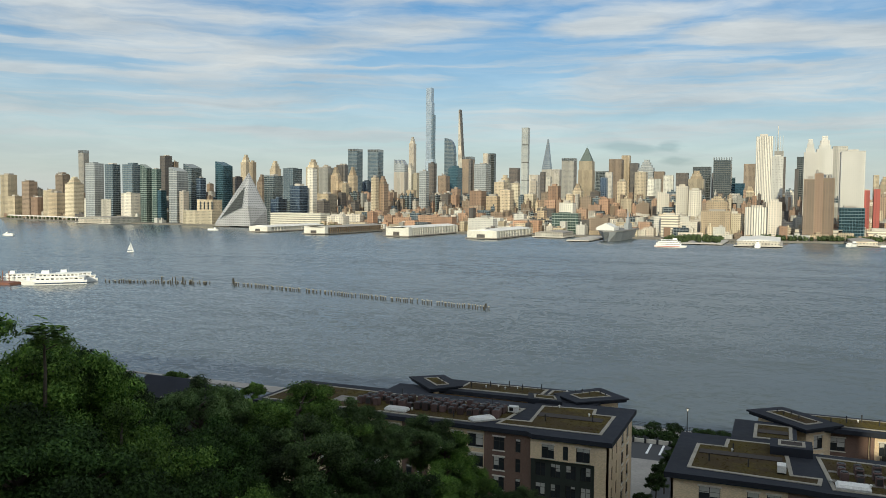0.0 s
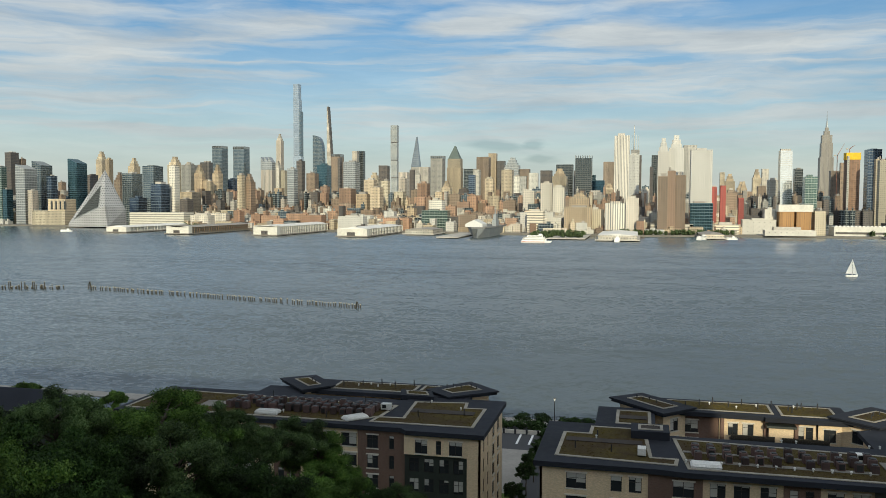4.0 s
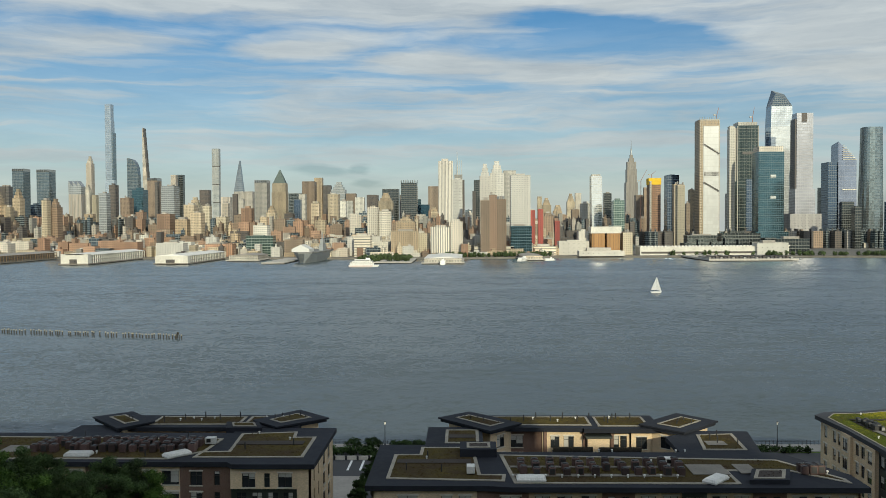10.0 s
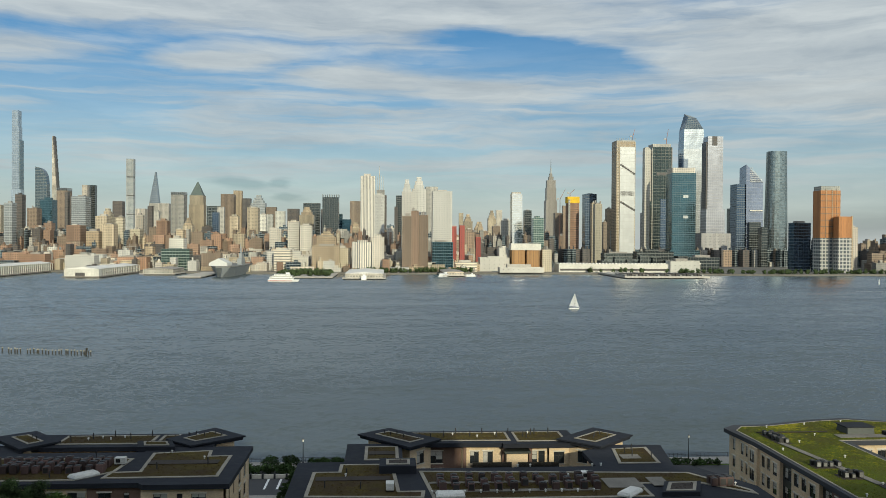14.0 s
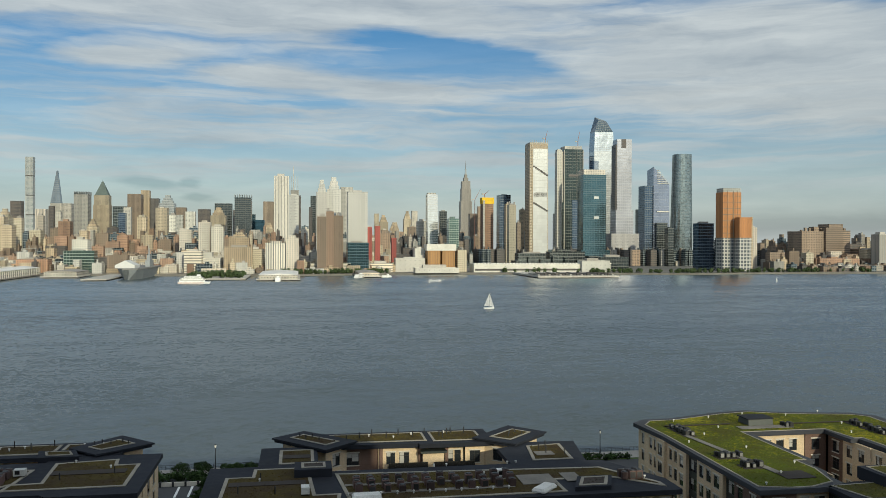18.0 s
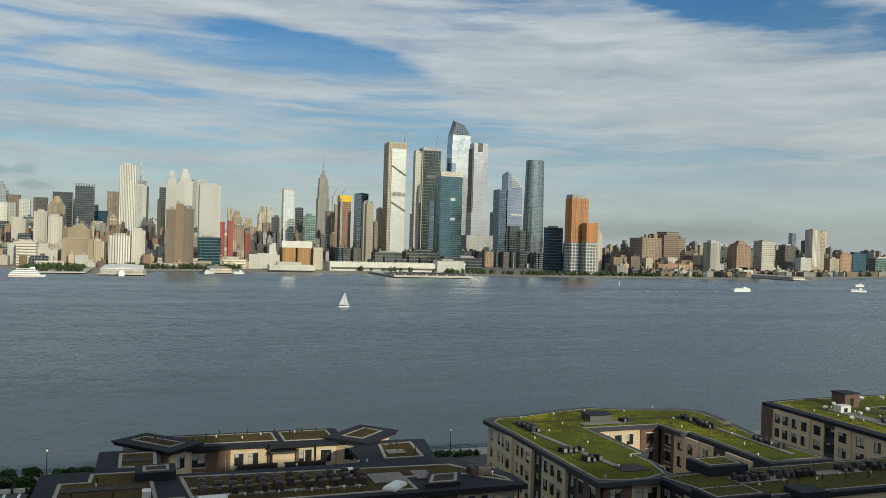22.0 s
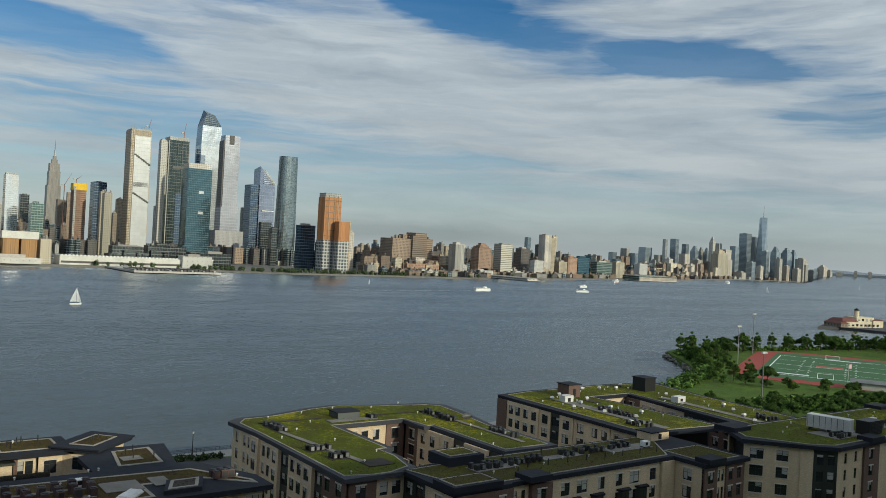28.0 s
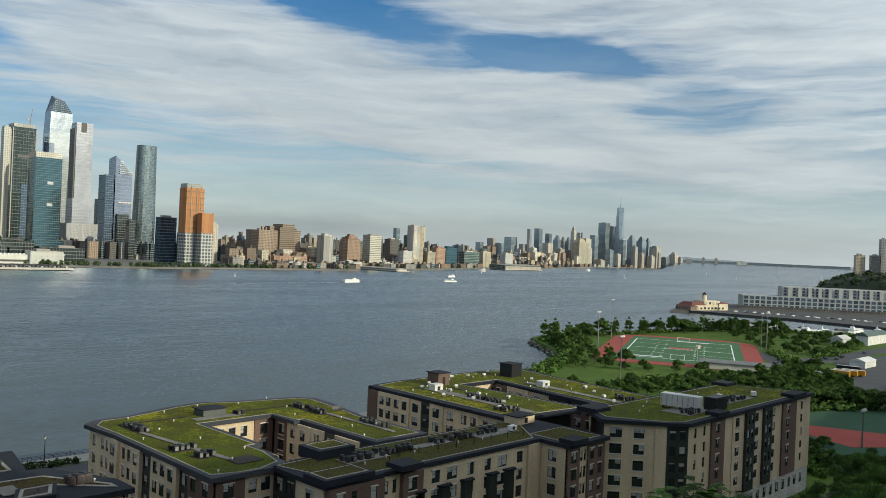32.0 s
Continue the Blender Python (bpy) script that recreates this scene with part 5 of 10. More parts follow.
for nm, x0, x1, y0, y1, z1, st in (("west_wing", -62, -8, 6, 60, 84, "brown"), ("centre", -8, 34, 0, 60, 92, "loft"), ("tower", 6, 40, 10, 50, 100, "loft"), ("east_wing", 34, 54, 4, 60, 86, "loft"), ("stair_tower", -30, -18, 10, 30, 94, "brown"), ("low_terrace", 54, 108, -20, 40, 46, "loft"), ("front_shed", -120, -62, -40, 20, 26, "dark"), ("front_house", -62, 30, -60, -10, 26, "salmon")):
    bm = bmesh.new()
    box(bm, x0, y0, GROUND, x1, y1, z1)
    part(nm, bm, [F[st]], loft)
for i in range(12):
    bm = bmesh.new()
    u = -58 + i * 9.4
    box(bm, u, 14, 84 if i < 5 else 86, u + 4, 20, (87 if i < 5 else 90) + (i * 5) % 6)
    part("roof_bulkhead", bm, F["brown"], loft)
# named blocks of the southern bank
for x, y, w, d, h, st, tp in ((1214, 1560, 27, 26, 76, "ribbed", "flat"), (1305, 1575, 40, 30, 84, "salmon", "step"), (1388, 1590, 38, 28, 84, "banded", "flat"), (1628, 1690, 26, 26, 119, "ribbed", "flat"), (1655, 1700, 20, 24, 112, "tan", "flat"), (1566, 1715, 32, 24, 77, "dark", "flat"), (1568, 1660, 34, 20, 46, "chalk", "flat"),
                              (1690, 1690, 32, 20, 46, "beige", "flat"), (1738, 1700, 38, 22, 59, "salmon", "flat"), (1805, 1720, 48, 24, 60, "teal", "flat"), (1940, 1760, 70, 26, 50, "green", "flat"), (2035, 1780, 40, 24, 52, "beige", "flat"), (2172, 1800, 40, 24, 50, "chalk", "flat"), (3245, 2240, 74, 40, 134, "beige", "step"), (1290, 1560, 60, 24, 16, "chalk", "flat"), (1450, 1600, 50, 30, 14, "chalk", "flat")):
    tower(x, y, w, d, h, st, tp)
# trees along the far quay and on the planted pier
leaf_far = plain("far_foliage", (0.055, 0.085, 0.028), 0.9, grain=0.5, stain=0.06, amount=0.45)
bm = bmesh.new()


def clump(bm, x, y, z, s, rr, n=26):
    """A loose tuft of leaf faces, for far trees."""
    for _ in range(n * 2):
        d = Vector((rr.gauss(0, 1), rr.gauss(0, 1), rr.gauss(0, 1))).normalized()
        c = Vector((x, y, z)) + d * s * rr.uniform(0.4, 1.1)
        t = d.orthogonal().normalized() * s * rr.uniform(0.14, 0.32)
        q = d.cross(t).normalized() * s * rr.uniform(0.14, 0.32)
        t += d * s * rr.uniform(-0.2, 0.2)
        bm.faces.new([bm.verts.new(p) for p in (c - t - q, c + t - q, c + t * 0.6 + q, c - t * 0.7 + q)])


for i in range(420):
    k_ = r.random()
    if k_ < 0.22:
        x, y, z = r.uniform(-168, -84), r.uniform(1270, 1400), 2.6
    else:
        az = r.choice((r.uniform(-50, -44), r.uniform(-34, -27), r.uniform(14, 48), r.uniform(20, 34), r.uniform(-2, 6)))
        R = bank(az) + r.uniform(4, 22)
        x, y, z = R * math.sin(radians(az)), R * math.cos(radians(az)), GROUND
    s = r.uniform(2.6, 4.6)
    clump(bm, x, y, z + s * 0.9, s, r)
    clump(bm, x + r.uniform(-2, 2), y, z + s * 1.5, s * 0.75, r, 16)
tagged(part("quayside_trees", bm, leaf_far), "rows of green trees along the far quay", "trees", kind="stuff")
from mathutils.geometry import tessellate_polygon

# ---- near apartment houses ----
def brickwork(name, wall, joint, bw=0.23, bh=0.075):
    """Brick in courses, each brick a shade of its own, with recessed joints and soot."""
    k = Mat(name)
    geo = k.n.new("ShaderNodeNewGeometry")
    sp, sn = k.n.new("ShaderNodeSeparateXYZ"), k.n.new("ShaderNodeSeparateXYZ")
    k.l.new(geo.outputs["Position"], sp.inputs[0])
    k.l.new(geo.outputs["True Normal"], sn.inputs[0])
    u = k.math("SUBTRACT", k.math("MULTIPLY", sp.outputs[1], sn.outputs[0]), k.math("MULTIPLY", sp.outputs[0], sn.outputs[1]))
    co = k.n.new("ShaderNodeCombineXYZ")
    k.l.new(u, co.inputs[0])
    k.l.new(sp.outputs[2], co.inputs[1])
    br = k.n.new("ShaderNodeTexBrick")
    k.l.new(co.outputs[0], br.inputs["Vector"])
    br.inputs["Scale"].default_value = 1.0
    br.inputs["Brick Width"].default_value, br.inputs["Row Height"].default_value, br.inputs["Mortar Size"].default_value = bw, bh, 0.006
    br.inputs["Color1"].default_value = (*[c * 1.12 for c in wall], 1)
    br.inputs["Color2"].default_value = (*[c * 0.84 for c in wall], 1)
    br.inputs["Mortar"].default_value = (*joint, 1)
    stain = k.range(k.noise(0.35, 4, 0.6, stretch=(1, 1, 0.25)), 0.3, 0.7, 0.84, 1.1)
    k.bump(br.outputs["Fac"], -0.4, 0.01)
    return k.done(k.scale(br.outputs["Color"], stain), 0.85)


tan_brick = brickwork("tan_brick", (0.62, 0.48, 0.31), (0.50, 0.42, 0.31))
brown_brick = brickwork("brown_brick", (0.13, 0.075, 0.055), (0.16, 0.12, 0.10))
white_block = brickwork("cast_stone_base", (0.50, 0.47, 0.42), (0.40, 0.38, 0.34), 0.8, 0.4)
bay_metal = plain("dark_green_metal", (0.035, 0.042, 0.038), 0.5, 0.3, amount=0.25)
stone_trim = plain("cast_stone_trim", (0.58, 0.54, 0.47), 0.8, amount=0.15)
roof_metal = plain("slate_blue_roof_membrane", (0.018, 0.0205, 0.028), 0.85, grain=0.9, stain=0.12, amount=0.3, bump=0.1)
# lighter copy of the membrane, with the skylight on one roof in its colour
roof_metal_lit = plain("lit_slate_roof_membrane", (0.036, 0.039, 0.047), 0.85, grain=0.9, stain=0.12, amount=0.3, bump=0.1)
roof_metal.node_tree.nodes["Principled BSDF"].inputs["Specular IOR Level"].default_value = 0.25
edging = plain("pale_gravel_edging", (0.29, 0.265, 0.215), 0.9, grain=9, amount=0.35, bump=0.3)
paver = plain("roof_pavers", (0.19, 0.175, 0.15), 0.9, grain=4, amount=0.3)
frame_dark = plain("bronze_window_frame", (0.03, 0.027, 0.024), 0.4, 0.5, amount=0.1)
casing = plain("condenser_casing", (0.078, 0.046, 0.040), 0.65, 0.05, grain=6, amount=0.35, vary=0.6)
casing_grey = plain("grey_condenser_casing", (0.20, 0.20, 0.195), 0.5, 0.3, grain=6, amount=0.25, vary=0.4)
casing_dark = plain("dark_condenser_casing", (0.03, 0.03, 0.03), 0.55, 0.2, grain=6, amount=0.3, vary=0.5)
fan_black = plain("fan_grille", (0.02, 0.02, 0.02), 0.5, 0.4, amount=0.1)
white_metal = plain("white_painted_metal", (0.60, 0.59, 0.55), 0.5, grain=5, amount=0.25, vary=0.2)
pipe_black = plain("black_vent_pipe", (0.02, 0.02, 0.022), 0.6, amount=0.2)
rail_metal = plain("dark_rail_metal", (0.03, 0.03, 0.03), 0.45, 0.5, amount=0.1)

k = Mat("window_pane")
info = k.n.new("ShaderNodeObjectInfo").outputs["Random"]
sp = k.n.new("ShaderNodeSeparateXYZ")
k.l.new(k.n.new("ShaderNodeTexCoord").outputs["Generated"], sp.inputs[0])
# a blind drawn down to a different height behind each pane
blind = k.math("GREATER_THAN", sp.outputs[2], k.range(info, 0.25, 1.0, 1.05, 0.0))
window_pane = k.done(k.mix(blind, (0.022, 0.026, 0.03), (0.42, 0.41, 0.38)), 0.06)


def sedum(name, dry, green, yellow, amount=0.5):
    """Roof planting: dry moss, green and yellow patches."""
    k = Mat(name)
    a, b, c = k.noise(0.22, 4, 0.6), k.noise(1.6, 5, 0.65), k.noise(9.0, 3, 0.6)
    col = k.mix(k.range(a, 0.5 - amount * 0.3, 0.62, 0, 1), dry, green)
    broad = k.noise(0.06, 2, 0.5)
    col = k.mix(k.range(k.math("ADD", k.math("MULTIPLY", b, 0.45), k.math("ADD", k.math("MULTIPLY", a, 0.25), k.math("MULTIPLY", broad, 0.30))), 0.51, 0.64, 0, 0.85), col, yellow)
    k.bump(k.math("ADD", b, c), 0.8, 0.08)
    k.b.inputs["Specular IOR Level"].default_value = 0.12
    return k.done(k.scale(col, k.range(c, 0.2, 0.8, 0.55, 1.4)), 0.95)


sedum_dry = sedum("dry_roof_moss", (0.052, 0.036, 0.018), (0.062, 0.048, 0.014), (0.105, 0.08, 0.02), 0.5)
sedum_green = sedum("green_roof_sedum", (0.072, 0.066, 0.014), (0.076, 0.096, 0.010), (0.33, 0.28, 0.016), 0.8)
sedum_olive = sedum("olive_roof_sedum", (0.062, 0.050, 0.018), (0.062, 0.064, 0.013), (0.13, 0.11, 0.02), 0.6)
sedum_dark = plain("bare_roof_soil", (0.035, 0.026, 0.02), 0.95, grain=6, amount=0.4, bump=0.4)

WINDOWS = {}


def window_mesh(w, h, panes):
    """Frame and pane meshes for a window of that size, made once."""
    key = (round(w, 2), round(h, 2), panes)
    if key not in WINDOWS:
        bm = bmesh.new()
        f = 0.07
        us = sorted({round(q, 4) for q in (0.0, w, *[(w - f) * i / panes + d for i in range(panes + 1) for d in (0, f)])})
        zs = [0.0, f, h * 0.66, h * 0.66 + 0.05, h - f, h]
        cache = {}

        def vert(u, d, z):
            key = (round(u, 3), round(d, 3), round(z, 3))
            if key not in cache:
                cache[key] = bm.verts.new((u, d, z))
            return cache[key]

        for i, (a, b) in enumerate(zip(us, us[1:])):
            for j, (c, e) in enumerate(zip(zs, zs[1:])):
                if i % 2 == 0 or j % 2 == 0:
                    bm.faces.new((vert(a, -0.05, c), vert(b, -0.05, c), vert(b, -0.05, e), vert(a, -0.05, e)))
                else:
                    for (ua, za), (ub, zb) in (((a, c), (b, c)), ((b, c), (b, e)), ((b, e), (a, e)), ((a, e), (a, c))):
                        bm.faces.new((vert(ub, -0.05, zb), vert(ua, -0.05, za), vert(ua, 0.05, za), vert(ub, 0.05, zb)))
        fm = bpy.data.meshes.new("window")
        bm.to_mesh(fm)
        bm.free()
        fm.materials.append(frame_dark)
        pm = bpy.data.meshes.new("pane")
        pw = (w - f) / panes - f
        pm.from_pydata([(0, -0.012, 0), (pw, -0.012, 0), (pw, -0.012, h - 2 * f), (0, -0.012, h - 2 * f), (0, 0.012, 0), (pw, 0.012, 0), (pw, 0.012, h - 2 * f), (0, 0.012, h - 2 * f)], [],
                       [(0, 1, 2, 3), (7, 6, 5, 4), (0, 4, 5, 1), (1, 5, 6, 2), (2, 6, 7, 3), (3, 7, 4, 0)])
        pm.materials.append(window_pane)
        tm = {}
        for nm, dz, hh, ex in (("sill", -0.14, 0.14, 0.12), ("lintel", h, 0.2, 0.15)):
            bm = bmesh.new()
            box(bm, -ex, -0.24, dz, w + ex, 0.0, dz + hh)
            tm[nm] = bpy.data.meshes.new(nm)
            bm.to_mesh(tm[nm])
            bm.free()
            tm[nm].materials.append(stone_trim)
        WINDOWS[key] = fm, pm, tm, pw, f
    return WINDOWS[key]


def put_window(parent, p, ang, z, w, h, panes=0, trim=True):
    panes = panes or (1 if w < 1.45 else 2)
    fm, pm, tm, pw, f = window_mesh(w, h, panes)
    win = new("window", fm)
    win.parent = parent
    win.matrix_local = Matrix.Translation((p[0], p[1], z)) @ Matrix.Rotation(ang, 4, "Z")
    for i in range(panes):
        q = new("pane", pm)
        q.parent = win
        q.location = (f + i * (pw + f), 0.0, f)
    if trim:
        for nm in ("sill", "lintel") if w > 1.65 else ("lintel",) if w > 1.0 else ():
            q = new(nm, tm[nm])
            q.parent = win
            q.location = (0, 0, 0)
    return win


def wall_run(parent, p0, p1, z0, z1, material, wins=(), rows=1, top=1.4, storey=3.05, h=2.05, trim=True, out=0.0, name="wall"):
    """A stretch of outer wall from p0 to p1, its outside to the right of that way, with real window openings in rows from the top.
    wins: (start along the wall, width) of each opening."""
    p0, p1 = Vector(p0), Vector(p1)
    n = (p1 - p0).normalized()
    nn = Vector((n.y, -n.x))
    p0, p1 = p0 + nn * out, p1 + nn * out
    length = (p1 - p0).length
    ang = math.atan2(n.y, n.x)
    holes = []
    for r in range(rows):
        zt = z1 - top - r * storey
        if zt - h > z0 + 0.2:
            holes += [(u, u + w, zt - h, zt) for u, w in wins if u > 0.05 and u + w < length - 0.05]
    us = sorted({0.0, length, *[q for a in holes for q in a[:2]]})
    zs = sorted({z0, z1, *[q for a in holes for q in a[2:]]})
    bm = bmesh.new()
    cache = {}

    def vert(u, d, z):
        key = (round(u, 3), round(d, 3), round(z, 3))
        if key not in cache:
            q = p0 + n * u - nn * d
            cache[key] = bm.verts.new((q.x, q.y, z))
        return cache[key]

    for a, b in zip(us, us[1:]):
        for c, d in zip(zs, zs[1:]):
            if not any(q[0] - 1e-4 <= a and b <= q[1] + 1e-4 and q[2] - 1e-4 <= c and d <= q[3] + 1e-4 for q in holes):
                bm.faces.new((vert(a, 0, c), vert(b, 0, c), vert(b, 0, d), vert(a, 0, d)))
    deep = 0.3
    for a, b, c, d in holes:
        for e in (((a, c), (b, c)), ((b, c), (b, d)), ((b, d), (a, d)), ((a, d), (a, c))):
            (ua, za), (ub, zb) = e
            bm.faces.new((vert(ub, 0, zb), vert(ua, 0, za), vert(ua, deep, za), vert(ub, deep, zb)))
    # the wall's thickness at its two ends and top
    for u, v in ((0.0, -1), (length, 1)):
        f = [vert(u, 0, z0), vert(u, 0, z1), vert(u, deep + out, z1), vert(u, deep + out, z0)]
        bm.faces.new(f if v < 0 else f[::-1])
    bm.faces.new((vert(0, 0, z1), vert(length, 0, z1), vert(length, deep + out, z1), vert(0, deep + out, z1)))
    part(name, bm, material, parent)
    for a, b, c, d in holes:
        q = p0 + n * a - nn * 0.14
        put_window(parent, q, ang, c, b - a, d - c, trim=trim and material is not bay_metal)
    return p0, n, nn


def core(parent, ring, z0, z1):
    """The dark inside behind the walls."""
    bm = bmesh.new()
    prism(bm, ring, z0, z1)
    part("inner_core", bm, fan_black, parent)


def roof_slab(parent, ring, z, thick=0.7, name="roof", mat=None):
    """A flat roof with a projecting eave, its fascia and soffit in two steps."""
    bm = bmesh.new()
    prism(bm, ring, z - thick, z)
    ob = part(name, bm, mat or roof_metal, parent)
    return ob


def rect(x0, y0, x1, y1):
    return [(x0, y0), (x1, y0), (x1, y1), (x0, y1)]


def inset(ring, d):
    """The ring drawn in by d."""
    n, outp = len(ring), []
    for i in range(n):
        a, b, c = Vector(ring[i - 1]), Vector(ring[i]), Vector(ring[(i + 1) % n])
        e, f = (b - a).normalized(), (c - b).normalized()
        ne, nf = Vector((-e.y, e.x)), Vector((-f.y, f.x))
        m = ne + nf
        m = m / max(0.3, m.dot(ne))
        outp.append(tuple(b + m * d))
    return outp


def bed(parent, ring, z, plant, border=0.5):
    """A planted bed on a roof: a pale edging and the planting inside it, a little uneven."""
    if plant in (sedum_green, sedum_olive):
        ring = inset(ring, -0.85 if len(ring) > 4 else -0.5)
        border = 0.24
    bm = bmesh.new()
    inner = inset(ring, border)
    n = len(ring)
    o, i = [bm.verts.new((*p, z + 0.10)) for p in ring], [bm.verts.new((*p, z + 0.10)) for p in inner]
    ob_, ib = [bm.verts.new((*p, z - 0.02)) for p in ring], [bm.verts.new((*p, z - 0.02)) for p in inner]
    for a in range(n):
        b = (a + 1) % n
        bm.faces.new((o[a], o[b], i[b], i[a]))
        bm.faces.new((ob_[a], ob_[b], o[b], o[a]))
        bm.faces.new((i[a], i[b], ib[b], ib[a]))
    part("edging", bm, edging, parent)
    bm = bmesh.new()
    vs = [bm.verts.new((*p, z + 0.06)) for p in inner]
    for t in tessellate_polygon([[Vector((*p, 0)) for p in inner]]):
        bm.faces.new([vs[i] for i in t])
    bmesh.ops.recalc_face_normals(bm, faces=bm.faces[:])
    if bm.faces[0].normal.z < 0:
        bmesh.ops.reverse_faces(bm, faces=bm.faces[:])
    part("roof_planting", bm, plant, parent)
    # loose tufts over the bed
    r = random.Random(int(abs(ring[0][0]) * 7) + n)
    xs, ys = [p[0] for p in inner], [p[1] for p in inner]
    bm = bmesh.new()
    for _ in range(int((max(xs) - min(xs)) * (max(ys) - min(ys)) * 1.3)):
        x, y = r.uniform(min(xs), max(xs)), r.uniform(min(ys), max(ys))
        if inside(x, y, inner):
            q, hh, t = r.uniform(0.10, 0.34), r.uniform(0.05, 0.17), r.uniform(0, 6.28)
            ring_ = [bm.verts.new((x + q * math.cos(t + a) * r.uniform(0.6, 1.1), y + q * math.sin(t + a) * r.uniform(0.6, 1.1), z + 0.05)) for a in (0, 1.26, 2.51, 3.77, 5.03)]
            tip = bm.verts.new((x + r.uniform(-0.05, 0.05), y, z + 0.06 + hh))
            for a in range(5):
                bm.faces.new((ring_[a], ring_[(a + 1) % 5], tip))
    tagged(part("planting_cover", bm, plant, parent), kind="stuff")


def inside(x, y, ring):
    hit = False
    for (xa, ya), (xb, yb) in zip(ring, ring[1:] + ring[:1]):
        if (ya > y) != (yb > y) and x < (xb - xa) * (y - ya) / (yb - ya) + xa:
            hit = not hit
    return hit


def slab(parent, name, ring, z, thick, mat):
    bm = bmesh.new()
    prism(bm, ring, z, z + thick)
    return part(name, bm, mat, parent)


def house(name, label, at=(0, 0, 0)):
    return thing(name, label, "apartment building", "riverside apartment houses", at=at)


# small roof things, built once and copied
def condenser(mat, label, s=1.0, side=None):
    ob = thing("air_conditioner", label, "air conditioner", "rooftop air conditioners")
    bm = bmesh.new()
    box(bm, -0.42 * s, -0.42 * s, 0.0, 0.42 * s, 0.42 * s, 0.95 * s)
    bmesh.ops.bevel(bm, geom=bm.edges[:], offset=0.05, segments=1, affect="EDGES")
    part("casing", bm, mat, ob)
    bm = bmesh.new()
    tube(bm, (0, 0, 0.95 * s), (0, 0, 1.02 * s), 0.36 * s, 0.34 * s, 12)
    part("fan_grille", bm, fan_black, ob, "round black fan grille")
    bm = bmesh.new()
    box(bm, -0.30 * s, -0.45 * s, 0.16 * s, 0.30 * s, -0.42 * s, 0.82 * s)
    part("coil_panel", bm, side or casing_dark, ob)
    return ob


def roof_vent():
    ob = thing("roof_vent", "small white roof vent with a round hood", "roof vent", "rooftop vents")
    bm = bmesh.new()
    tube(bm, (0, 0, 0), (0, 0, 0.3), 0.1, 0.1, 8)
    part("vent_pipe", bm, white_metal, ob)
    bm = bmesh.new()
    tube(bm, (0, 0, 0.28), (0, 0, 0.42), 0.18, 0.14, 10)
    part("hood", bm, white_metal, ob)
    return ob


def box_vent():
    ob = thing("roof_vent", "square white ducted roof vent on a curb", "roof vent", "rooftop vents")
    bm = bmesh.new()
    box(bm, -0.3, -0.3, 0, 0.3, 0.3, 0.45)
    part("curb", bm, casing_grey, ob)
    bm = bmesh.new()
    box(bm, -0.42, -0.42, 0.45, 0.42, 0.42, 0.85, taper=0.1)
    part("hood", bm, white_metal, ob)
    return ob


def black_pipe():
    ob = thing("vent_stack", "thin black vent pipe standing on the roof", "vent pipe", "rooftop vents")
    bm = bmesh.new()
    tube(bm, (0, 0, 0), (0, 0, 1.05), 0.09, 0.09, 7)
    part("pipe", bm, pipe_black, ob)
    return ob


def hatch():
    ob = thing("roof_hatch", "white sloped smoke hatch lying on the roof", "roof hatch", "rooftop hatches")
    bm = bmesh.new()
    box(bm, -1.9, -0.95, 0, 1.9, 0.95, 0.22)
    part("curb", bm, white_metal, ob)
    bm = bmesh.new()
    box(bm, -1.95, -1.0, 0.22, 1.95, 1.0, 0.55, top=(-1.7, -0.75, 1.7, 0.75))
    part("cover", bm, white_metal, ob)
    return ob


AC_A, AC_G = condenser(casing, "reddish brown air-conditioning condenser on the roof", 1.12), condenser(casing_dark, "dark air-conditioning condenser on the green roof", 0.82, casing_grey)
VENT, PIPE, HATCH, DUCT = roof_vent(), black_pipe(), hatch(), box_vent()
USED = set()


def copy_at(src, x, y, z, rot=0.0):
    """The first use moves the thing itself, later ones copy it."""
    m = pose(x, y, z, 0, 0, rot)
    if src.name in USED:
        return copy_thing(src, m)
    USED.add(src.name)
    src.matrix_basis = m
    return src


def ac_field(src, x0, y0, nx, ny, dx, dy, z, skip=0.1, seed=1):
    """Rows of condensers, set down by hand and never quite in line."""
    r = random.Random(seed)
    for j in range(ny):
        for i in range(nx):
            if r.random() > skip:
                ob = copy_at(src, x0 + i * dx + r.uniform(-0.16, 0.16), y0 + j * dy + r.uniform(-0.18, 0.18), z, r.choice((0, 90, 180)) + r.uniform(-7, 7))
                q = r.uniform(0.92, 1.12)
                ob.scale = (q, q, q * r.uniform(0.9, 1.12))


def scatter(src, pts, z):
    for i, (x, y) in enumerate(pts):
        copy_at(src, x, y, z, (i * 47) % 360)

Z, BASE = 24.0, 3.3


def storey_run(parent, p0, p1, segs, z0=BASE, z1=Z - 0.7, rows=5, **kw):
    """A facade made of stretches: (metres, material, how far it stands out, window places)."""
    p0, p1 = Vector(p0), Vector(p1)
    total = sum(s[0] for s in segs)
    u = 0.0
    for m, mat, out, wins in segs:
        a, b = p0.lerp(p1, u / total), p0.lerp(p1, (u + m) / total)
        f = (p1 - p0).length / total
        wall_run(parent, a, b, z0, z1, mat, [(q * f, w) for q, w in wins], rows, top=kw.get("top", 0.75), out=out, h=kw.get("h", 2.05))
        u += m


TAN4 = (6.4, tan_brick, 0.0, [(0.9, 1.9), (3.9, 1.9)])
TAN2 = (3.6, tan_brick, 0.0, [(0.8, 1.9)])
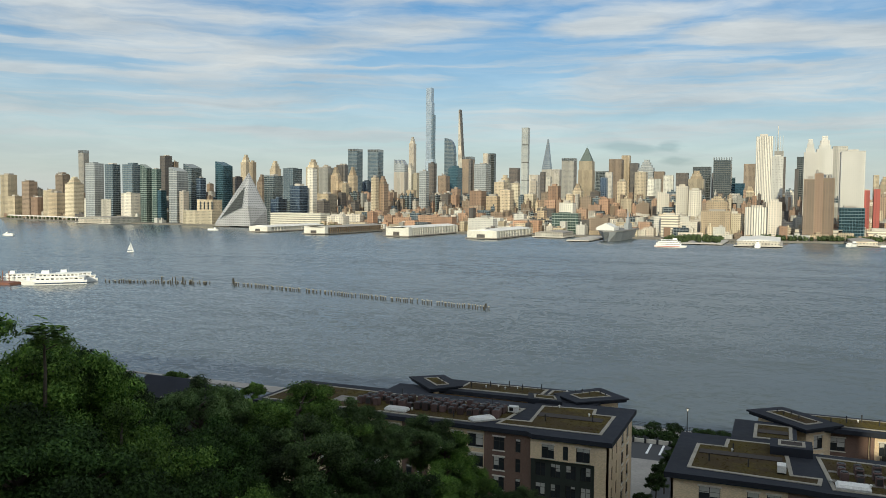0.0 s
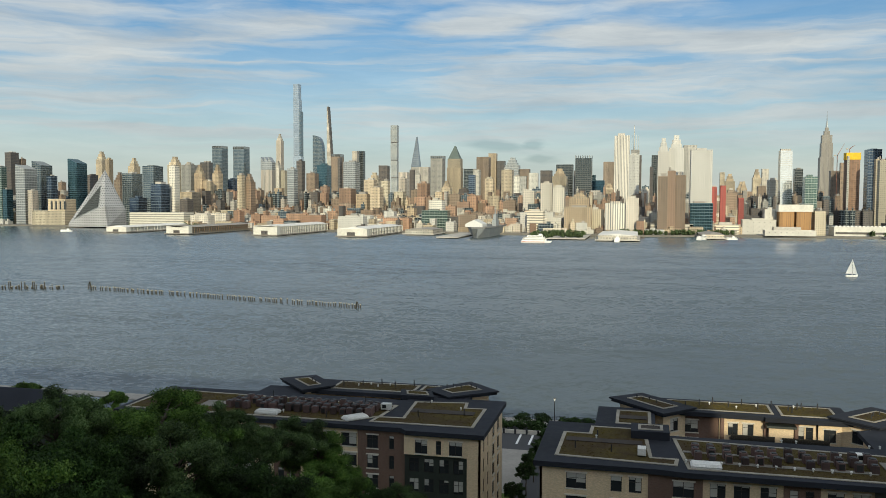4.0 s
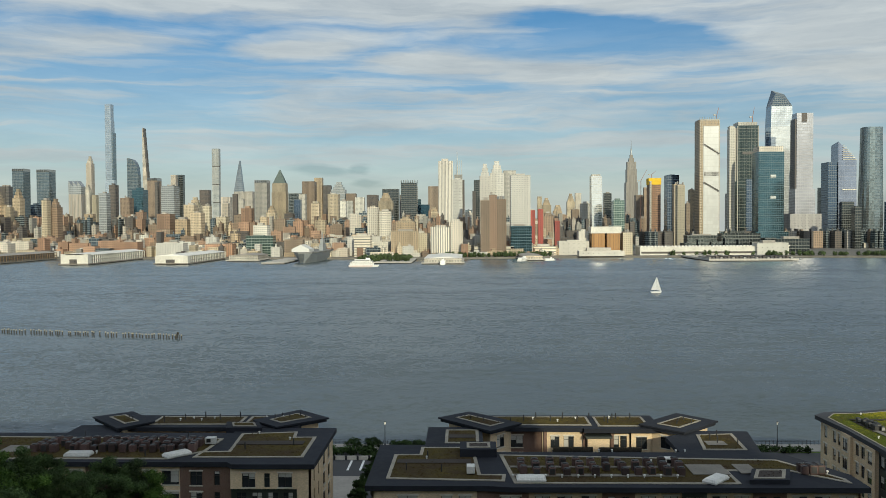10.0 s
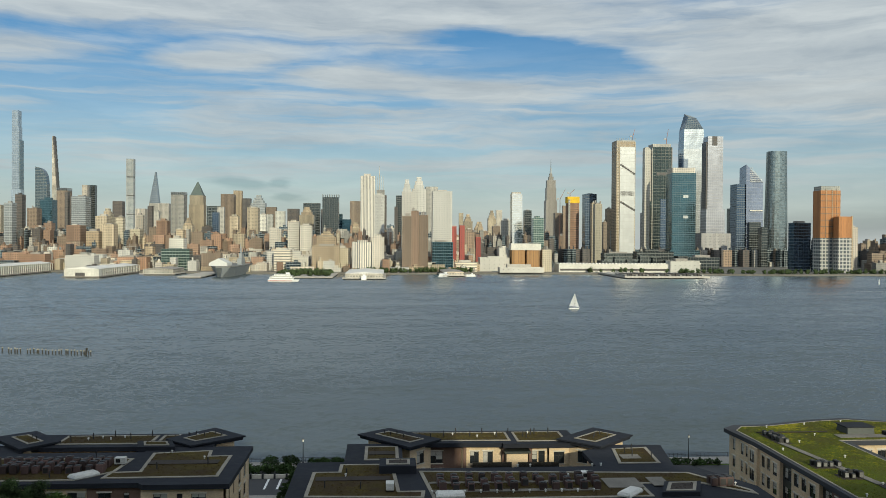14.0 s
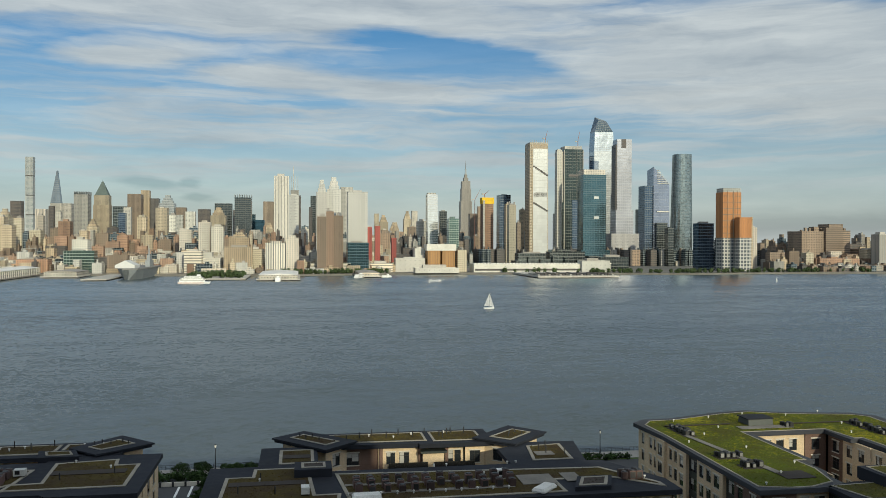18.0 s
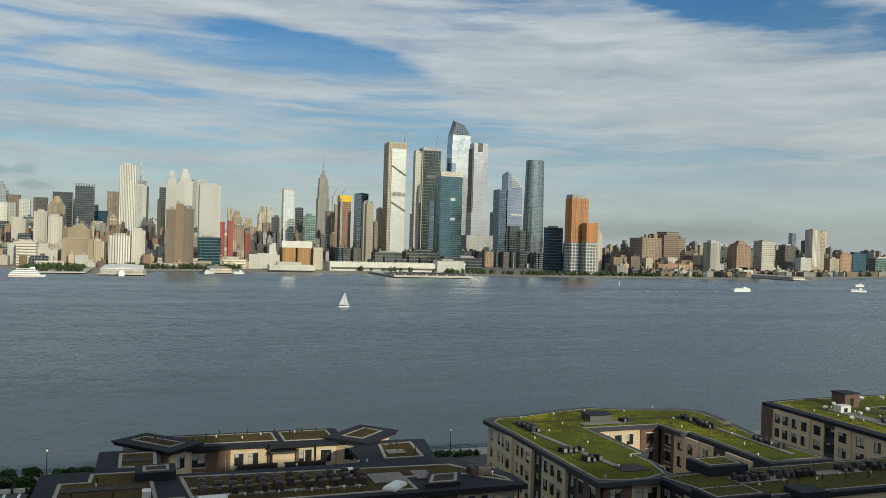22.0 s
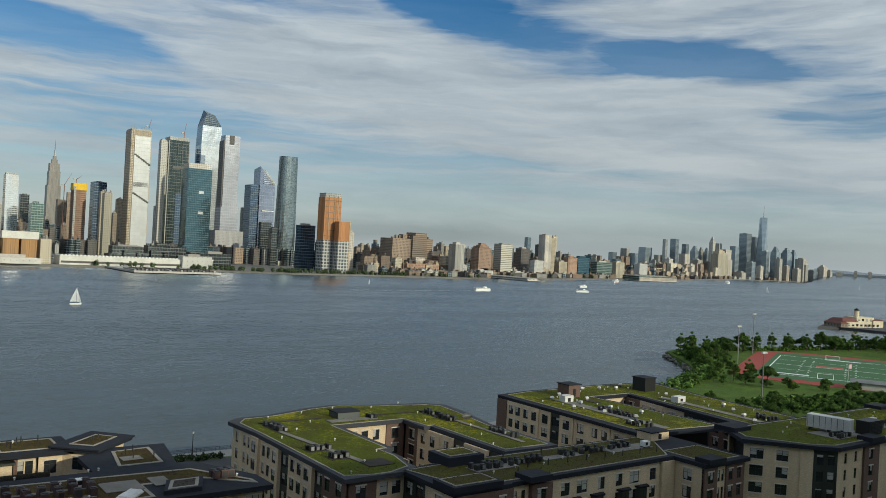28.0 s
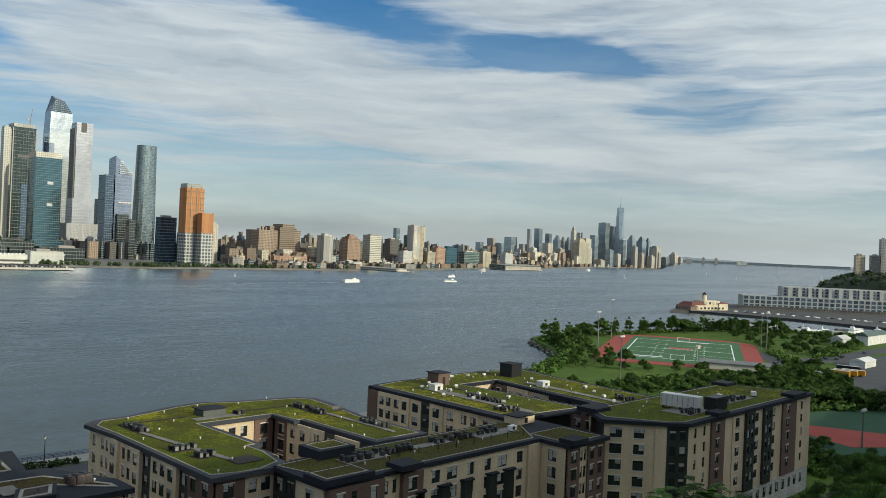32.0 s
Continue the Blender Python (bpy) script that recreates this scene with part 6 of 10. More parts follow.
BRN2 = (4.4, brown_brick, 0.25, [(0.7, 1.0), (2.6, 1.0)])
BAY = (3.2, bay_metal, 0.55, [(0.3, 1.2), (1.7, 1.2)])


def diamond(parent, pts, z, plant, seed):
    """A turned corner pavilion: tan walls, a wide dark roof and a small bed on it."""
    c = Vector((sum(p[0] for p in pts) / 4, sum(p[1] for p in pts) / 4))
    ring = [tuple(p) for p in pts]
    small = inset(ring, 1.3)
    core(parent, inset(ring, 1.65), BASE, z - 0.75)
    for i in range(4):
        a, b = small[i], small[(i + 1) % 4]
        ln = (Vector(b) - Vector(a)).length
        wall_run(parent, a, b, BASE, z - 0.7, tan_brick, [(ln * 0.5 - 0.9, 1.8)] if ln > 3 else (), 2, top=0.9)
    bm = bmesh.new()
    prism(bm, ring, z - 0.25, z)
    prism(bm, inset(ring, 0.3), z - 0.7, z - 0.25)
    part("roof", bm, roof_metal, parent)
    bed(parent, inset(ring, 2.1), z, plant, 0.35)


# the house by the street, left of the gap
A = house("apartment_house", "tan and brown brick apartment house with dry moss roof beds")
core(A, [(-81, 119.2), (-23, 118.8), (-23, 137), (-81, 134)], BASE, Z - 0.75)
storey_run(A, (-82, 118.7), (-41.2, 118.7), [TAN4, BRN2, TAN4, BAY, TAN4, BRN2, TAN4, (3.0, tan_brick, 0.0, [(0.25, 2.5)])], rows=3)
wall_run(A, (-41.2, 118.4), (-33.6, 118.4), BASE, Z - 0.7, brown_brick, [(1.5, 1.75), (5.0, 0.8)], 5, top=0.75)
wall_run(A, (-33.6, 117.5), (-22.0, 117.5), Z - 3.75, Z - 0.7, tan_brick, [(1.7, 1.9), (4.9, 0.8), (6.9, 2.0)], 1, top=0.75)
wall_run(A, (-33.6, 117.9), (-24.0, 117.9), BASE, Z - 3.75, bay_metal, [(0.7, 1.5), (3.0, 1.5), (5.3, 1.5), (7.5, 1.5)], 4, top=0.6)
wall_run(A, (-24.0, 117.5), (-22.0, 117.5), BASE, Z - 3.75, tan_brick)
wall_run(A, (-22.0, 117.5), (-22.0, 137.5), BASE, Z - 0.7, tan_brick, [(2.5, 0.8), (6.0, 0.8), (10.5, 1.8), (15.0, 1.8)], 5, top=0.75)
wall_run(A, (-22.0, 137.5), (-82.0, 135.0), BASE, Z - 0.7, tan_brick, (), 1)
roof_slab(A, [(-83, 118.0), (-34.2, 118.0), (-33.2, 116.9), (-21.4, 116.9), (-21.4, 138.2), (-38, 138.2), (-38, 135), (-83, 135.0)], Z)
bed(A, [(-82, 119.4), (-43.2, 119.4), (-39.0, 123.6), (-38.4, 131), (-82, 132.6)], Z, sedum_dry)
bed(A, [(-40.0, 120.2), (-23.6, 120.4), (-23.7, 132.2), (-27.0, 132.0), (-27.4, 135.5), (-36.4, 134.2), (-35.6, 123.7), (-39.6, 123.4)], Z, sedum_dry)
slab(A, "soil_strip", rect(-35.4, 127.2, -25.0, 129.4), Z + 0.1, 0.06, sedum_dark)
AR = house("apartment_house", "river-front wing with turned corner roofs in dark slate blue")
core(AR, rect(-57, 140.3, -29, 146.3), BASE, Z - 0.75)
wall_run(AR, (-57, 139.6), (-29, 139.6), BASE, Z - 0.7, tan_brick, (), 1)
wall_run(AR, (-28.6, 139.6), (-28.6, 147), BASE, Z - 0.7, brown_brick, [(2.6, 1.8)], 5, top=0.8)
wall_run(AR, (-29, 147), (-57, 147), BASE, Z - 0.7, tan_brick, (), 1)
roof_slab(AR, rect(-58, 138.6, -28, 147.6), Z)
bed(AR, rect(-54, 140.4, -38.5, 146.4), Z, sedum_dry)
bed(AR, rect(-37.8, 141.5, -30.5, 146.4), Z, sedum_dry)
diamond(AR, [(-57.7, 135.9), (-53.2, 141.0), (-60.1, 148.6), (-65.6, 144.2)], Z + 0.5, sedum_dry, 1)
diamond(AR, [(-31.3, 137.0), (-23.5, 143.5), (-29.9, 149.9), (-36.5, 141.9)], Z + 0.5, sedum_dry, 2)
slab(AR, "roof_box", [(-39.5, 136.0), (-33.5, 136.0), (-35.0, 140.2), (-40.6, 140.2)], Z - 0.6, 1.2, roof_metal)
bed(AR, [(-38.6, 136.9), (-34.6, 136.9), (-35.6, 139.4), (-39.4, 139.4)], Z + 0.6, sedum_dry, 0.3)
slab(AR, "link_roof", rect(-66, 134.9, -58, 141.0), Z - 0.7, 0.5, roof_metal)
ac_field(AC_A, -65.0, 123.3, 17, 4, 1.5, 1.55, Z + 0.08, 0.12, 3)
scatter(HATCH, [(-57.3, 121.2), (-42.6, 121.3)], Z + 0.08)
slab(A, "paver_patch", rect(-70.5, 122.8, -66.4, 126.5), Z + 0.09, 0.08, paver)
unit = thing("air_handler", "pale grey box-shaped air handler on the roof", "air handler")
bm = bmesh.new()
box(bm, -0.8, -0.55, 0.15, 0.8, 0.55, 1.1)
bmesh.ops.bevel(bm, geom=bm.edges[:], offset=0.04, segments=1, affect="EDGES")
part("casing", bm, white_metal, unit)
for u in (-0.62, 0.62):
    bm = bmesh.new()
    box(bm, u - 0.08, -0.55, 0, u + 0.08, 0.55, 0.15)
    part("skid", bm, rail_metal, unit)
bm = bmesh.new()
box(bm, -0.55, -0.57, 0.4, 0.1, -0.55, 0.95)
part("louvre", bm, fan_black, unit)
for x, y, s in ((-39.4, 127.5, 0), (0.9, 112.6, 90), (28.9, 116.5, 0)):
    copy_at(unit, x, y, Z + 0.1, s)
scatter(PIPE, [(-52 + 3.1 * i, 142 + (i * 1.7) % 3.5) for i in range(5)] + [(-33, 143.5), (-32, 144.6), (-58.8, 143.6), (-57.6, 142.2), (-30.4, 143.5), (-28.8, 144.8), (-27.6, 143.4), (-52, 124.2), (-47.1, 120.6), (-61.2, 131.8), (-44.2, 131.2), (-33.3, 124.6), (-26.4, 127)], Z + 0.12)
scatter(VENT, [(-27.6, 130.2), (-33.4, 133.9), (-55, 122.1), (-60, 130.1), (-49.5, 143), (-47.5, 144.2), (-45.8, 143), (-43.9, 144.4), (-34.8, 144.9), (-31.9, 145.1)], Z + 0.12)

# the house right of the gap, round its own court
B = house("apartment_house", "tan brick courtyard apartment house with dark roofs and rows of condensers")
core(B, [(-11.8, 108.6), (50.8, 108.6), (50.8, 112), (45.4, 122.4), (-11.8, 122.4)], BASE, Z - 0.75)
core(B, rect(-11.8, 122.4, 2.0, 126.4), BASE, Z - 0.75)
storey_run(B, (-12.2, 107.9), (51.4, 107.9), [(9.0, tan_brick, 0.0, [(3.6, 2.6)]), (5.5, tan_brick, 0.0, [(0.6, 1.4), (3.0, 1.6)]), (7.0, brown_brick, 0.25, [(3.2, 2.6)]), TAN4, TAN2, BRN2, TAN4, BAY, TAN4, BRN2, TAN4, TAN2], rows=2)
wall_run(B, (-12.2, 127.0), (-12.2, 107.9), BASE, Z - 0.7, tan_brick, [(2, 1.9), (7, 1.9), (12, 0.9), (15.5, 1.9)], 4, top=0.75)
wall_run(B, (51.4, 107.9), (51.4, 112.2), BASE, Z - 0.7, brown_brick, [(1.2, 1.8)], 5, top=0.75)
wall_run(B, (51.4, 112.2), (46.0, 122.9), BASE, Z - 0.7, tan_brick, [(1.4, 1.9), (5.0, 1.9), (8.6, 1.9)], 5, top=0.75)
wall_run(B, (46.0, 122.9), (-12.2, 122.9), BASE, Z - 0.7, tan_brick, (), 1)
roof_slab(B, [(-13, 107.3), (3, 107.3), (6, 106.8), (52.2, 106.8), (52.2, 112.4), (46.6, 123.5), (3.0, 123.5), (3.0, 127.6), (-13, 127.6)], Z)
bed(B, [(-10.5, 110.2), (5.4, 109.2), (5.7, 112.2), (2.3, 112.2), (1.7, 122.3), (1.7, 126.0), (-6.5, 126.0), (-6.6, 122.0), (-10.3, 122.0)], Z, sedum_dry)
slab(B, "soil_strip", rect(-9.6, 117.3, 1.0, 119.2), Z + 0.1, 0.06, sedum_dark)
bed(B, [(6.6, 108.2), (36.2, 108.2), (36.2, 114.0), (44.5, 114.0), (50.6, 108.4), (50.6, 110.5), (44.8, 119.4), (5.2, 121.9)], Z, sedum_dry)
slab(B, "paver_walk", rect(6.4, 111.2, 29.6, 112.2), Z + 0.09, 0.07, paver)
slab(B, "paver_walk", rect(6.4, 115.2, 29.6, 116.0), Z + 0.09, 0.07, paver)
slab(B, "paver_patch", rect(31.0, 112.0, 36.0, 116.6), Z + 0.09, 0.1, paver)
slab(B, "paver_patch", rect(37.6, 112.6, 40.0, 116.8), Z + 0.09, 0.1, paver)
ac_field(AC_A, 8.0, 112.0, 12, 3, 1.95, 2.05, Z + 0.1, 0.06, 5)
ac_field(AC_A, 46.0, 112.6, 3, 2, 1.1, 1.3, Z + 0.1, 0.0, 6)
scatter(HATCH, [(8.9, 109.6), (33.2, 109.4)], Z + 0.1)
slab(B, "skylight_curb", [(37.2, 108.2), (42.4, 108.2), (44.4, 113.2), (39.2, 113.2)], Z - 0.5, 1.1, roof_metal)
bed(B, [(37.9, 108.7), (42.0, 108.7), (43.6, 112.6), (39.6, 112.6)], Z + 0.6, sedum_dark, 0.45)
slab(B, "side_roof", rect(-6.0, 127.6, 3.0, 139.0), Z - 0.7, 0.66, roof_metal)
bed(B, rect(-3.0, 128.6, 2.4, 137.0), Z - 0.04, sedum_dry, 0.5)
slab(B, "paver_patch", rect(-2.4, 131.4, 1.8, 133.4), Z + 0.09, 0.05, sedum_dark)
wall_run(B, (-5.4, 138.6), (-5.4, 127.6), BASE, Z - 0.7, tan_brick, [(2, 1.8), (6, 1.8)], 5, top=0.75)
slab(B, "roof_box", rect(-0.6, 120.6, 4.8, 125.0), Z - 0.2, 1.4, roof_metal)
bed(B, rect(0.4, 121.4, 3.9, 124.2), Z + 1.2, sedum_dark, 0.4)
BR = house("apartment_house", "river-front wing with sunlit tan court wall and turned corner roofs")
core(BR, rect(4.5, 140.6, 33, 146.3), BASE, Z - 0.75)
wall_run(BR, (6.5, 139.8), (13.2, 139.8), BASE, Z - 0.7, brown_brick, [(1.2, 2.3)], 5, top=0.9)
wall_run(BR, (13.2, 139.4), (28.0, 139.4), BASE, Z - 0.7, tan_brick, [(1.4, 1.5), (3.6, 1.7), (8.2, 2.2), (10.7, 2.2), (13.1, 1.1)], 5, top=0.9)
wall_run(BR, (28.0, 138.6), (31.4, 138.6), BASE, Z - 0.7, tan_brick, [(0.8, 1.8)], 5, top=0.9)
wall_run(BR, (33.4, 147), (4.5, 147), BASE, Z - 0.7, tan_brick, (), 1)
roof_slab(BR, [(3.6, 138.8), (20, 138.4), (20, 137.6), (33, 137.6), (33, 147.4), (3.6, 147.4)], Z)
bed(BR, [(6.5, 140.2), (21.6, 140.0), (21.6, 146.2), (4.8, 146.2)], Z, sedum_dry, 0.4)
bed(BR, rect(22.6, 139.4, 31.2, 146.2), Z, sedum_dry, 0.4)
diamond(BR, [(4.3, 134.3), (9.8, 139.7), (1.0, 148.4), (-4.5, 143.8)], Z + 0.5, sedum_dry, 3)
diamond(BR, [(35.5, 133.4), (43.2, 141.2), (37.7, 147.2), (29.3, 139.0)], Z + 0.5, sedum_dry, 4)
for x0, x1, y in ((14.8, 21.4, 138.6), (22.4, 29.4, 138.4)):
    bm = bmesh.new()
    box(bm, x0, y - 1.4, Z - 4.2, x1, y + 1.0, Z - 3.95)
    for i in range(int((x1 - x0) / 0.16) + 1):
        u = x0 + 0.16 * i
        box(bm, u - 0.012, y - 1.4, Z - 3.95, u + 0.012, y - 1.37, Z - 2.95)
    box(bm, x0, y - 1.42, Z - 2.97, x1, y - 1.35, Z - 2.9)
    box(bm, x0, y - 1.34, Z - 3.9, x1, y - 1.30, Z - 3.0)
    part("balcony", bm, rail_metal, BR)
bm = bmesh.new()
box(bm, 20.6, 137.6, BASE, 24.2, 139.4, Z - 1.5)
court_bay = part("bay", bm, tan_brick, BR)
bm = bmesh.new()
box(bm, 20.2, 137.1, Z - 1.5, 24.6, 139.4, Z - 1.15)
part("bay_hood", bm, bay_metal, court_bay)
for u in (13.4, 20.0, 24.6, 28.2):
    bm = bmesh.new()
    box(bm, u, 138.9, BASE, u + 0.55, 139.4, Z - 0.7)
    part("brick_pier", bm, brown_brick, BR)
slab(BR, "side_roof", [(32.2, 123.5), (44.2, 123.5), (46.4, 136.2), (38, 136.6), (32.2, 132.6)], Z - 0.7, 0.66, roof_metal)
bed(BR, [(36.0, 124.8), (42.6, 124.8), (43.4, 134.6), (37.4, 133.8)], Z - 0.04, sedum_dry, 0.5)
slab(BR, "paver_patch", rect(37.4, 127.2, 40.4, 129.6), Z + 0.09, 0.05, paver)
wall_run(BR, (44.0, 123.6), (46.0, 136.0), BASE, Z - 0.7, tan_brick, [(2, 1.8), (7, 1.8)], 5, top=0.75)
scatter(PIPE, [(8 + 2.3 * i, 141 + (i * 1.9) % 4) for i in range(9)] + [(24.5, 141.2), (25.7, 143.8), (28.9, 144.4), (36.2, 140.3), (37.4, 141.5), (38.2, 139.4), (35.6, 138.7), (1.2, 142.4), (2.3, 143.2), (0.2, 143.8), (3.4, 140.9), (38.6, 130.4), (40.2, 132.2), (39.2, 128.4), (-5.3, 119.9), (-3.1, 113.1), (-8.0, 113.8), (41.9, 127.2)], Z + 0.14)
scatter(VENT, [(6.5 + 2.2 * i, 110.6) for i in range(11)] + [(12, 143.9), (16.1, 142.2), (19.4, 144), (25.3, 144.6), (-5.4, 119.4), (31.4, 123.0), (32.8, 123.2), (20.1, 123.1), (22, 123.1), (26.6, 117.8), (47.4, 116.2), (49.1, 112.5)], Z + 0.14)

# the green-roofed house round a court
C = house("apartment_house", "pale tan courtyard apartment house with bright green sedum roof")
core(C, rect(64.2, 106.2, 78.0, 147.0), BASE, Z - 0.75)
core(C, [(64.2, 138.6), (108, 138.6), (108, 147), (89, 151.6), (66, 147)], BASE, Z - 0.75)
core(C, rect(96.4, 107, 107, 138.6), BASE, Z - 0.75)
NARROW = (4.6, tan_brick, 0.0, [(0.8, 1.1), (2.7, 1.1)])
PAIR = (5.2, tan_brick, 0.0, [(0.7, 1.5), (3.0, 1.5)])
RECESS = (3.0, bay_metal, -0.2, [(0.4, 2.2)])
storey_run(C, (63.2, 147.6), (63.2, 105.2), [(4.0, tan_brick, 0.0, [(1.4, 1.2)]), NARROW, (3.4, tan_brick, 0.5, [(0.8, 1.7)]), NARROW, (3.2, tan_brick, 0.4, [(0.9, 1.4)]), RECESS, PAIR, (3.6, tan_brick, 0.4, [(0.9, 1.7)]), RECESS, (7.0, brown_brick, 0.2, [(0.9, 1.4), (4.2, 1.6)])], rows=3, h=2.0)
wall_run(C, (63.2, 105.2), (68.4, 105.2), BASE, Z - 0.7, brown_brick, [(1.6, 1.7)], 4, top=0.8)
wall_run(C, (68.4, 105.5), (73.6, 105.5), BASE, Z - 0.7, tan_brick, [(0.8, 1.4), (3.0, 1.6)], 4, top=0.8)
wall_run(C, (79.6, 137.4), (90.8, 137.4), BASE, Z - 0.7, tan_brick, [(3.3, 1.3), (5.6, 1.5), (8.2, 1.5)], 4, top=0.9)
wall_run(C, (90.8, 137.2), (95.0, 137.2), BASE, Z - 0.7, brown_brick, [(1.3, 1.6)], 4, top=0.9)
storey_run(C, (95.4, 137.2), (95.4, 108.0), [(4.0, brown_brick, 0.0, [(1.2, 1.8)]), (6.4, tan_brick, 0.2, [(0.9, 1.5), (3.7, 1.5)]), (3.6, tan_brick, 0.0, [(1.0, 1.5)]), RECESS, (6.0, tan_brick, 0.2, [(0.8, 1.5), (3.6, 1.5)]), RECESS], rows=4, top=0.9)
wall_run(C, (79.0, 112.0), (79.0, 137.4), BASE, Z - 0.7, tan_brick, (), 1)
OUTER = [(62.6, 148.2), (65, 150.2), (70.5, 150.4), (82, 154.2), (89, 155.4), (96, 152.4), (108.8, 150.0), (112.4, 146.6), (111.6, 139.4), (108.6, 126), (108.6, 108)]
back = inset(OUTER[::-1], 0.8)[::-1]
for i in range(1, len(back) - 1):
    ln = (Vector(back[i + 1 - 0]) - Vector(back[i])).length if i + 1 < len(back) else 0
    if ln > 0.5:
        wall_run(C, back[i + 1], back[i], BASE, Z - 0.7, tan_brick, (), 1)
roof_slab(C, [(62.4, 104.5), (73.8, 104.5), (77.6, 112.0), (77.6, 118), (79.6, 118), (79.6, 136.8), (94.4, 136.8), (94.4, 129.5), (96.0, 129.5), (96.0, 107.5), (108.6, 107.5), (108.6, 126), (111.6, 139.4), (112.4, 146.6), (108.8, 150.0), (96, 152.4), (89, 155.4), (82, 154.2), (70.5, 150.4), (65, 150.2), (62.2, 147.8), (63.0, 137.4)], Z, mat=roof_metal_lit)
bed(C, [(64.0, 106.8), (67.4, 105.8), (70.6, 105.8), (74.4, 107.4), (76.0, 113.4), (75.8, 119.0), (77.6, 119.0), (77.6, 138.2), (95.6, 138.2), (96.2, 130.8), (97.8, 130.8), (97.8, 109.5), (106.4, 109.5), (106.4, 126), (108.8, 139.4), (109.4, 145.4), (107.6, 147.4), (95.6, 150.0), (88.8, 152.8), (82.6, 151.8), (71, 148.0), (66.2, 147.8), (64.4, 145.4), (64.6, 137)], Z, sedum_green, 0.35)
slab(C, "paver_walk", [(66.6, 135.8), (67.6, 135.8), (70.4, 111.8), (69.2, 111.8)], Z + 0.12, 0.08, paver)
slab(C, "paver_walk", rect(103.2, 111.4, 104.2, 131.6), Z + 0.12, 0.08, paver)
slab(C, "soil_strip", rect(69.2, 108.6, 73.8, 112.4), Z + 0.12, 0.06, sedum_dark)
slab(C, "paver_patch", rect(79.4, 139.0, 89.8, 141.2), Z + 0.12, 0.07, paver)
slab(C, "drain_strip", rect(66.4, 143.2, 79.4, 143.7), Z + 0.12, 0.10, sedum_dark)
slab(C, "drain_strip", rect(90.4, 141.8, 103.4, 142.3), Z + 0.12, 0.10, sedum_dark)
stair = thing("roof_stair_house", "low dark stair house with a sloped roof on the green roof", "roof structure")
bm = bmesh.new()
box(bm, 82.2, 141.6, Z + 0.1, 87.2, 145.4, Z + 1.2, top=(82.4, 142.0, 87.2, 145.4))
part("body", bm, bay_metal, stair)
bm = bmesh.new()
box(bm, 82.0, 141.7, Z + 1.2, 87.4, 145.6, Z + 1.36)
part("roof", bm, roof_metal, stair)
for x0, y0, x1, y1 in ((66.4, 135.2, 68.9, 142.6), (64.9, 120.2, 69.6, 122.9), (65.9, 114.4, 69.5, 117.1), (101.7, 130.8, 104.2, 141.4), (103.8, 114.4, 106.2, 122.4)):
    slab(C, "soil_strip", rect(x0, y0, x1, y1), Z + 0.06, 0.05, sedum_dark)
ac_field(AC_G, 67.2, 136.0, 2, 6, 1.05, 1.15, Z + 0.12, 0.0, 11)
ac_field(AC_G, 65.6, 121.0, 4, 2, 1.1, 1.1, Z + 0.12, 0.1, 12)
ac_field(AC_G, 66.6, 115.2, 3, 2, 1.1, 1.1, Z + 0.12, 0.0, 13)
ac_field(AC_G, 88.6, 139.6, 2, 2, 1.0, 1.1, Z + 0.12, 0.0, 14)
ac_field(AC_G, 102.4, 131.6, 2, 8, 1.05, 1.25, Z + 0.12, 0.15, 15)
ac_field(AC_G, 104.4, 115.2, 2, 6, 1.05, 1.25, Z + 0.12, 0.15, 16)
scatter(VENT, [(64.6 + (i * 5.3) % 13, 106.5 + i * 4.9) for i in range(8)] + [(97 + (i * 3.1) % 9, 112 + i * 7.1) for i in range(5)] + [(70 + i * 8.1, 147.2 + (i * 1.9) % 4) for i in range(5)], Z + 0.12)
dish = thing("satellite_dish", "grey round satellite dish on the green roof", "satellite dish", at=(106.6, 131.6, Z))
bm = bmesh.new()
tube(bm, (0, 0, 0), (0, 0, 0.6), 0.12, 0.1)
part("mast", bm, casing_grey, dish)
bm = bmesh.new()
rings = [[bm.verts.new((r * math.cos(a * 0.5236) , -0.3 + 0.35 * r * r / 1.7, 0.75 + r * math.sin(a * 0.5236) * 0.5)) for a in range(12)] for r in (0.15, 0.7, 1.3)]
for ra, rb in zip(rings, rings[1:]):
    for i in range(12):
        bm.faces.new((ra[i], ra[(i + 1) % 12], rb[(i + 1) % 12], rb[i]))
bm.faces.new(rings[0][::-1])
bmesh.ops.solidify(bm, geom=bm.faces[:], thickness=0.06)
part("reflector", bm, casing_grey, dish)

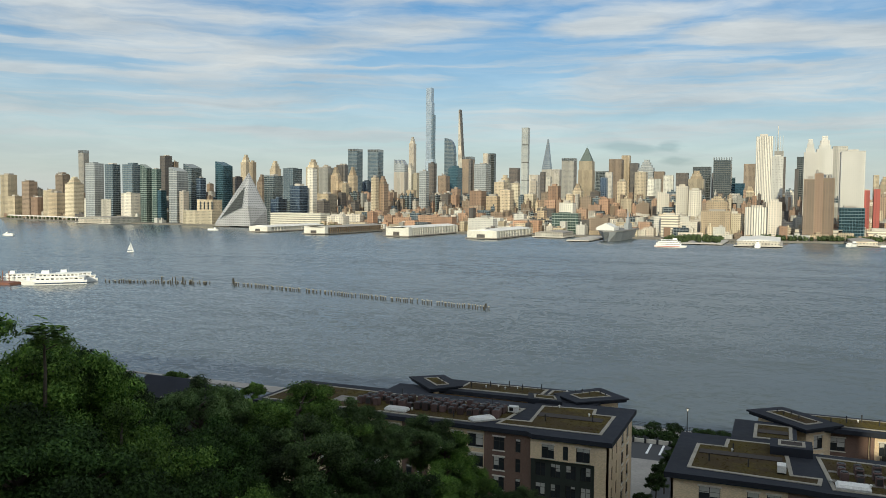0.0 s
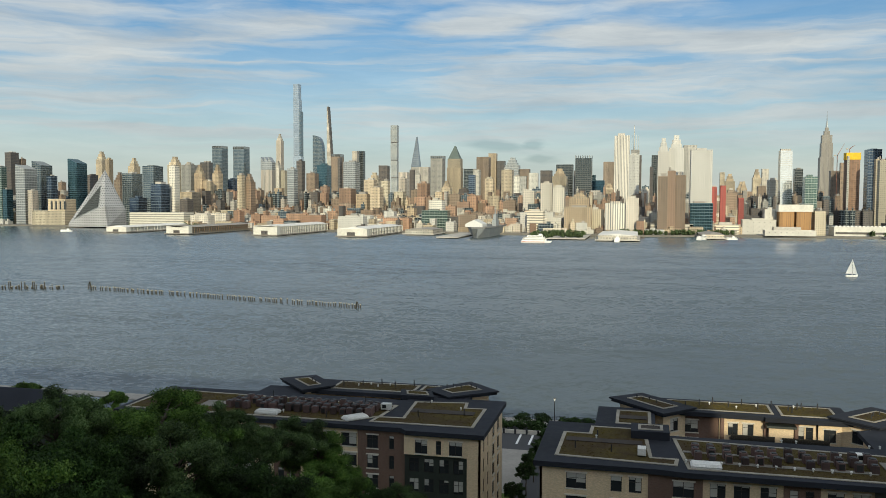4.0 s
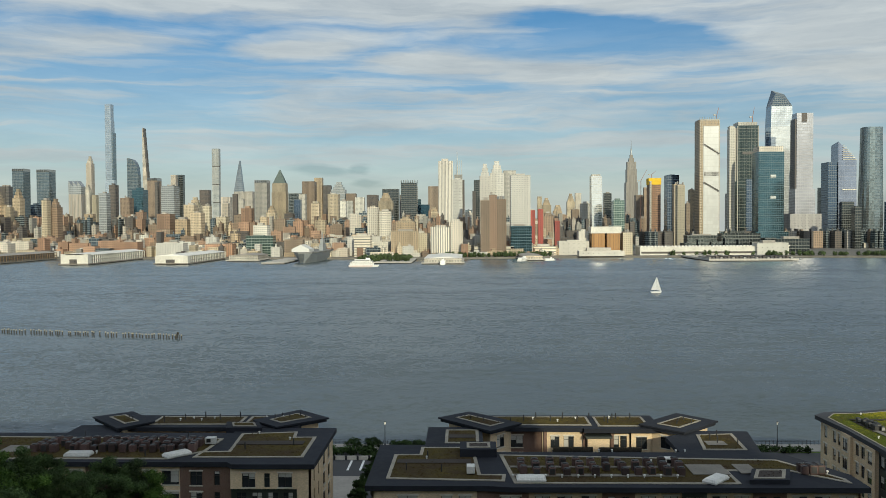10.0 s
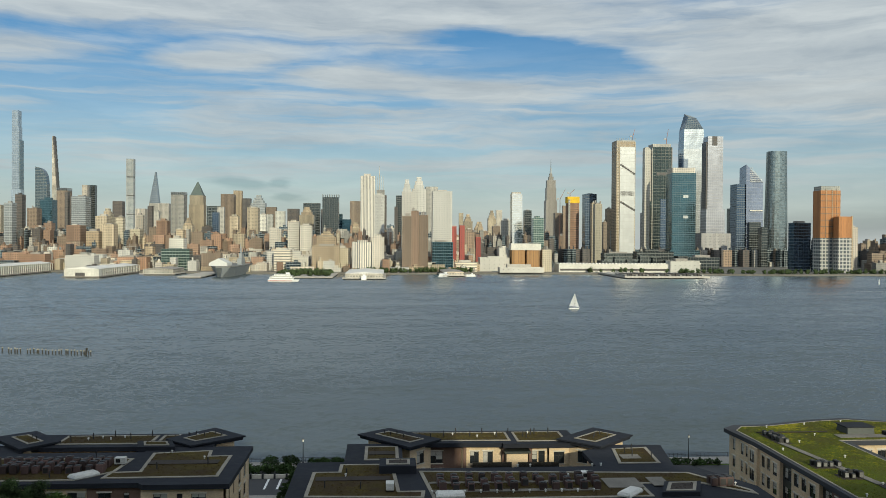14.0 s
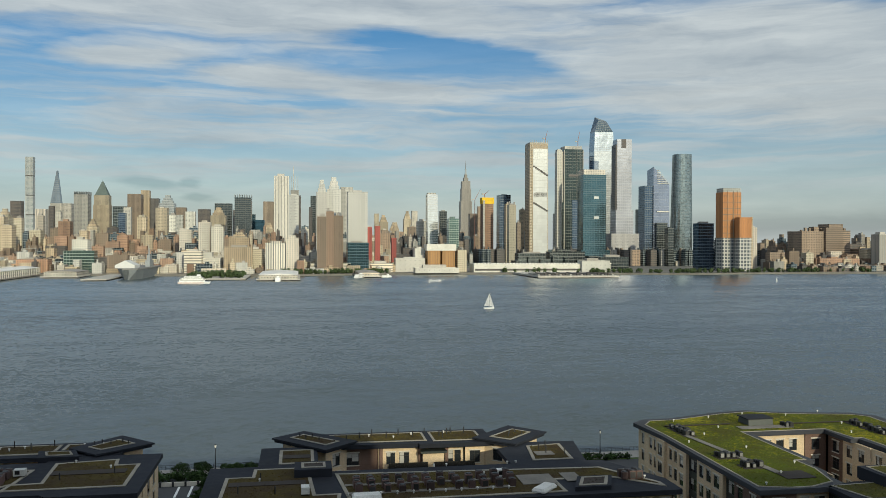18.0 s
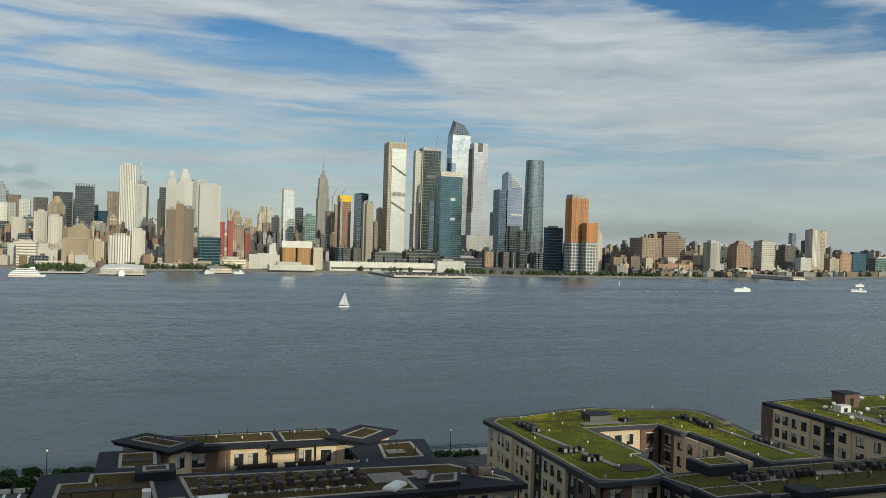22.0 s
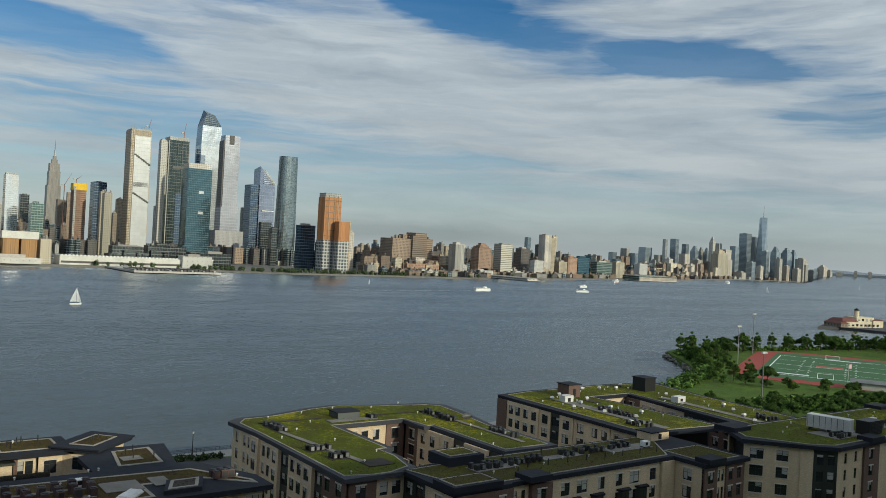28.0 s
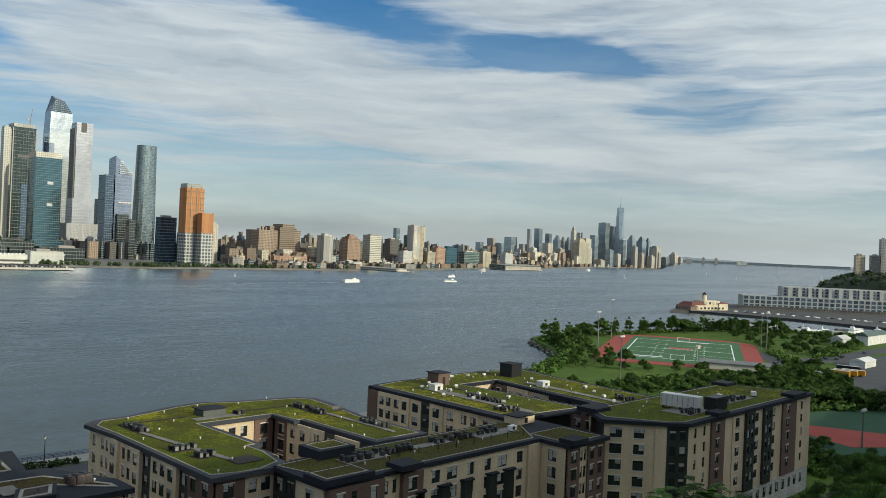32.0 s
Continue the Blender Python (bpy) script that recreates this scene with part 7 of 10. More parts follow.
# its long street wing
E = house("apartment_house", "long tan and brown brick wing with dark bay windows")
core(E, rect(74.4, 93.6, 134, 105), BASE, Z - 0.75)
core(E, rect(123.4, 87.2, 133.6, 93.6), BASE, Z - 0.75)
wall_run(E, (73.6, 105.4), (73.6, 99.6), BASE, Z - 0.7, bay_metal, [(0.6, 1.6), (3.2, 1.8)], 4, top=0.8)
wall_run(E, (73.4, 99.6), (73.4, 93.0), BASE, Z - 0.7, tan_brick, [(2.4, 1.9)], 4, top=0.8)
storey_run(E, (73.6, 92.8), (122.6, 92.8), [(9.2, brown_brick, 0.9, [(1.2, 1.4), (3.6, 1.0), (6.8, 1.2)]), (3.4, tan_brick, 0.0, [(0.6, 0.8), (2.1, 0.8)]), (3.8, brown_brick, 0.8, [(1.0, 1.8)]),
           (4.6, tan_brick, 0.1, [(2.2, 1.9)]), (3.6, tan_brick, 0.1, [(0.7, 2.4)]), (3.8, tan_brick, 0.1, [(1.4, 1.6)]), (3.6, tan_brick, 0.1, [(1.4, 1.6)]), (4.2, tan_brick, 0.1, [(0.8, 2.4)]), (3.6, tan_brick, 0.1, [(1.2, 1.6)]), (3.0, tan_brick, 0.6, [])], rows=4, top=0.9)
for u in (90.6, 96.4, 101.8, 108.2, 112.8):
    bm = bmesh.new()
    prism(bm, [(u, 92.8), (u + 0.4, 92.0), (u + 2.2, 92.0), (u + 2.6, 92.8)], BASE, Z - 4.4)
    bay = part("bay_window", bm, bay_metal, E)
    bm = bmesh.new()
    prism(bm, [(u - 0.3, 92.8), (u + 0.2, 91.7), (u + 2.4, 91.7), (u + 2.9, 92.8)], Z - 4.4, Z - 4.1)
    part("bay_roof", bm, roof_metal, bay)
    for r in range(4):
        put_window(bay, (u + 0.6, 92.02), 0.0, Z - 6.6 - 3.05 * r, 1.4, 1.8, 2, False)
storey_run(E, (122.8, 86.4), (134.4, 86.4), [(3.6, brown_brick, 0.3, [(0.9, 1.6)]), (2.6, tan_brick, 0.0, [(0.5, 0.7), (1.6, 0.7)]), (5.4, brown_brick, 0.3, [(0.7, 1.2), (3.2, 1.2)])], rows=5, top=0.9)
wall_run(E, (122.8, 92.8), (122.8, 86.4), BASE, Z - 0.7, tan_brick, [(2.2, 1.8)], 5, top=0.9)
wall_run(E, (134.6, 86.4), (134.6, 106.0), BASE, Z - 0.7, brown_brick, [(2.0, 1.6), (6.0, 1.6), (10, 1.6), (14, 1.6)], 5, top=0.9)
wall_run(E, (134.6, 105.8), (79.0, 105.8), BASE, Z - 0.7, tan_brick, (), 1)
roof_slab(E, [(72.9, 92.0), (84, 92.0), (84, 92.4), (122.4, 92.4), (122.4, 85.6), (135.4, 85.6), (135.4, 106.4), (78, 106.4), (72.9, 105.0)], Z)
bed(E, [(76.2, 98.0), (83.4, 98.0), (83.4, 94.2), (121.4, 94.2), (123.6, 97.0), (129.8, 104.8), (84.4, 104.8), (74.6, 104.2)], Z, sedum_olive, 0.3)
bed(E, rect(124.4, 87.4, 133.4, 95.4), Z, sedum_olive, 0.3)
slab(E, "raised_roof", [(72.6, 91.6), (81.8, 91.6), (81.8, 96.8), (72.6, 96.8)], Z - 0.2, 1.0, roof_metal)
bed(E, rect(73.8, 92.8, 80.6, 95.8), Z + 0.8, sedum_olive, 0.3)
slab(E, "raised_roof", rect(80.4, 103.2, 87.6, 108.8), Z - 0.2, 1.7, roof_metal)
bed(E, rect(81.8, 104.6, 86.4, 107.6), Z + 1.5, sedum_olive, 0.3)
for x in (86.6, 122.9):
    slab(E, "pier_cap", rect(x, 90.9 if x < 100 else 85.2, x + 4.6, 94.6 if x < 100 else 88.4), Z - 0.1, 0.9, roof_metal)
slab(E, "paver_patch", rect(82.6, 98.8, 91.4, 102.0), Z + 0.1, 0.08, paver)
slab(E, "paver_patch", rect(98.0, 99.6, 107.0, 101.6), Z + 0.1, 0.08, paver)
slab(E, "paver_walk", rect(113.0, 98.4, 124.0, 101.6), Z + 0.1, 0.08, paver)
ac_field(AC_G, 83.2, 99.6, 5, 2, 1.25, 1.4, Z + 0.18, 0.1, 21)
ac_field(AC_G, 90.4, 99.8, 7, 2, 1.25, 1.4, Z + 0.18, 0.1, 22)
ac_field(AC_G, 103.4, 100.2, 8, 2, 1.25, 1.4, Z + 0.18, 0.15, 23)
ac_field(AC_G, 114.6, 100.6, 5, 2, 1.25, 1.4, Z + 0.18, 0.1, 24)
copy_at(unit, 122.4, 98.9, Z + 0.18, 0)
scatter(PIPE, [(88 + i * 4.2, 95.4 + (i * 2.3) % 2.6) for i in range(9)] + [(92, 103.6), (101, 103.9), (111, 103.2)], Z + 0.12)
scatter(VENT, [(84.6 + i * 5.6, 97.2 + (i * 1.3) % 2) for i in range(7)], Z + 0.12)

# the house behind it, round a second court
D = house("apartment_house", "tan courtyard apartment house with yellow-green roof planting")
core(D, rect(133, 108, 154, 151), BASE, Z - 0.75)
core(D, rect(154, 142.5, 188, 152.5), BASE, Z - 0.75)
core(D, rect(167, 96, 181, 142.5), BASE, Z - 0.75)
storey_run(D, (132.4, 152.0), (132.4, 107.0), [(3.4, brown_brick, 0.2, []), (5.4, tan_brick, 0.0, [(0.7, 1.5), (3.0, 1.6)]), (5.8, tan_brick, 0.3, [(0.7, 1.6), (3.4, 1.6)]), (3.6, tan_brick, 0.0, [(0.8, 1.9)]), RECESS, (4.2, tan_brick, 0.2, [(1.0, 2.0)]), (4.6, tan_brick, 0.0, [(1.0, 2.0)]), (6, tan_brick, 0.2, [(0.9, 1.6), (3.6, 1.6)]), (9, tan_brick, 0.0, [(1, 1.8), (5, 1.8)])], rows=4, top=0.9)
wall_run(D, (155.0, 141.6), (172.4, 141.6), BASE, Z - 0.7, tan_brick, [(2, 1.6), (6, 1.6), (11, 1.6)], 3, top=0.9)
storey_run(D, (166.4, 141.6), (162.0, 98.0), [(5, brown_brick, 0.0, [(1.4, 1.8)]), (7, tan_brick, 0.2, [(0.8, 1.2), (3.2, 1.8)]), (6, tan_brick, 0.0, [(1.6, 2.2)]), (7, bay_metal, -0.2, [(0.8, 1.8), (4.0, 1.8)]), (7, brown_brick, 0.0, [(1, 1.6), (4, 1.6)]), (8, bay_metal, 0.0, [(1, 2), (5, 2)])], rows=3, top=0.9)
wall_run(D, (190, 152.6), (133, 152.6), BASE, Z - 0.7, tan_brick, (), 1)
wall_run(D, (182.4, 95.0), (189.6, 152.0), BASE, Z - 0.7, tan_brick, (), 1)
roof_slab(D, [(131.2, 106.8), (156.4, 104.0), (154.8, 141.0), (166.8, 141.0), (160.0, 97.0), (182.0, 94.0), (186, 132), (191.4, 152.6), (174, 154.9), (143, 154.2), (132.8, 152.6)], Z)
bed(D, [(134.4, 109.0), (153.6, 107.0), (152.8, 142.8), (169.4, 142.8), (163.8, 99.6), (179.6, 97.0), (183.6, 132), (187.8, 150.6), (173.6, 152.8), (143.6, 152.2), (135.8, 150.8)], Z, sedum_green, 0.35)
slab(D, "paver_walk", [(140.6, 141.8), (144.0, 141.8), (141.8, 108.4), (139.0, 108.4)], Z + 0.12, 0.08, paver)
slab(D, "paver_walk", [(170.0, 134.0), (172.4, 134.0), (168.6, 103.0), (166.8, 103.0)], Z + 0.12, 0.08, paver)
for nm, x0, y0, x1, y1, h, mt, lb in (("lift_house", 146.8, 142.6, 150.8, 146.4, 3.0, brown_brick, "brown brick lift house on the green roof"), ("lift_house", 174.2, 141.8, 178.4, 146.0, 3.4, fan_black, "black metal lift house on the green roof"),
                                      ("air_handler", 140.8, 137.8, 143.6, 139.8, 1.4, white_metal, "large white air handler on roof pavers"), ("air_handler", 168.6, 127.0, 171.6, 129.0, 1.3, white_metal, "large white air handler on roof pavers"),
                                      ("roof_stair_house", 127.6, 101.8, 132.9, 105.2, 1.5, tan_brick, "small tan brick stair house on the roof")):
    ob = thing(nm, lb, "roof structure", at=((x0 + x1) / 2, (y0 + y1) / 2, Z + 0.05))
    a, b = (x1 - x0) / 2, (y1 - y0) / 2
    bm = bmesh.new()
    box(bm, -a, -b, 0, a, b, h)
    part("body", bm, mt, ob)
    bm = bmesh.new()
    e_ = 0.25 if nm != "air_handler" else 0.03
    box(bm, -a - e_, -b - e_, h, a + e_, b + e_, h + 0.2)
    part("cap", bm, roof_metal if nm != "air_handler" else white_metal, ob)
    bm = bmesh.new()
    box(bm, -0.45, -b - 0.04, 0.2, 0.45, -b, min(h - 0.3, 2.1))
    part("door" if nm != "air_handler" else "louvre", bm, fan_black, ob)
ac_field(AC_G, 142.0, 118.0, 2, 8, 1.1, 1.4, Z + 0.15, 0.15, 31)
ac_field(AC_G, 136.4, 110.6, 3, 4, 1.2, 1.4, Z + 0.15, 0.1, 32)
ac_field(AC_G, 171.0, 104.0, 3, 4, 1.3, 1.5, Z + 0.15, 0.2, 33)
scatter(VENT, [(136 + (i * 7.3) % 16, 112 + i * 2.6) for i in range(14)] + [(152 + i * 4.2, 145 + (i * 2.7) % 6) for i in range(8)] + [(166 + (i * 4.1) % 14, 100 + i * 4.2) for i in range(10)], Z + 0.14)

scatter(DUCT, [(136.8 + (i * 5.7) % 14, 114.5 + i * 3.4) for i in range(10)] + [(153.5 + i * 5.1, 146.4 + (i * 3.1) % 4.4) for i in range(6)] + [(165.4 + (i * 3.7) % 13, 104 + i * 5.2) for i in range(7)], Z + 0.14)
for i in range(5):
    slab(D, "soil_strip", rect(137.4 + i * 2.6, 113.2 + i * 5.4, 139.6 + i * 2.6, 116.4 + i * 5.4), Z + 0.13, 0.05, sedum_dark)

# the taller house on the street corner
ZH = 27.0
H5 = house("apartment_house", "five-storey tan brick corner house with dark metal bays")
core(H5, [(136.6, 87.0), (145.8, 76.6), (206.6, 76.4), (199, 93.4), (142, 93.4)], 5, ZH - 0.75)


def tall_run(p0, p1, segs, rows=6):
    storey_run(H5, p0, p1, [(m, mat, out, w) for m, mat, out, w in segs], z0=9.5, z1=ZH - 0.7, rows=rows, top=0.8, h=1.9)
    a, b = Vector(p0), Vector(p1)
    wall_run(H5, a, b, 3.1, 9.5, white_block, [(1.4 + 3.4 * i, 1.6) for i in range(int(((b - a).length - 2.5) / 3.4))], 1, top=1.0, h=2.4, out=0.06)


tall_run((135.6, 87.2), (143.2, 78.2), [(5.0, tan_brick, 0.0, [(1.2, 2.3)]), (5.4, tan_brick, 0.0, [(1.1, 2.0)]), (2.4, tan_brick, 0.25, [])])
tall_run((143.2, 78.2), (146.4, 75.6), [(4.4, bay_metal, 0.35, [(0.5, 1.2), (2.6, 1.2)])])
tall_run((146.4, 75.6), (207.2, 75.6), [(7.6, tan_brick, 0.0, [(2.2, 0.9), (5.2, 0.9)]), (4.6, brown_brick, 0.4, [(1.4, 1.5)]), (3.4, tan_brick, 0.0, []), (4.4, tan_brick, 0.15, [(1.0, 1.9)]), (3.4, bay_metal, 0.7, [(0.4, 1.1), (1.9, 1.1)]), (4.0, tan_brick, 0.15, [(0.9, 1.9)]), (3.4, bay_metal, 0.7, [(0.4, 1.1), (1.9, 1.1)]), (5.4, tan_brick, 0.0, [(1.4, 1.4)]), (6.4, brown_brick, 0.4, [(1.6, 1.6)]), (7.2, tan_brick, 0.2, [(2.4, 1.2)])])
tall_run((207.2, 75.6), (199.8, 94.2), [(10, tan_brick, 0.0, [(2, 1.8), (6, 1.8)]), (10, brown_brick, 0.0, [(2, 1.8), (6, 1.8)])])
wall_run(H5, (199.8, 94.2), (141.0, 94.2), 4, ZH - 0.7, tan_brick, (), 1)
roof_slab(H5, [(134.8, 87.2), (142.8, 77.4), (146.0, 74.8), (208.2, 74.8), (200.6, 95.0), (140.6, 95.0)], ZH)
bed(H5, [(138.4, 88.0), (143.6, 79.4), (147.0, 77.0), (205.0, 77.0), (198.8, 93.2), (141.8, 93.2)], ZH, sedum_green, 0.3)
for ring in (rect(138.4, 91.0, 143.6, 95.6), rect(156.8, 74.4, 161.4, 77.4), rect(194.6, 74.4, 202.0, 77.6), rect(196.0, 91.6, 201.2, 95.4)):
    slab(H5, "pier_cap", ring, ZH - 0.1, 0.9, roof_metal)
slab(H5, "paver_patch", rect(152.0, 78.4, 164.0, 84.6), ZH + 0.12, 0.08, paver)
slab(H5, "paver_patch", rect(170.0, 80.0, 186.0, 84.4), ZH + 0.12, 0.08, paver)
gen = thing("rooftop_unit", "long cream rooftop air unit on steel legs", "air handler", at=(157.4, 83.0, ZH + 0.2))
gen.rotation_euler.z = radians(-80)
bm = bmesh.new()
box(bm, -4.0, -1.2, 0.5, 4.0, 1.2, 3.0)
bmesh.ops.bevel(bm, geom=bm.edges[:], offset=0.06, segments=1, affect="EDGES")
part("casing", bm, white_metal, gen)
for i in range(7):
    bm = bmesh.new()
    box(bm, -3.8 + i * 1.1, -1.23, 0.7, -3.7 + i * 1.1, -1.2, 2.9)
    part("panel_joint", bm, casing_grey, gen)
for sx in (-3.5, 0, 3.5):
    bm = bmesh.new()
    box(bm, sx - 0.1, -1.0, 0, sx + 0.1, 1.0, 0.5)
    part("leg", bm, rail_metal, gen)
blk = thing("rooftop_unit", "black louvred rooftop plant enclosure", "air handler", at=(164.2, 78.8, ZH + 0.2))
bm = bmesh.new()
box(bm, -2.6, -1.3, 0, 2.6, 1.3, 2.6)
part("enclosure", bm, fan_black, blk)
for i in range(9):
    bm = bmesh.new()
    box(bm, -2.5, -1.36, 0.2 + i * 0.26, 2.5, -1.3, 0.3 + i * 0.26)
    part("louvre", bm, rail_metal, blk)
ac_field(AC_G, 153.4, 79.0, 4, 2, 1.2, 1.4, ZH + 0.2, 0.1, 41)
ac_field(AC_G, 171.6, 80.8, 8, 2, 1.5, 1.6, ZH + 0.2, 0.2, 42)
copy_at(unit, 176.4, 84.0, ZH + 0.2, 0)
copy_at(unit, 187.6, 81.0, ZH + 0.2, 30)
scatter(VENT, [(147 + i * 5.3, 86.5 + (i * 2.3) % 5) for i in range(9)], ZH + 0.14)
for i in range(5):
    bm = bmesh.new()
    z = ZH - 4.0 - 3.05 * i
    box(bm, 134.9, 88.4, z, 137.4, 92.2, z + 0.2)
    for j in range(14):
        box(bm, 134.92, 88.42 + j * 0.28, z + 0.2, 134.95, 88.45 + j * 0.28, z + 1.2)
    box(bm, 134.9, 88.4, z + 1.18, 134.98, 92.2, z + 1.24)
    part("balcony", bm, rail_metal, H5)

# ---- the near bank: hillside, street, quay, park ----
soil = plain("hillside_soil", (0.055, 0.05, 0.03), 0.95, grain=1.2, stain=0.1, amount=0.4, bump=0.5)
asphalt = plain("asphalt", (0.055, 0.055, 0.058), 0.9, grain=2.5, stain=0.08, amount=0.25)
sidewalk = plain("pavement_concrete", (0.30, 0.28, 0.25), 0.9, grain=2.0, stain=0.2, amount=0.2)
lawn = sedum("park_lawn", (0.075, 0.10, 0.024), (0.075, 0.135, 0.022), (0.14, 0.19, 0.032), 0.7)
LAND = [(-900, 150), (-300, 122), (-170, 168), (-120, 198), (-60, 205), (200, 205), (270, 216), (317, 241), (360, 261), (386, 286), (421, 328), (443, 335), (520, 324), (565, 313), (640, 292), (664, 258), (700, 212), (770, 140), (900, 60), (1200, 0), (1200, -300), (-900, -300)]
bm = bmesh.new()
xs = sorted({-900, -600, -400, -250, -160, -110, -80, -60, -45, -30, -20, -12, -6, 0, 6, 12, 20, 30, 45, 60, 80, 110, 150, 200, 260, 330, 420, 520, 700, 900, 1200})
ys = [-300, -120, -60, -30, -12, -4, 2, 8, 14, 20, 28, 36, 44, 52, 60, 68, 76, 86, 98]


def slope(x, y):
    """Height of the hillside: the bluff, the drop under the eye and the flat by the river."""
    far = math.hypot(x, max(y, 0.0)) * min(max(1 + y / 26, 0), 1)
    s = min(max((64 - far + 4 * math.sin(x * 0.05)) / 58, 0), 1)
    return 3.4 + (47.1 + 3 * math.sin(x * 0.013 + 1)) * s * s * (3 - 2 * s) + 0.8 * math.sin(x * 0.11) * math.sin(y * 0.13) * s * (1 - s) * 4


vg = [[bm.verts.new((x, y, slope(x, y))) for x in xs] for y in ys]
for j in range(len(ys) - 1):
    for i in range(len(xs) - 1):
        bm.faces.new((vg[j][i], vg[j][i + 1], vg[j + 1][i + 1], vg[j + 1][i]))
tagged(part("hillside", bm, soil), "dark wooded bluff falling from the overlook to the river flat", "hillside", kind="structure")
bm = bmesh.new()
top = [bm.verts.new((x, y, 3.6)) for x, y in LAND[:-2] + [(1200, -12), (84, -12), (84, 90), (-900, 90)]]
bot = [bm.verts.new((x, y, -3)) for x, y in LAND[:-2] + [(1200, -12), (84, -12), (84, 90), (-900, 90)]]
for i in range(len(top)):
    j = (i + 1) % len(top)
    bm.faces.new((top[i], top[j], bot[j], bot[i]))
for t in tessellate_polygon([[Vector((v.co.x, v.co.y, 0)) for v in top]]):
    bm.faces.new([top[i] for i in t])
bmesh.ops.recalc_face_normals(bm, faces=bm.faces[:])
tagged(part("river_flat", bm, lawn), "grassy flat along the near bank behind a stone quay", "ground", kind="structure")
# streets
for nm, ring, mat, z, lab in (("road", [(-21.5, 88), (-14.5, 88), (-14.5, 196), (-21.5, 196)], asphalt, 3.62, "narrow asphalt side street between the apartment houses"),
                              ("pavement", [(-14.5, 88), (-12.9, 88), (-12.9, 196), (-14.5, 196)], sidewalk, 3.75, "concrete sidewalk beside the street"),
                              ("pavement", [(-29, 150.5), (-21.5, 150.5), (-21.5, 178), (-29, 178)], sidewalk, 3.71, "pale paved forecourt beside the street"),
                              ("pavement", [(-12.9, 128), (-5.5, 128), (-5.5, 178), (-12.9, 178)], sidewalk, 3.71, "pale paved forecourt beside the street"),
                              ("promenade", [(-130, 198), (200, 198), (200, 204.6), (-200, 204.6)], sidewalk, 3.72, "pale concrete river promenade"),
                              ("road", [(52.6, 106), (62.0, 106), (62.0, 178), (52.6, 178)], asphalt, 3.63, "narrow asphalt driveway between two apartment houses"),
                              ("parking_lot", [(-60, 178), (112, 178), (112, 197), (-60, 197)], asphalt, 3.62, "asphalt parking bays by the promenade"),
                              ("road", [(150, 56), (212, 60), (222, 50), (262, 20), (270, 26), (228, 68), (214, 71), (150, 68)], asphalt, 3.62, "curving asphalt street past the corner house"),
                              ("road", [(440, 180), (492, 166), (620, 166), (620, 178), (500, 180), (476, 194), (498, 208), (492, 213), (462, 195)], asphalt, 3.61, "asphalt street with a loop beside the sports field"),
                              ("parking_lot", [(352, 102), (378, 117), (415, 137), (495, 168), (560, 160), (620, 140), (600, 90), (430, 80)], asphalt, 3.63, "large asphalt bus yard"),
                              ("sports_court", [(318, 118), (244, 92), (234, 74), (270, 64), (300, 68), (348, 98)], plain("court_green", (0.018, 0.066, 0.026), 1.0, grain=1.0, amount=0.2), 3.66, "green painted tennis courts")):
    bm = bmesh.new()
    prism(bm, ring, z - 0.3, z)
    tagged(part(nm, bm, mat), lab, "ground", kind="structure")
red_rubber = plain("red_track_rubber", (0.30, 0.05, 0.034), 1.0, grain=1.5, stain=0.1, amount=0.15)
bm = bmesh.new()
prism(bm, [(289, 106), (273, 100), (266, 84), (280, 74), (298, 82)], 3.5, 3.7)
tagged(part("court_apron", bm, red_rubber), "red painted strip across the tennis courts", "ground", kind="structure")
fence = thing("court_fence", "dark wire fence with steel posts round the tennis courts", "fence", at=(0, 0, 0))
fence_steel = plain("fence_steel", (0.03, 0.035, 0.035), 0.6, metal=0.3, grain=4.0)
FENCE = [(317, 117), (245, 91.5), (235, 74.5), (270, 65), (299, 69)]
for (xa, ya), (xb, yb) in zip(FENCE, FENCE[1:]):
    n = max(2, round(math.hypot(xb - xa, yb - ya) / 5))
    for i in range(n):
        bm = bmesh.new()
        x, y = xa + (xb - xa) * i / n, ya + (yb - ya) * i / n
        tube(bm, (x, y, 3.6), (x, y, 6.7), 0.06, 0.06, 6)
        part("post", bm, fence_steel, fence)
    for z in (3.75, 4.7, 5.7, 6.65):
        bm = bmesh.new()
        tube(bm, (xa, ya, z), (xb, yb, z), 0.03, 0.03, 5)
        part("rail", bm, fence_steel, fence)

# the sports field: long axis runs away from the eye
FC, FA = Vector((457, 243)), Vector((0.896, 0.444)).normalized()
FS = Vector((-FA.y, FA.x))


def field(u, v, z=0.0):
    p = FC + FA * u + FS * v
    return (p.x, p.y, z)


def oval(hu, hv, z0, z1, bm, n=10, cut=14):
    ring = []
    for cx, cy, a0 in ((hu - cut, hv - cut, 0), (-hu + cut, hv - cut, 90), (-hu + cut, -hv + cut, 180), (hu - cut, -hv + cut, 270)):
        for i in range(n + 1):
            a = radians(a0 + 90 * i / n)
            ring.append(field(cx + cut * math.cos(a), cy + cut * math.sin(a))[:2])
    prism(bm, ring, z0, z1)


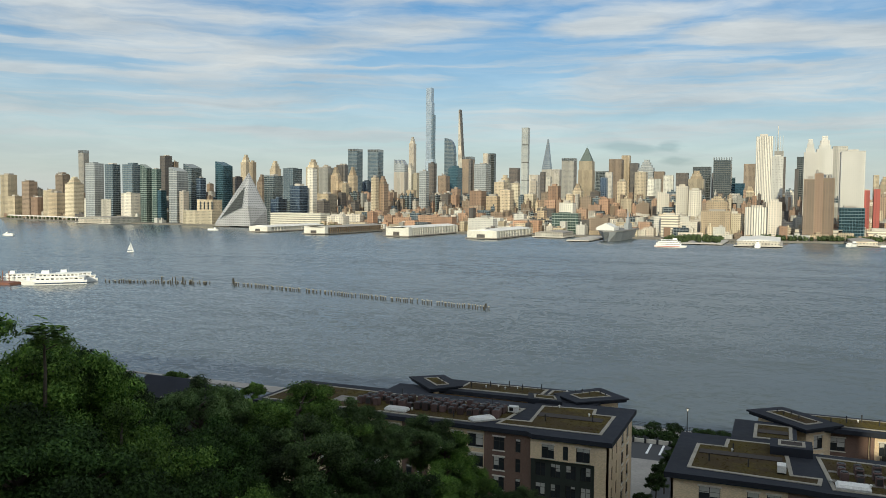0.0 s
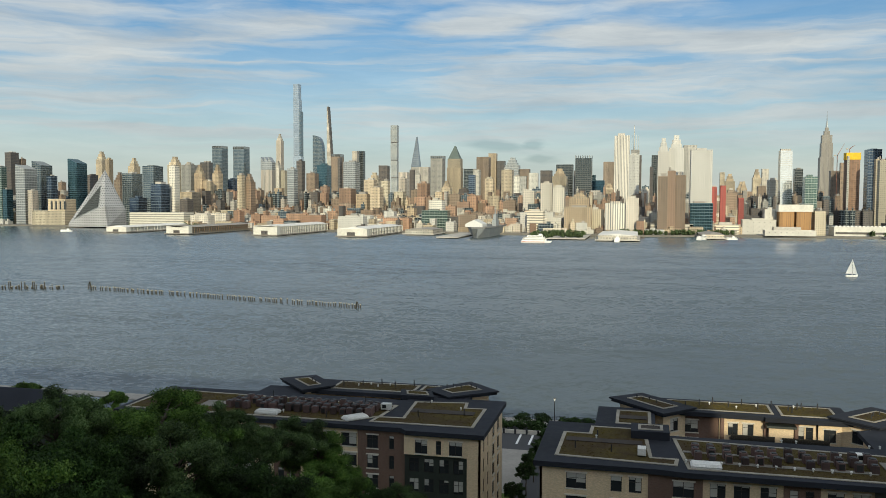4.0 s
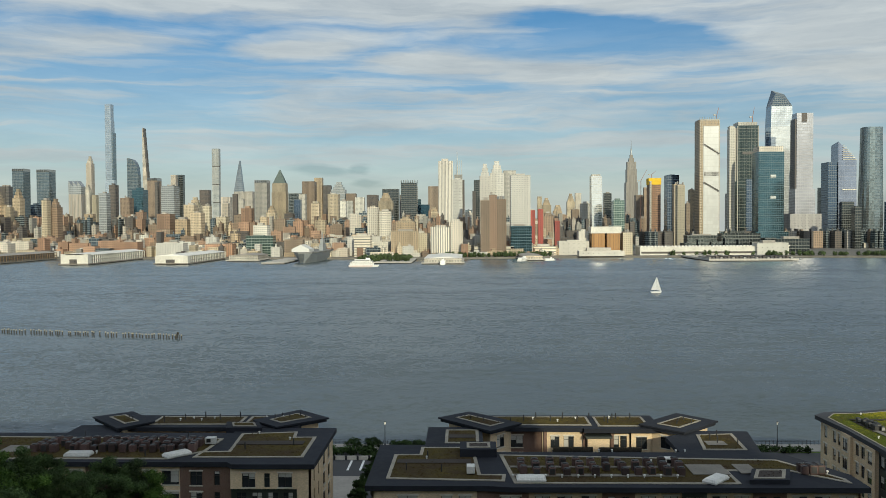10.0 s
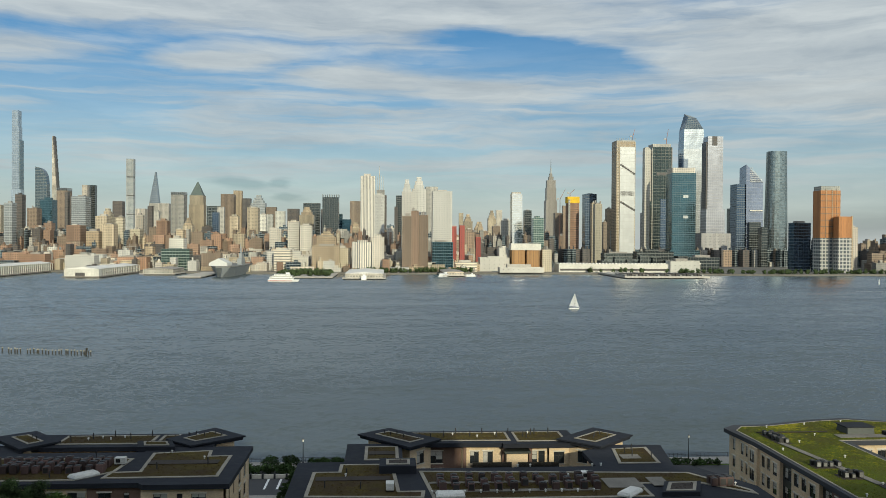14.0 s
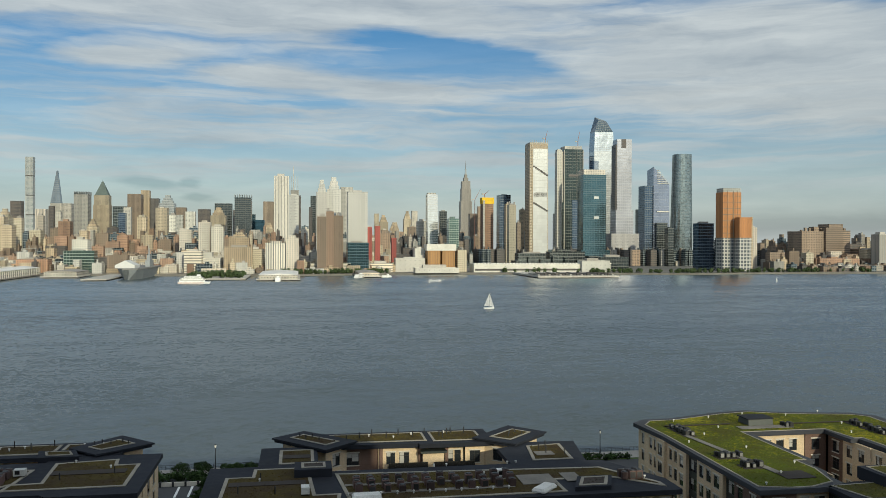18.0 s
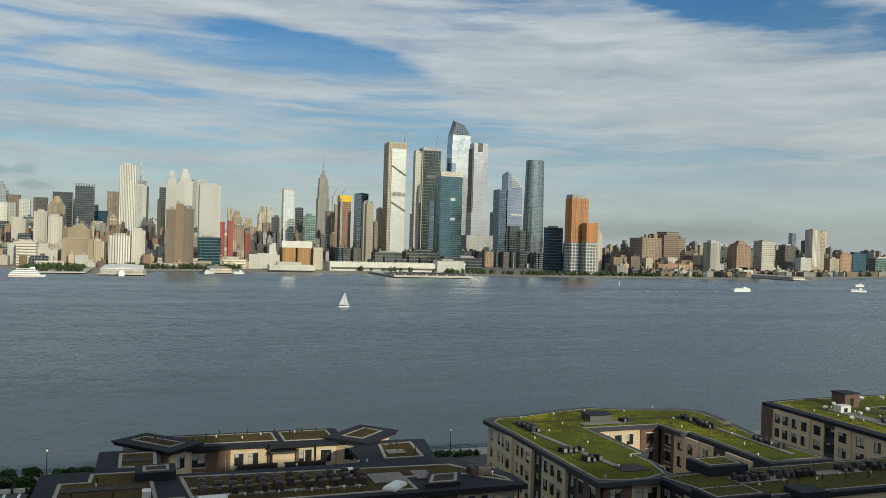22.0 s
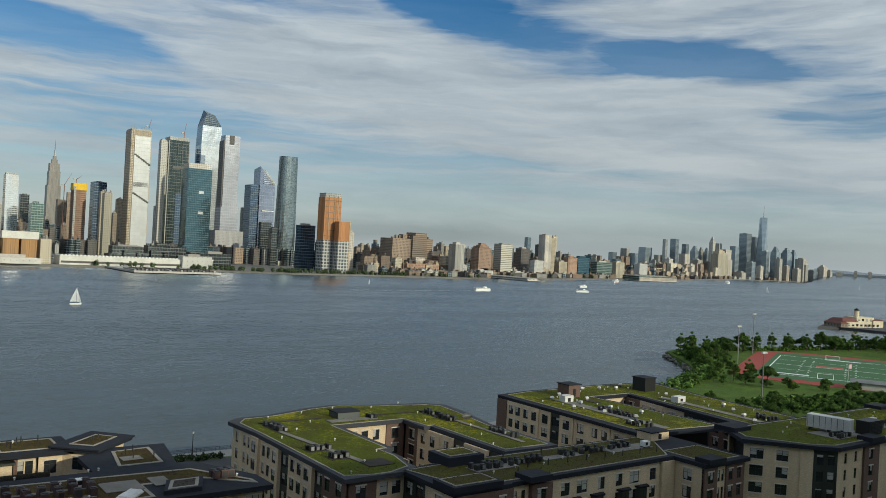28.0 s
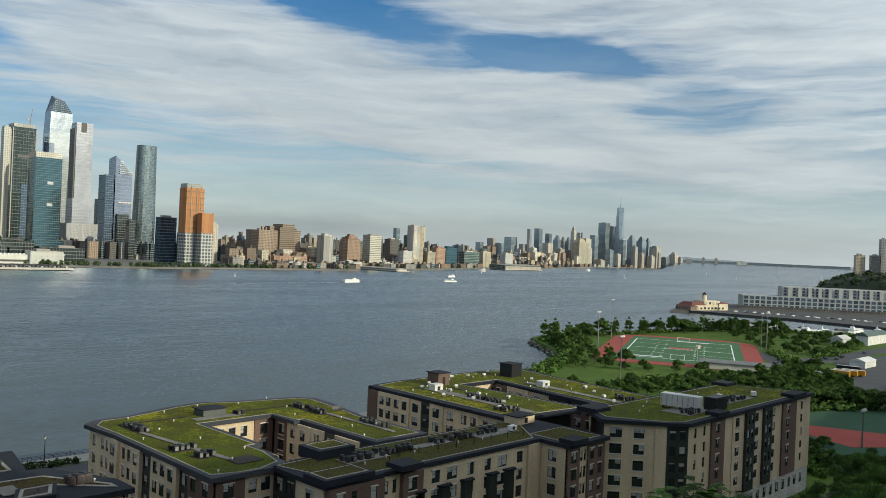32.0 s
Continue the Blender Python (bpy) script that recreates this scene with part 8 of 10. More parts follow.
sports = thing("sports_field", "bright green sports field with white lines inside a red running track", "sports field")
bm = bmesh.new()
oval(80, 45, 3.4, 3.7, bm, cut=26)
part("running_track", bm, red_rubber, sports, "brick-red running track")
turf = plain("artificial_turf", (0.045, 0.125, 0.040), 0.9, grain=3, stain=0.04, amount=0.18)
bm = bmesh.new()
prism(bm, [field(*q)[:2] for q in ((-67, -35), (69, -35), (69, 33), (-67, 33))], 3.5, 3.76)
part("turf", bm, turf, sports)
line_white = plain("line_paint", (0.75, 0.76, 0.74), 0.8, amount=0.08)
for u0, v0, u1, v1 in [(-52, -30, 52, -29.3), (-52, 29.3, 52, 30), (-52, -29.3, -51.3, 29.3), (51.3, -29.3, 52, 29.3), (-0.4, -29.3, 0.4, 29.3)] + [(-25, -29, -24.75, 29), (25, -29, 25.25, 29)] + [(-47, 8, -43.5, 26), (48, -16, 51, 4)]:
    bm = bmesh.new()
    prism(bm, [field(*q)[:2] for q in ((u0, v0), (u1, v0), (u1, v1), (u0, v1))], 3.76, 3.775)
    part("field_line", bm, line_white, sports)
for v in (-14, -9, 9, 14):
    for i in range(9):
        bm = bmesh.new()
        prism(bm, [field(*q)[:2] for q in ((-40 + i * 9, v), (-38.5 + i * 9, v), (-38.5 + i * 9, v + 0.9), (-40 + i * 9, v + 0.9))], 3.76, 3.775)
        part("hash_mark", bm, line_white, sports)
bm = bmesh.new()
prism(bm, [field(*q)[:2] for q in ((2, -7), (9, -7), (9, 7), (2, 7))], 3.76, 3.78)
part("centre_mark", bm, plain("red_field_paint", (0.42, 0.10, 0.07), 0.8), sports, "red painted bars across the middle")
for side in (-1, 1):
    goal = thing("goal", "white soccer goal frame with a net", "goal", "goals on the field", at=field(side * 52, 0, 3.77))
    goal.rotation_euler.z = math.atan2(FA.y, FA.x)
    for nm, p, q in (("post", (0, -3.7, 0), (0, -3.7, 2.4)), ("post", (0, 3.7, 0), (0, 3.7, 2.4)), ("crossbar", (0, -3.7, 2.4), (0, 3.7, 2.4)), ("stay", (0, -3.7, 2.4), (side * 2.0, -3.7, 0)), ("stay", (0, 3.7, 2.4), (side * 2.0, 3.7, 0)), ("ground_bar", (side * 2, -3.7, 0.1), (side * 2, 3.7, 0.1))):
        bm = bmesh.new()
        tube(bm, p, q, 0.12, 0.12, 6)
        part(nm, bm, line_white, goal)


def floodlight(x, y, h, z=3.6):
    ob = thing("floodlight_mast", "tall pale steel floodlight mast by the field", "light mast", "floodlight masts", at=(x, y, z))
    bm = bmesh.new()
    tube(bm, (0, 0, 0), (0, 0, h), 0.32, 0.18, 8)
    part("pole", bm, casing_grey, ob)
    bm = bmesh.new()
    box(bm, -1.6, -0.15, h - 0.1, 1.6, 0.15, h + 0.1)
    part("crossarm", bm, casing_grey, ob)
    for u in (-1.3, -0.45, 0.45, 1.3):
        bm = bmesh.new()
        box(bm, u - 0.35, -0.5, h + 0.1, u + 0.35, 0.2, h + 0.8, taper=0.1)
        part("lamp_head", bm, white_metal, ob)
    return ob


for x, y, h in ((376, 248, 24), (475, 303, 25), (298, 185, 21), (482, 205, 24), (502, 210, 24)):
    floodlight(x, y, h)
# scoreboard, flag, field house
flag = thing("flagpole", "white flagpole with a small striped flag", "flagpole", at=(388, 197, 3.6))
bm = bmesh.new()
tube(bm, (0, 0, 0), (0, 0, 12), 0.12, 0.07, 6)
part("pole", bm, white_metal, flag)
bm = bmesh.new()
box(bm, 0.1, -0.03, 9.6, 2.8, 0.03, 11.6)
part("flag", bm, plain("flag_cloth", (0.55, 0.35, 0.36), 0.9), flag)
shed = thing("field_house", "long low pale field house beside the track", "building", at=(402, 184, 3.6))
shed.rotation_euler.z = math.atan2(FS.y, FS.x)
bm = bmesh.new()
box(bm, -16, -4, 0, 16, 4, 3.4)
part("body", bm, stone_trim, shed)
bm = bmesh.new()
v = box(bm, -17, -5, 3.4, 17, 5, 4.6, top=(-17, -0.3, 17, 0.3))
part("roof", bm, casing_grey, shed)
# rocks of the sea wall
rr = random.Random(5)
bm = bmesh.new()
for (xa, ya), (xb, yb) in zip(LAND[4:14], LAND[5:15]):
    ln = math.hypot(xb - xa, yb - ya)
    for i in range(int(ln * 1.2)):
        f = rr.random()
        x, y = xa + (xb - xa) * f + rr.uniform(-1, 3), ya + (yb - ya) * f + rr.uniform(-1, 3)
        s = rr.uniform(0.5, 1.6)
        bmesh.ops.create_icosphere(bm, subdivisions=1, radius=s, matrix=Matrix.Translation((x, y, rr.uniform(0, 2.6))) @ Matrix.Diagonal((1, rr.uniform(0.6, 1), rr.uniform(0.5, 0.8), 1)))
tagged(part("sea_wall_rocks", bm, shore_stone), "heaped grey boulders along the park's shore", "rocks", kind="stuff")
# low white wall by the parking bays, and the painted lines
bm = bmesh.new()
box(bm, -60, 190.7, 3.6, 60, 191.1, 4.5)
tagged(part("parking_wall", bm, stone_trim), "low pale wall between parking bays and promenade", "wall", kind="structure")
for i in range(12):
    bm = bmesh.new()
    box(bm, -33 + i * 2.7, 190.3, 3.6, -32.55 + i * 2.7, 190.68, 4.75)
    tagged(part("wall_post", bm, pipe_black), "black post set against the low pale wall", "post", kind="structure")
for x in (-26.2, -23.4):
    bm = bmesh.new()
    box(bm, x, 182.5, 3.62, x + 0.5, 190.2, 3.635)
    tagged(part("crosswalk_line", bm, line_white), "white painted crosswalk line on asphalt", "road marking", kind="structure")
# quay railing
bm = bmesh.new()
for i in range(230):
    x = -70 + i * 1.0
    box(bm, x - 0.03, 204.2, 3.7, x + 0.03, 204.26, 4.8)
for z in (4.1, 4.45, 4.8):
    box(bm, -70, 204.2, z - 0.03, 160, 204.26, z + 0.03)
tagged(part("quay_railing", bm, rail_metal), "dark metal railing along the promenade", "railing", kind="structure")


def street_lamp(x, y, z=3.7, h=5.2):
    ob = thing("street_lamp", "black promenade lamp post with a glass head", "street lamp", "promenade lamps", at=(x, y, z))
    bm = bmesh.new()
    tube(bm, (0, 0, 0), (0, 0, h), 0.12, 0.07, 8)
    part("post", bm, rail_metal, ob)
    bm = bmesh.new()
    tube(bm, (0, 0, 0), (0, 0, 0.6), 0.24, 0.13, 8)
    part("base", bm, rail_metal, ob)
    bm = bmesh.new()
    tube(bm, (0, 0, h), (0, 0, h + 0.6), 0.16, 0.26, 8)
    part("lamp_glass", bm, white_metal, ob)
    bm = bmesh.new()
    tube(bm, (0, 0, h + 0.6), (0, 0, h + 0.8), 0.3, 0.05, 8)
    part("cap", bm, rail_metal, ob)


for x in (-58, -19.5, 20, 76.5, 100):
    street_lamp(x, 203.2)


def car(name, x, y, rot, col, z=3.64, long=4.5):
    ob = thing(name, f"parked {col[0]} car on asphalt", "car", "parked cars", at=(x, y, z))
    ob.rotation_euler.z = radians(rot)
    k = long / 4.5
    bm = bmesh.new()
    prof = [(-2.2, 0.35), (2.2, 0.35), (2.25, 0.75), (1.3, 0.92), (0.7, 1.42), (-1.2, 1.45), (-1.9, 0.98), (-2.25, 0.9)]
    a = [bm.verts.new((u * k, -0.85, z_)) for u, z_ in prof]
    b = [bm.verts.new((u * k, 0.85, z_)) for u, z_ in prof]
    for i in range(8):
        j = (i + 1) % 8
        bm.faces.new((a[i], a[j], b[j], b[i]))
    bm.faces.new(a[::-1])
    bm.faces.new(b)
    bmesh.ops.recalc_face_normals(bm, faces=bm.faces[:])
    part("body", bm, col[1], ob)
    bm = bmesh.new()
    box(bm, -1.15 * k, -0.87, 0.98, 0.8 * k, 0.87, 1.36, top=(-1.0 * k, -0.8, 0.55 * k, 0.8))
    part("glasshouse", bm, window_pane, ob)
    for sx in (-1.4, 1.4) if z > 3 else ():
        for sy in (-0.8, 0.8):
            bm = bmesh.new()
            tube(bm, (sx * k, sy - 0.1, 0.33), (sx * k, sy + 0.1, 0.33), 0.33, 0.33, 10)
            part("wheel", bm, pipe_black, ob)
    return ob


paints = [("white", plain("white_car_paint", (0.7, 0.7, 0.68), 0.25, amount=0.05)), ("black", plain("black_car_paint", (0.02, 0.02, 0.022), 0.2, amount=0.05)), ("silver", plain("silver_car_paint", (0.35, 0.36, 0.37), 0.3, 0.5, amount=0.05)), ("dark blue", plain("blue_car_paint", (0.03, 0.05, 0.10), 0.25, amount=0.05))]
for i, (x, y) in enumerate([(448, 182), (470, 178), (482, 172), (500, 174), (520, 172), (560, 172), (505, 170), (222, 62), (232, 55)]):
    car("parked_car", x, y, 25 if x < 440 else 5, paints[(i * 2 + 1) % 4])


def bus(x, y, rot, mat, label, long=11.0):
    ob = thing("bus", label, "bus", "buses in the yard", at=(x, y, 3.64))
    ob.rotation_euler.z = radians(rot)
    a = long / 2
    bm = bmesh.new()
    box(bm, -a, -1.2, 0.5, a, 1.2, 3.0)
    bmesh.ops.bevel(bm, geom=bm.edges[:], offset=0.18, segments=2, affect="EDGES")
    part("body", bm, mat, ob)
    bm = bmesh.new()
    box(bm, -a + 0.3, -1.0, 3.0, a - 0.3, 1.0, 3.12)
    part("roof", bm, white_metal, ob)
    for i in range(8):
        bm = bmesh.new()
        u = -a + 0.8 + i * (long - 1.6) / 8
        box(bm, u, -1.23, 1.7, u + (long - 1.6) / 8 - 0.2, -1.2, 2.5)
        part("window", bm, window_pane, ob)
    for sx in (-a + 2, a - 2.4):
        for sy in (-1.1, 1.1):
            bm = bmesh.new()
            tube(bm, (sx, sy - 0.15, 0.5), (sx, sy + 0.15, 0.5), 0.5, 0.5, 10)
            part("wheel", bm, pipe_black, ob)


yellow = plain("school_bus_yellow", (0.55, 0.27, 0.02), 0.4, amount=0.08)
for x, y, m, l in ((430, 144, yellow, "yellow school bus parked in the yard"), (435, 142, yellow, "yellow school bus parked in the yard"), (440, 140, yellow, "yellow school bus parked in the yard"), (454, 147, paints[1][1], "dark coach with a white roof in the yard"), (416, 146, paints[0][1], "white minibus parked by the trees")):
    bus(x, y, 96, m, l)
floodlight(268, 82, 11)
for x, y, w, h, st, lab in ((486, 150, 18, 5, white_metal, "long white trailer office in the yard"), (640, 192, 44, 9, copper, "long shed with a green roof"), (600, 200, 16, 7, white_metal, "small white workshop by the harbour")):
    ob = thing("yard_building", lab, "building", at=(x, y, 3.6))
    bm = bmesh.new()
    box(bm, -w / 2, -4, 0, w / 2, 4, h * 0.7)
    part("body", bm, white_metal, ob)
    bm = bmesh.new()
    box(bm, -w / 2 - 0.5, -4.5, h * 0.7, w / 2 + 0.5, 4.5, h, top=(-w / 2 - 0.5, -0.5, w / 2 + 0.5, 0.5))
    part("roof", bm, st, ob)

# unseen row houses added behind the overlook: their long shadow lies over the bank
for i in range(17):
    x = -150 + i * 27
    zt = float(np.interp(x, (10, 34, 46, 78, 100, 160, 185), (86, 84, 74, 71, 66, 65.5, 64))) + ((i * 5) % 3 - 1) * 0.5
    ob = thing("row_house", "unseen row house added behind the overlook to cast shade", "house", "houses on the bluff", at=(x, -34, 0))
    bm = bmesh.new()
    box(bm, -13.4, 0, 46, 13.4, 14, zt - 1.0)
    part("body", bm, [F["brick"]], ob)
    bm = bmesh.new()
    box(bm, -13.7, -0.4, zt - 1.0, 13.7, 14.4, zt)
    part("cornice", bm, roof_grey, ob)

# ---- beyond the park: pier restaurant, long white house, wooded headland ----
bm = bmesh.new()
prism(bm, [(812, 446), (836, 436), (850, 330), (836, 238), (1150, 60), (1400, 300), (1100, 480), (900, 480)], -2, 2.6)
tagged(part("stone_pier", bm, plain("pier_asphalt", (0.065, 0.063, 0.062), 0.9, grain=0.5, stain=0.05, amount=0.3)), "broad stone pier beyond the small harbour", "pier", kind="structure")
rest = thing("pier_restaurant", "cream pier restaurant with dark red roofs and a round tower", "restaurant", at=(866, 436, 2.6))
rest.rotation_euler.z = radians(-16)
cream = plain("cream_stucco", (0.62, 0.54, 0.38), 0.8, grain=1.0, amount=0.15)
for nm, b, mt in (("hall", (-26, -9, 0, 4, 9, 6), cream), ("upper_hall", (-6, -8, 0, 18, 8, 10.5), cream), ("veranda", (-30, -11, 0, -20, 11, 4.0), F["brown"]), ("end_wing", (16, -9, 0, 30, 9, 7.5), cream)):
    bm = bmesh.new()
    box(bm, *b)
    part(nm, bm, [mt], rest)
for b in ((-27, -10, 6, -5, 10, 9), (-31, -12, 4, -19, 12, 6), (15, -10, 7.5, 31, 10, 9)):
    bm = bmesh.new()
    box(bm, *b, taper=3.5)
    part("roof", bm, plain("dark_red_roof", (0.16, 0.06, 0.045), 0.8, amount=0.2), rest)
bm = bmesh.new()
tube(bm, (2, 0, 0), (2, 0, 17), 3.2, 2.6, 14)
part("round_tower", bm, cream, rest)
bm = bmesh.new()
tube(bm, (2, 0, 17), (2, 0, 19.5), 3.0, 0.4, 14)
part("tower_cap", bm, roof_metal, rest)
for i in range(9):
    bm = bmesh.new()
    box(bm, -24 + i * 5.6, -9.3 if i < 5 else -9.3, 1.2, -21.4 + i * 5.6, -9.0, 3.6)
    part("window", bm, window_pane, rest)
for i in range(4):
    bm = bmesh.new()
    box(bm, -4 + i * 5.4, -8.3, 6.6, -1.6 + i * 5.4, -8.0, 9.0)
    part("window", bm, window_pane, rest)
frame_white = plain("white_concrete_frame", (0.38, 0.385, 0.37), 0.8, grain=0.6, stain=0.06, amount=0.15)
blue_pane = plain("blue_window_glass", (0.07, 0.10, 0.13), 0.12, grain=0.3, amount=0.3, vary=0.35)
con = thing("pier_apartments", "long white-framed apartment house with blue windows on the pier", "apartment building", at=(962, 433, 2.6))
con.rotation_euler.z = math.atan2(303 - 433, 1055 - 962)
for nm, b in (("lower_block", (0, 0, 0, 44, 30, 16)), ("main_block", (44, 0.4, 0, 220, 30, 16.5)), ("upper_block", (46, 8, 16.5, 220, 30, 28))):
    bm = bmesh.new()
    box(bm, *b)
    part(nm, bm, frame_white, con)
pane_mesh = {}
for nm, w, h in (("wide", 4.6, 3.6), ("small", 2.6, 2.2)):
    bm = bmesh.new()
    box(bm, 0, -0.3, 0, w, 0.1, h)
    pane_mesh[nm] = bpy.data.meshes.new("window")
    bm.to_mesh(pane_mesh[nm])
    bm.free()
    pane_mesh[nm].materials.append(blue_pane)
for i in range(32):
    for r_ in range(3):
        q = new("window", pane_mesh["wide"])
        q.parent = con
        q.location = (1.0 + i * 6.5, 0.1 if i < 7 else 0.5, 2.0 + r_ * 4.8)
for i in range(32):
    for r_ in range(3):
        q = new("window", pane_mesh["small"])
        q.parent = con
        q.location = (48 + i * 5.2, 8.1, 17.6 + r_ * 3.6)
for i in range(15):
    bm = bmesh.new()
    box(bm, 52 + i * 11.4, 5.0, 16.5, 56 + i * 11.4, 8.0, 27.0)
    part("balcony_bay", bm, frame_white, con)
bm = bmesh.new()
box(bm, -6, -6, 0, 220, -0.5, 3.6)
part("arcade", bm, [F["dark"]], con)
for i in range(26):
    f = i / 25
    car("parked_car", 880 + f * 22 + 3.0 * math.sin(i * 1.7) + (i % 2) * 7, 404 - f * 150, 150 + (i * 13) % 14, paints[(0, 2, 1, 0, 3, 0, 2)[i % 7]], z=2.6)
for x, y, w, l in ((748, 322, 34, "white floating dock with moored boats"), (746, 280, 12, "small white ferry boat at its mooring"), (760, 252, 18, "pale harbour barge by the dock")):
    ob = thing("harbour_boat", l, "boat", "boats in the small harbour", at=(x, y, 0))
    ob.rotation_euler.z = radians(-52)
    bm = bmesh.new()
    box(bm, -w / 2, -2.4, -0.4, w / 2, 2.4, 1.4, top=(-w / 2 - 0.8, -2.7, w / 2 + 0.8, 2.7))
    part("hull", bm, white_metal, ob)
    bm = bmesh.new()
    box(bm, -w * 0.3, -1.8, 1.4, w * 0.25, 1.8, 3.6, taper=0.3)
    part("cabin", bm, casing_grey, ob)
    for u in (-0.35, 0.0, 0.35):
        bm = bmesh.new()
        box(bm, w * u - 1.2, -1.9, 2.2, w * u + 1.2, -1.55, 3.0)
        part("cabin_window", bm, window_pane, ob)
hill = plain("wooded_headland", (0.04, 0.055, 0.03), 0.95, grain=0.12, stain=0.02, amount=0.4)
bm = bmesh.new()
HX, HY = 2265, 628
vs = {}
for j in range(13):
    for i in range(17):
        u, v = i / 16 * 2 - 1, j / 12 * 2 - 1
        hgt = 47 * max(0, 1 - u * u) ** 0.5 * max(0, 1 - v * v) ** 0.5 + 3 * math.sin(i * 2.1 + j)
        vs[i, j] = bm.verts.new((HX + u * 150, HY + v * 150, max(hgt, 0.4)))
for j in range(12):
    for i in range(16):
        bm.faces.new((vs[i, j], vs[i + 1, j], vs[i + 1, j + 1], vs[i, j + 1]))
tagged(part("headland", bm, hill), "dark wooded headland across the harbour", "hill", kind="structure")
bm = bmesh.new()
for i in range(500):
    u, v = rr.uniform(-0.95, 0.95), rr.uniform(-0.95, 0.95)
    hgt = 47 * max(0, 1 - u * u) ** 0.5 * max(0, 1 - v * v) ** 0.5
    clump(bm, HX + u * 150, HY + v * 150, hgt + 2, rr.uniform(4, 7), rr, 12)
tagged(part("headland_trees", bm, leaf_far), "dense dark green trees over the headland", "trees", kind="stuff")
for x, y, w, h, st in ((2193, 692, 21, 85, "tan"), (2203, 660, 19, 86, "smoke"), (2214, 645, 14, 127, "grey")):
    tower(x, y, w, 24, h, st, "flat", "", -60)
# the far end of the bay
bm = bmesh.new()
ring = []
for i in range(30):
    az = radians(61.5 + i * 0.36)
    ring.append((4800 * math.sin(az), 4800 * math.cos(az)))
ring += [(4860 * math.sin(radians(72.2)), 4860 * math.cos(radians(72.2))), (4860 * math.sin(radians(61.5)), 4860 * math.cos(radians(61.5)))]
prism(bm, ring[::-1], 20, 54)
# the shore's bluish grey has the haze mixed into its colour
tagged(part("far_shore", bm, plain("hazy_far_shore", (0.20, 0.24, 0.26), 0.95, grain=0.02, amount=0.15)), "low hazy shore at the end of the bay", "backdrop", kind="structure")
for az, w, h, st in ((63.2, 14, 70, "grey"), (64.0, 16, 69, "grey"), (65.6, 50, 58, "chalk"), (62.3, 30, 60, "grey")):
    tower(4740 * math.sin(radians(az)), 4740 * math.cos(radians(az)), w, 20, h, st, "flat", "", -60)

# ---- trees ----
def leaves(name, dark, light):
    k = Mat(name)
    isl = k.n.new("ShaderNodeNewGeometry").outputs["Random Per Island"]
    info = k.n.new("ShaderNodeObjectInfo").outputs["Random"]
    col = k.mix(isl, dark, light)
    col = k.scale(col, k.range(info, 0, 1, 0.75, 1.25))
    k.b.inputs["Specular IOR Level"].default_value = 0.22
    # broad noise paints light and dark clumps in place of crown shading
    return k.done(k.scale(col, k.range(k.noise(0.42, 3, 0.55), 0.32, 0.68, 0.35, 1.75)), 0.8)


# the bluff's darkest leaves have the shade of the lower rows in their colour
leaf_shaded = leaves("shade_darkened_leaves", (0.009, 0.025, 0.006), (0.042, 0.080, 0.017))
leaf_fresh = leaves("fresh_green_leaves", (0.028, 0.066, 0.012), (0.105, 0.172, 0.031))
leaf_wood = leaves("wood_green_leaves", (0.020, 0.056, 0.009), (0.12, 0.20, 0.036))
leaf_dim = leaves("dark_street_leaves", (0.016, 0.034, 0.010), (0.045, 0.075, 0.020))
leaf_mid = leaves("mid_green_fronds", (0.028, 0.062, 0.012), (0.092, 0.150, 0.030))
leaf_grey = leaves("grey_green_leaves", (0.026, 0.050, 0.017), (0.080, 0.120, 0.040))
bark = plain("bark", (0.075, 0.06, 0.045), 0.95, grain=5, stain=0.8, amount=0.4, bump=0.6)


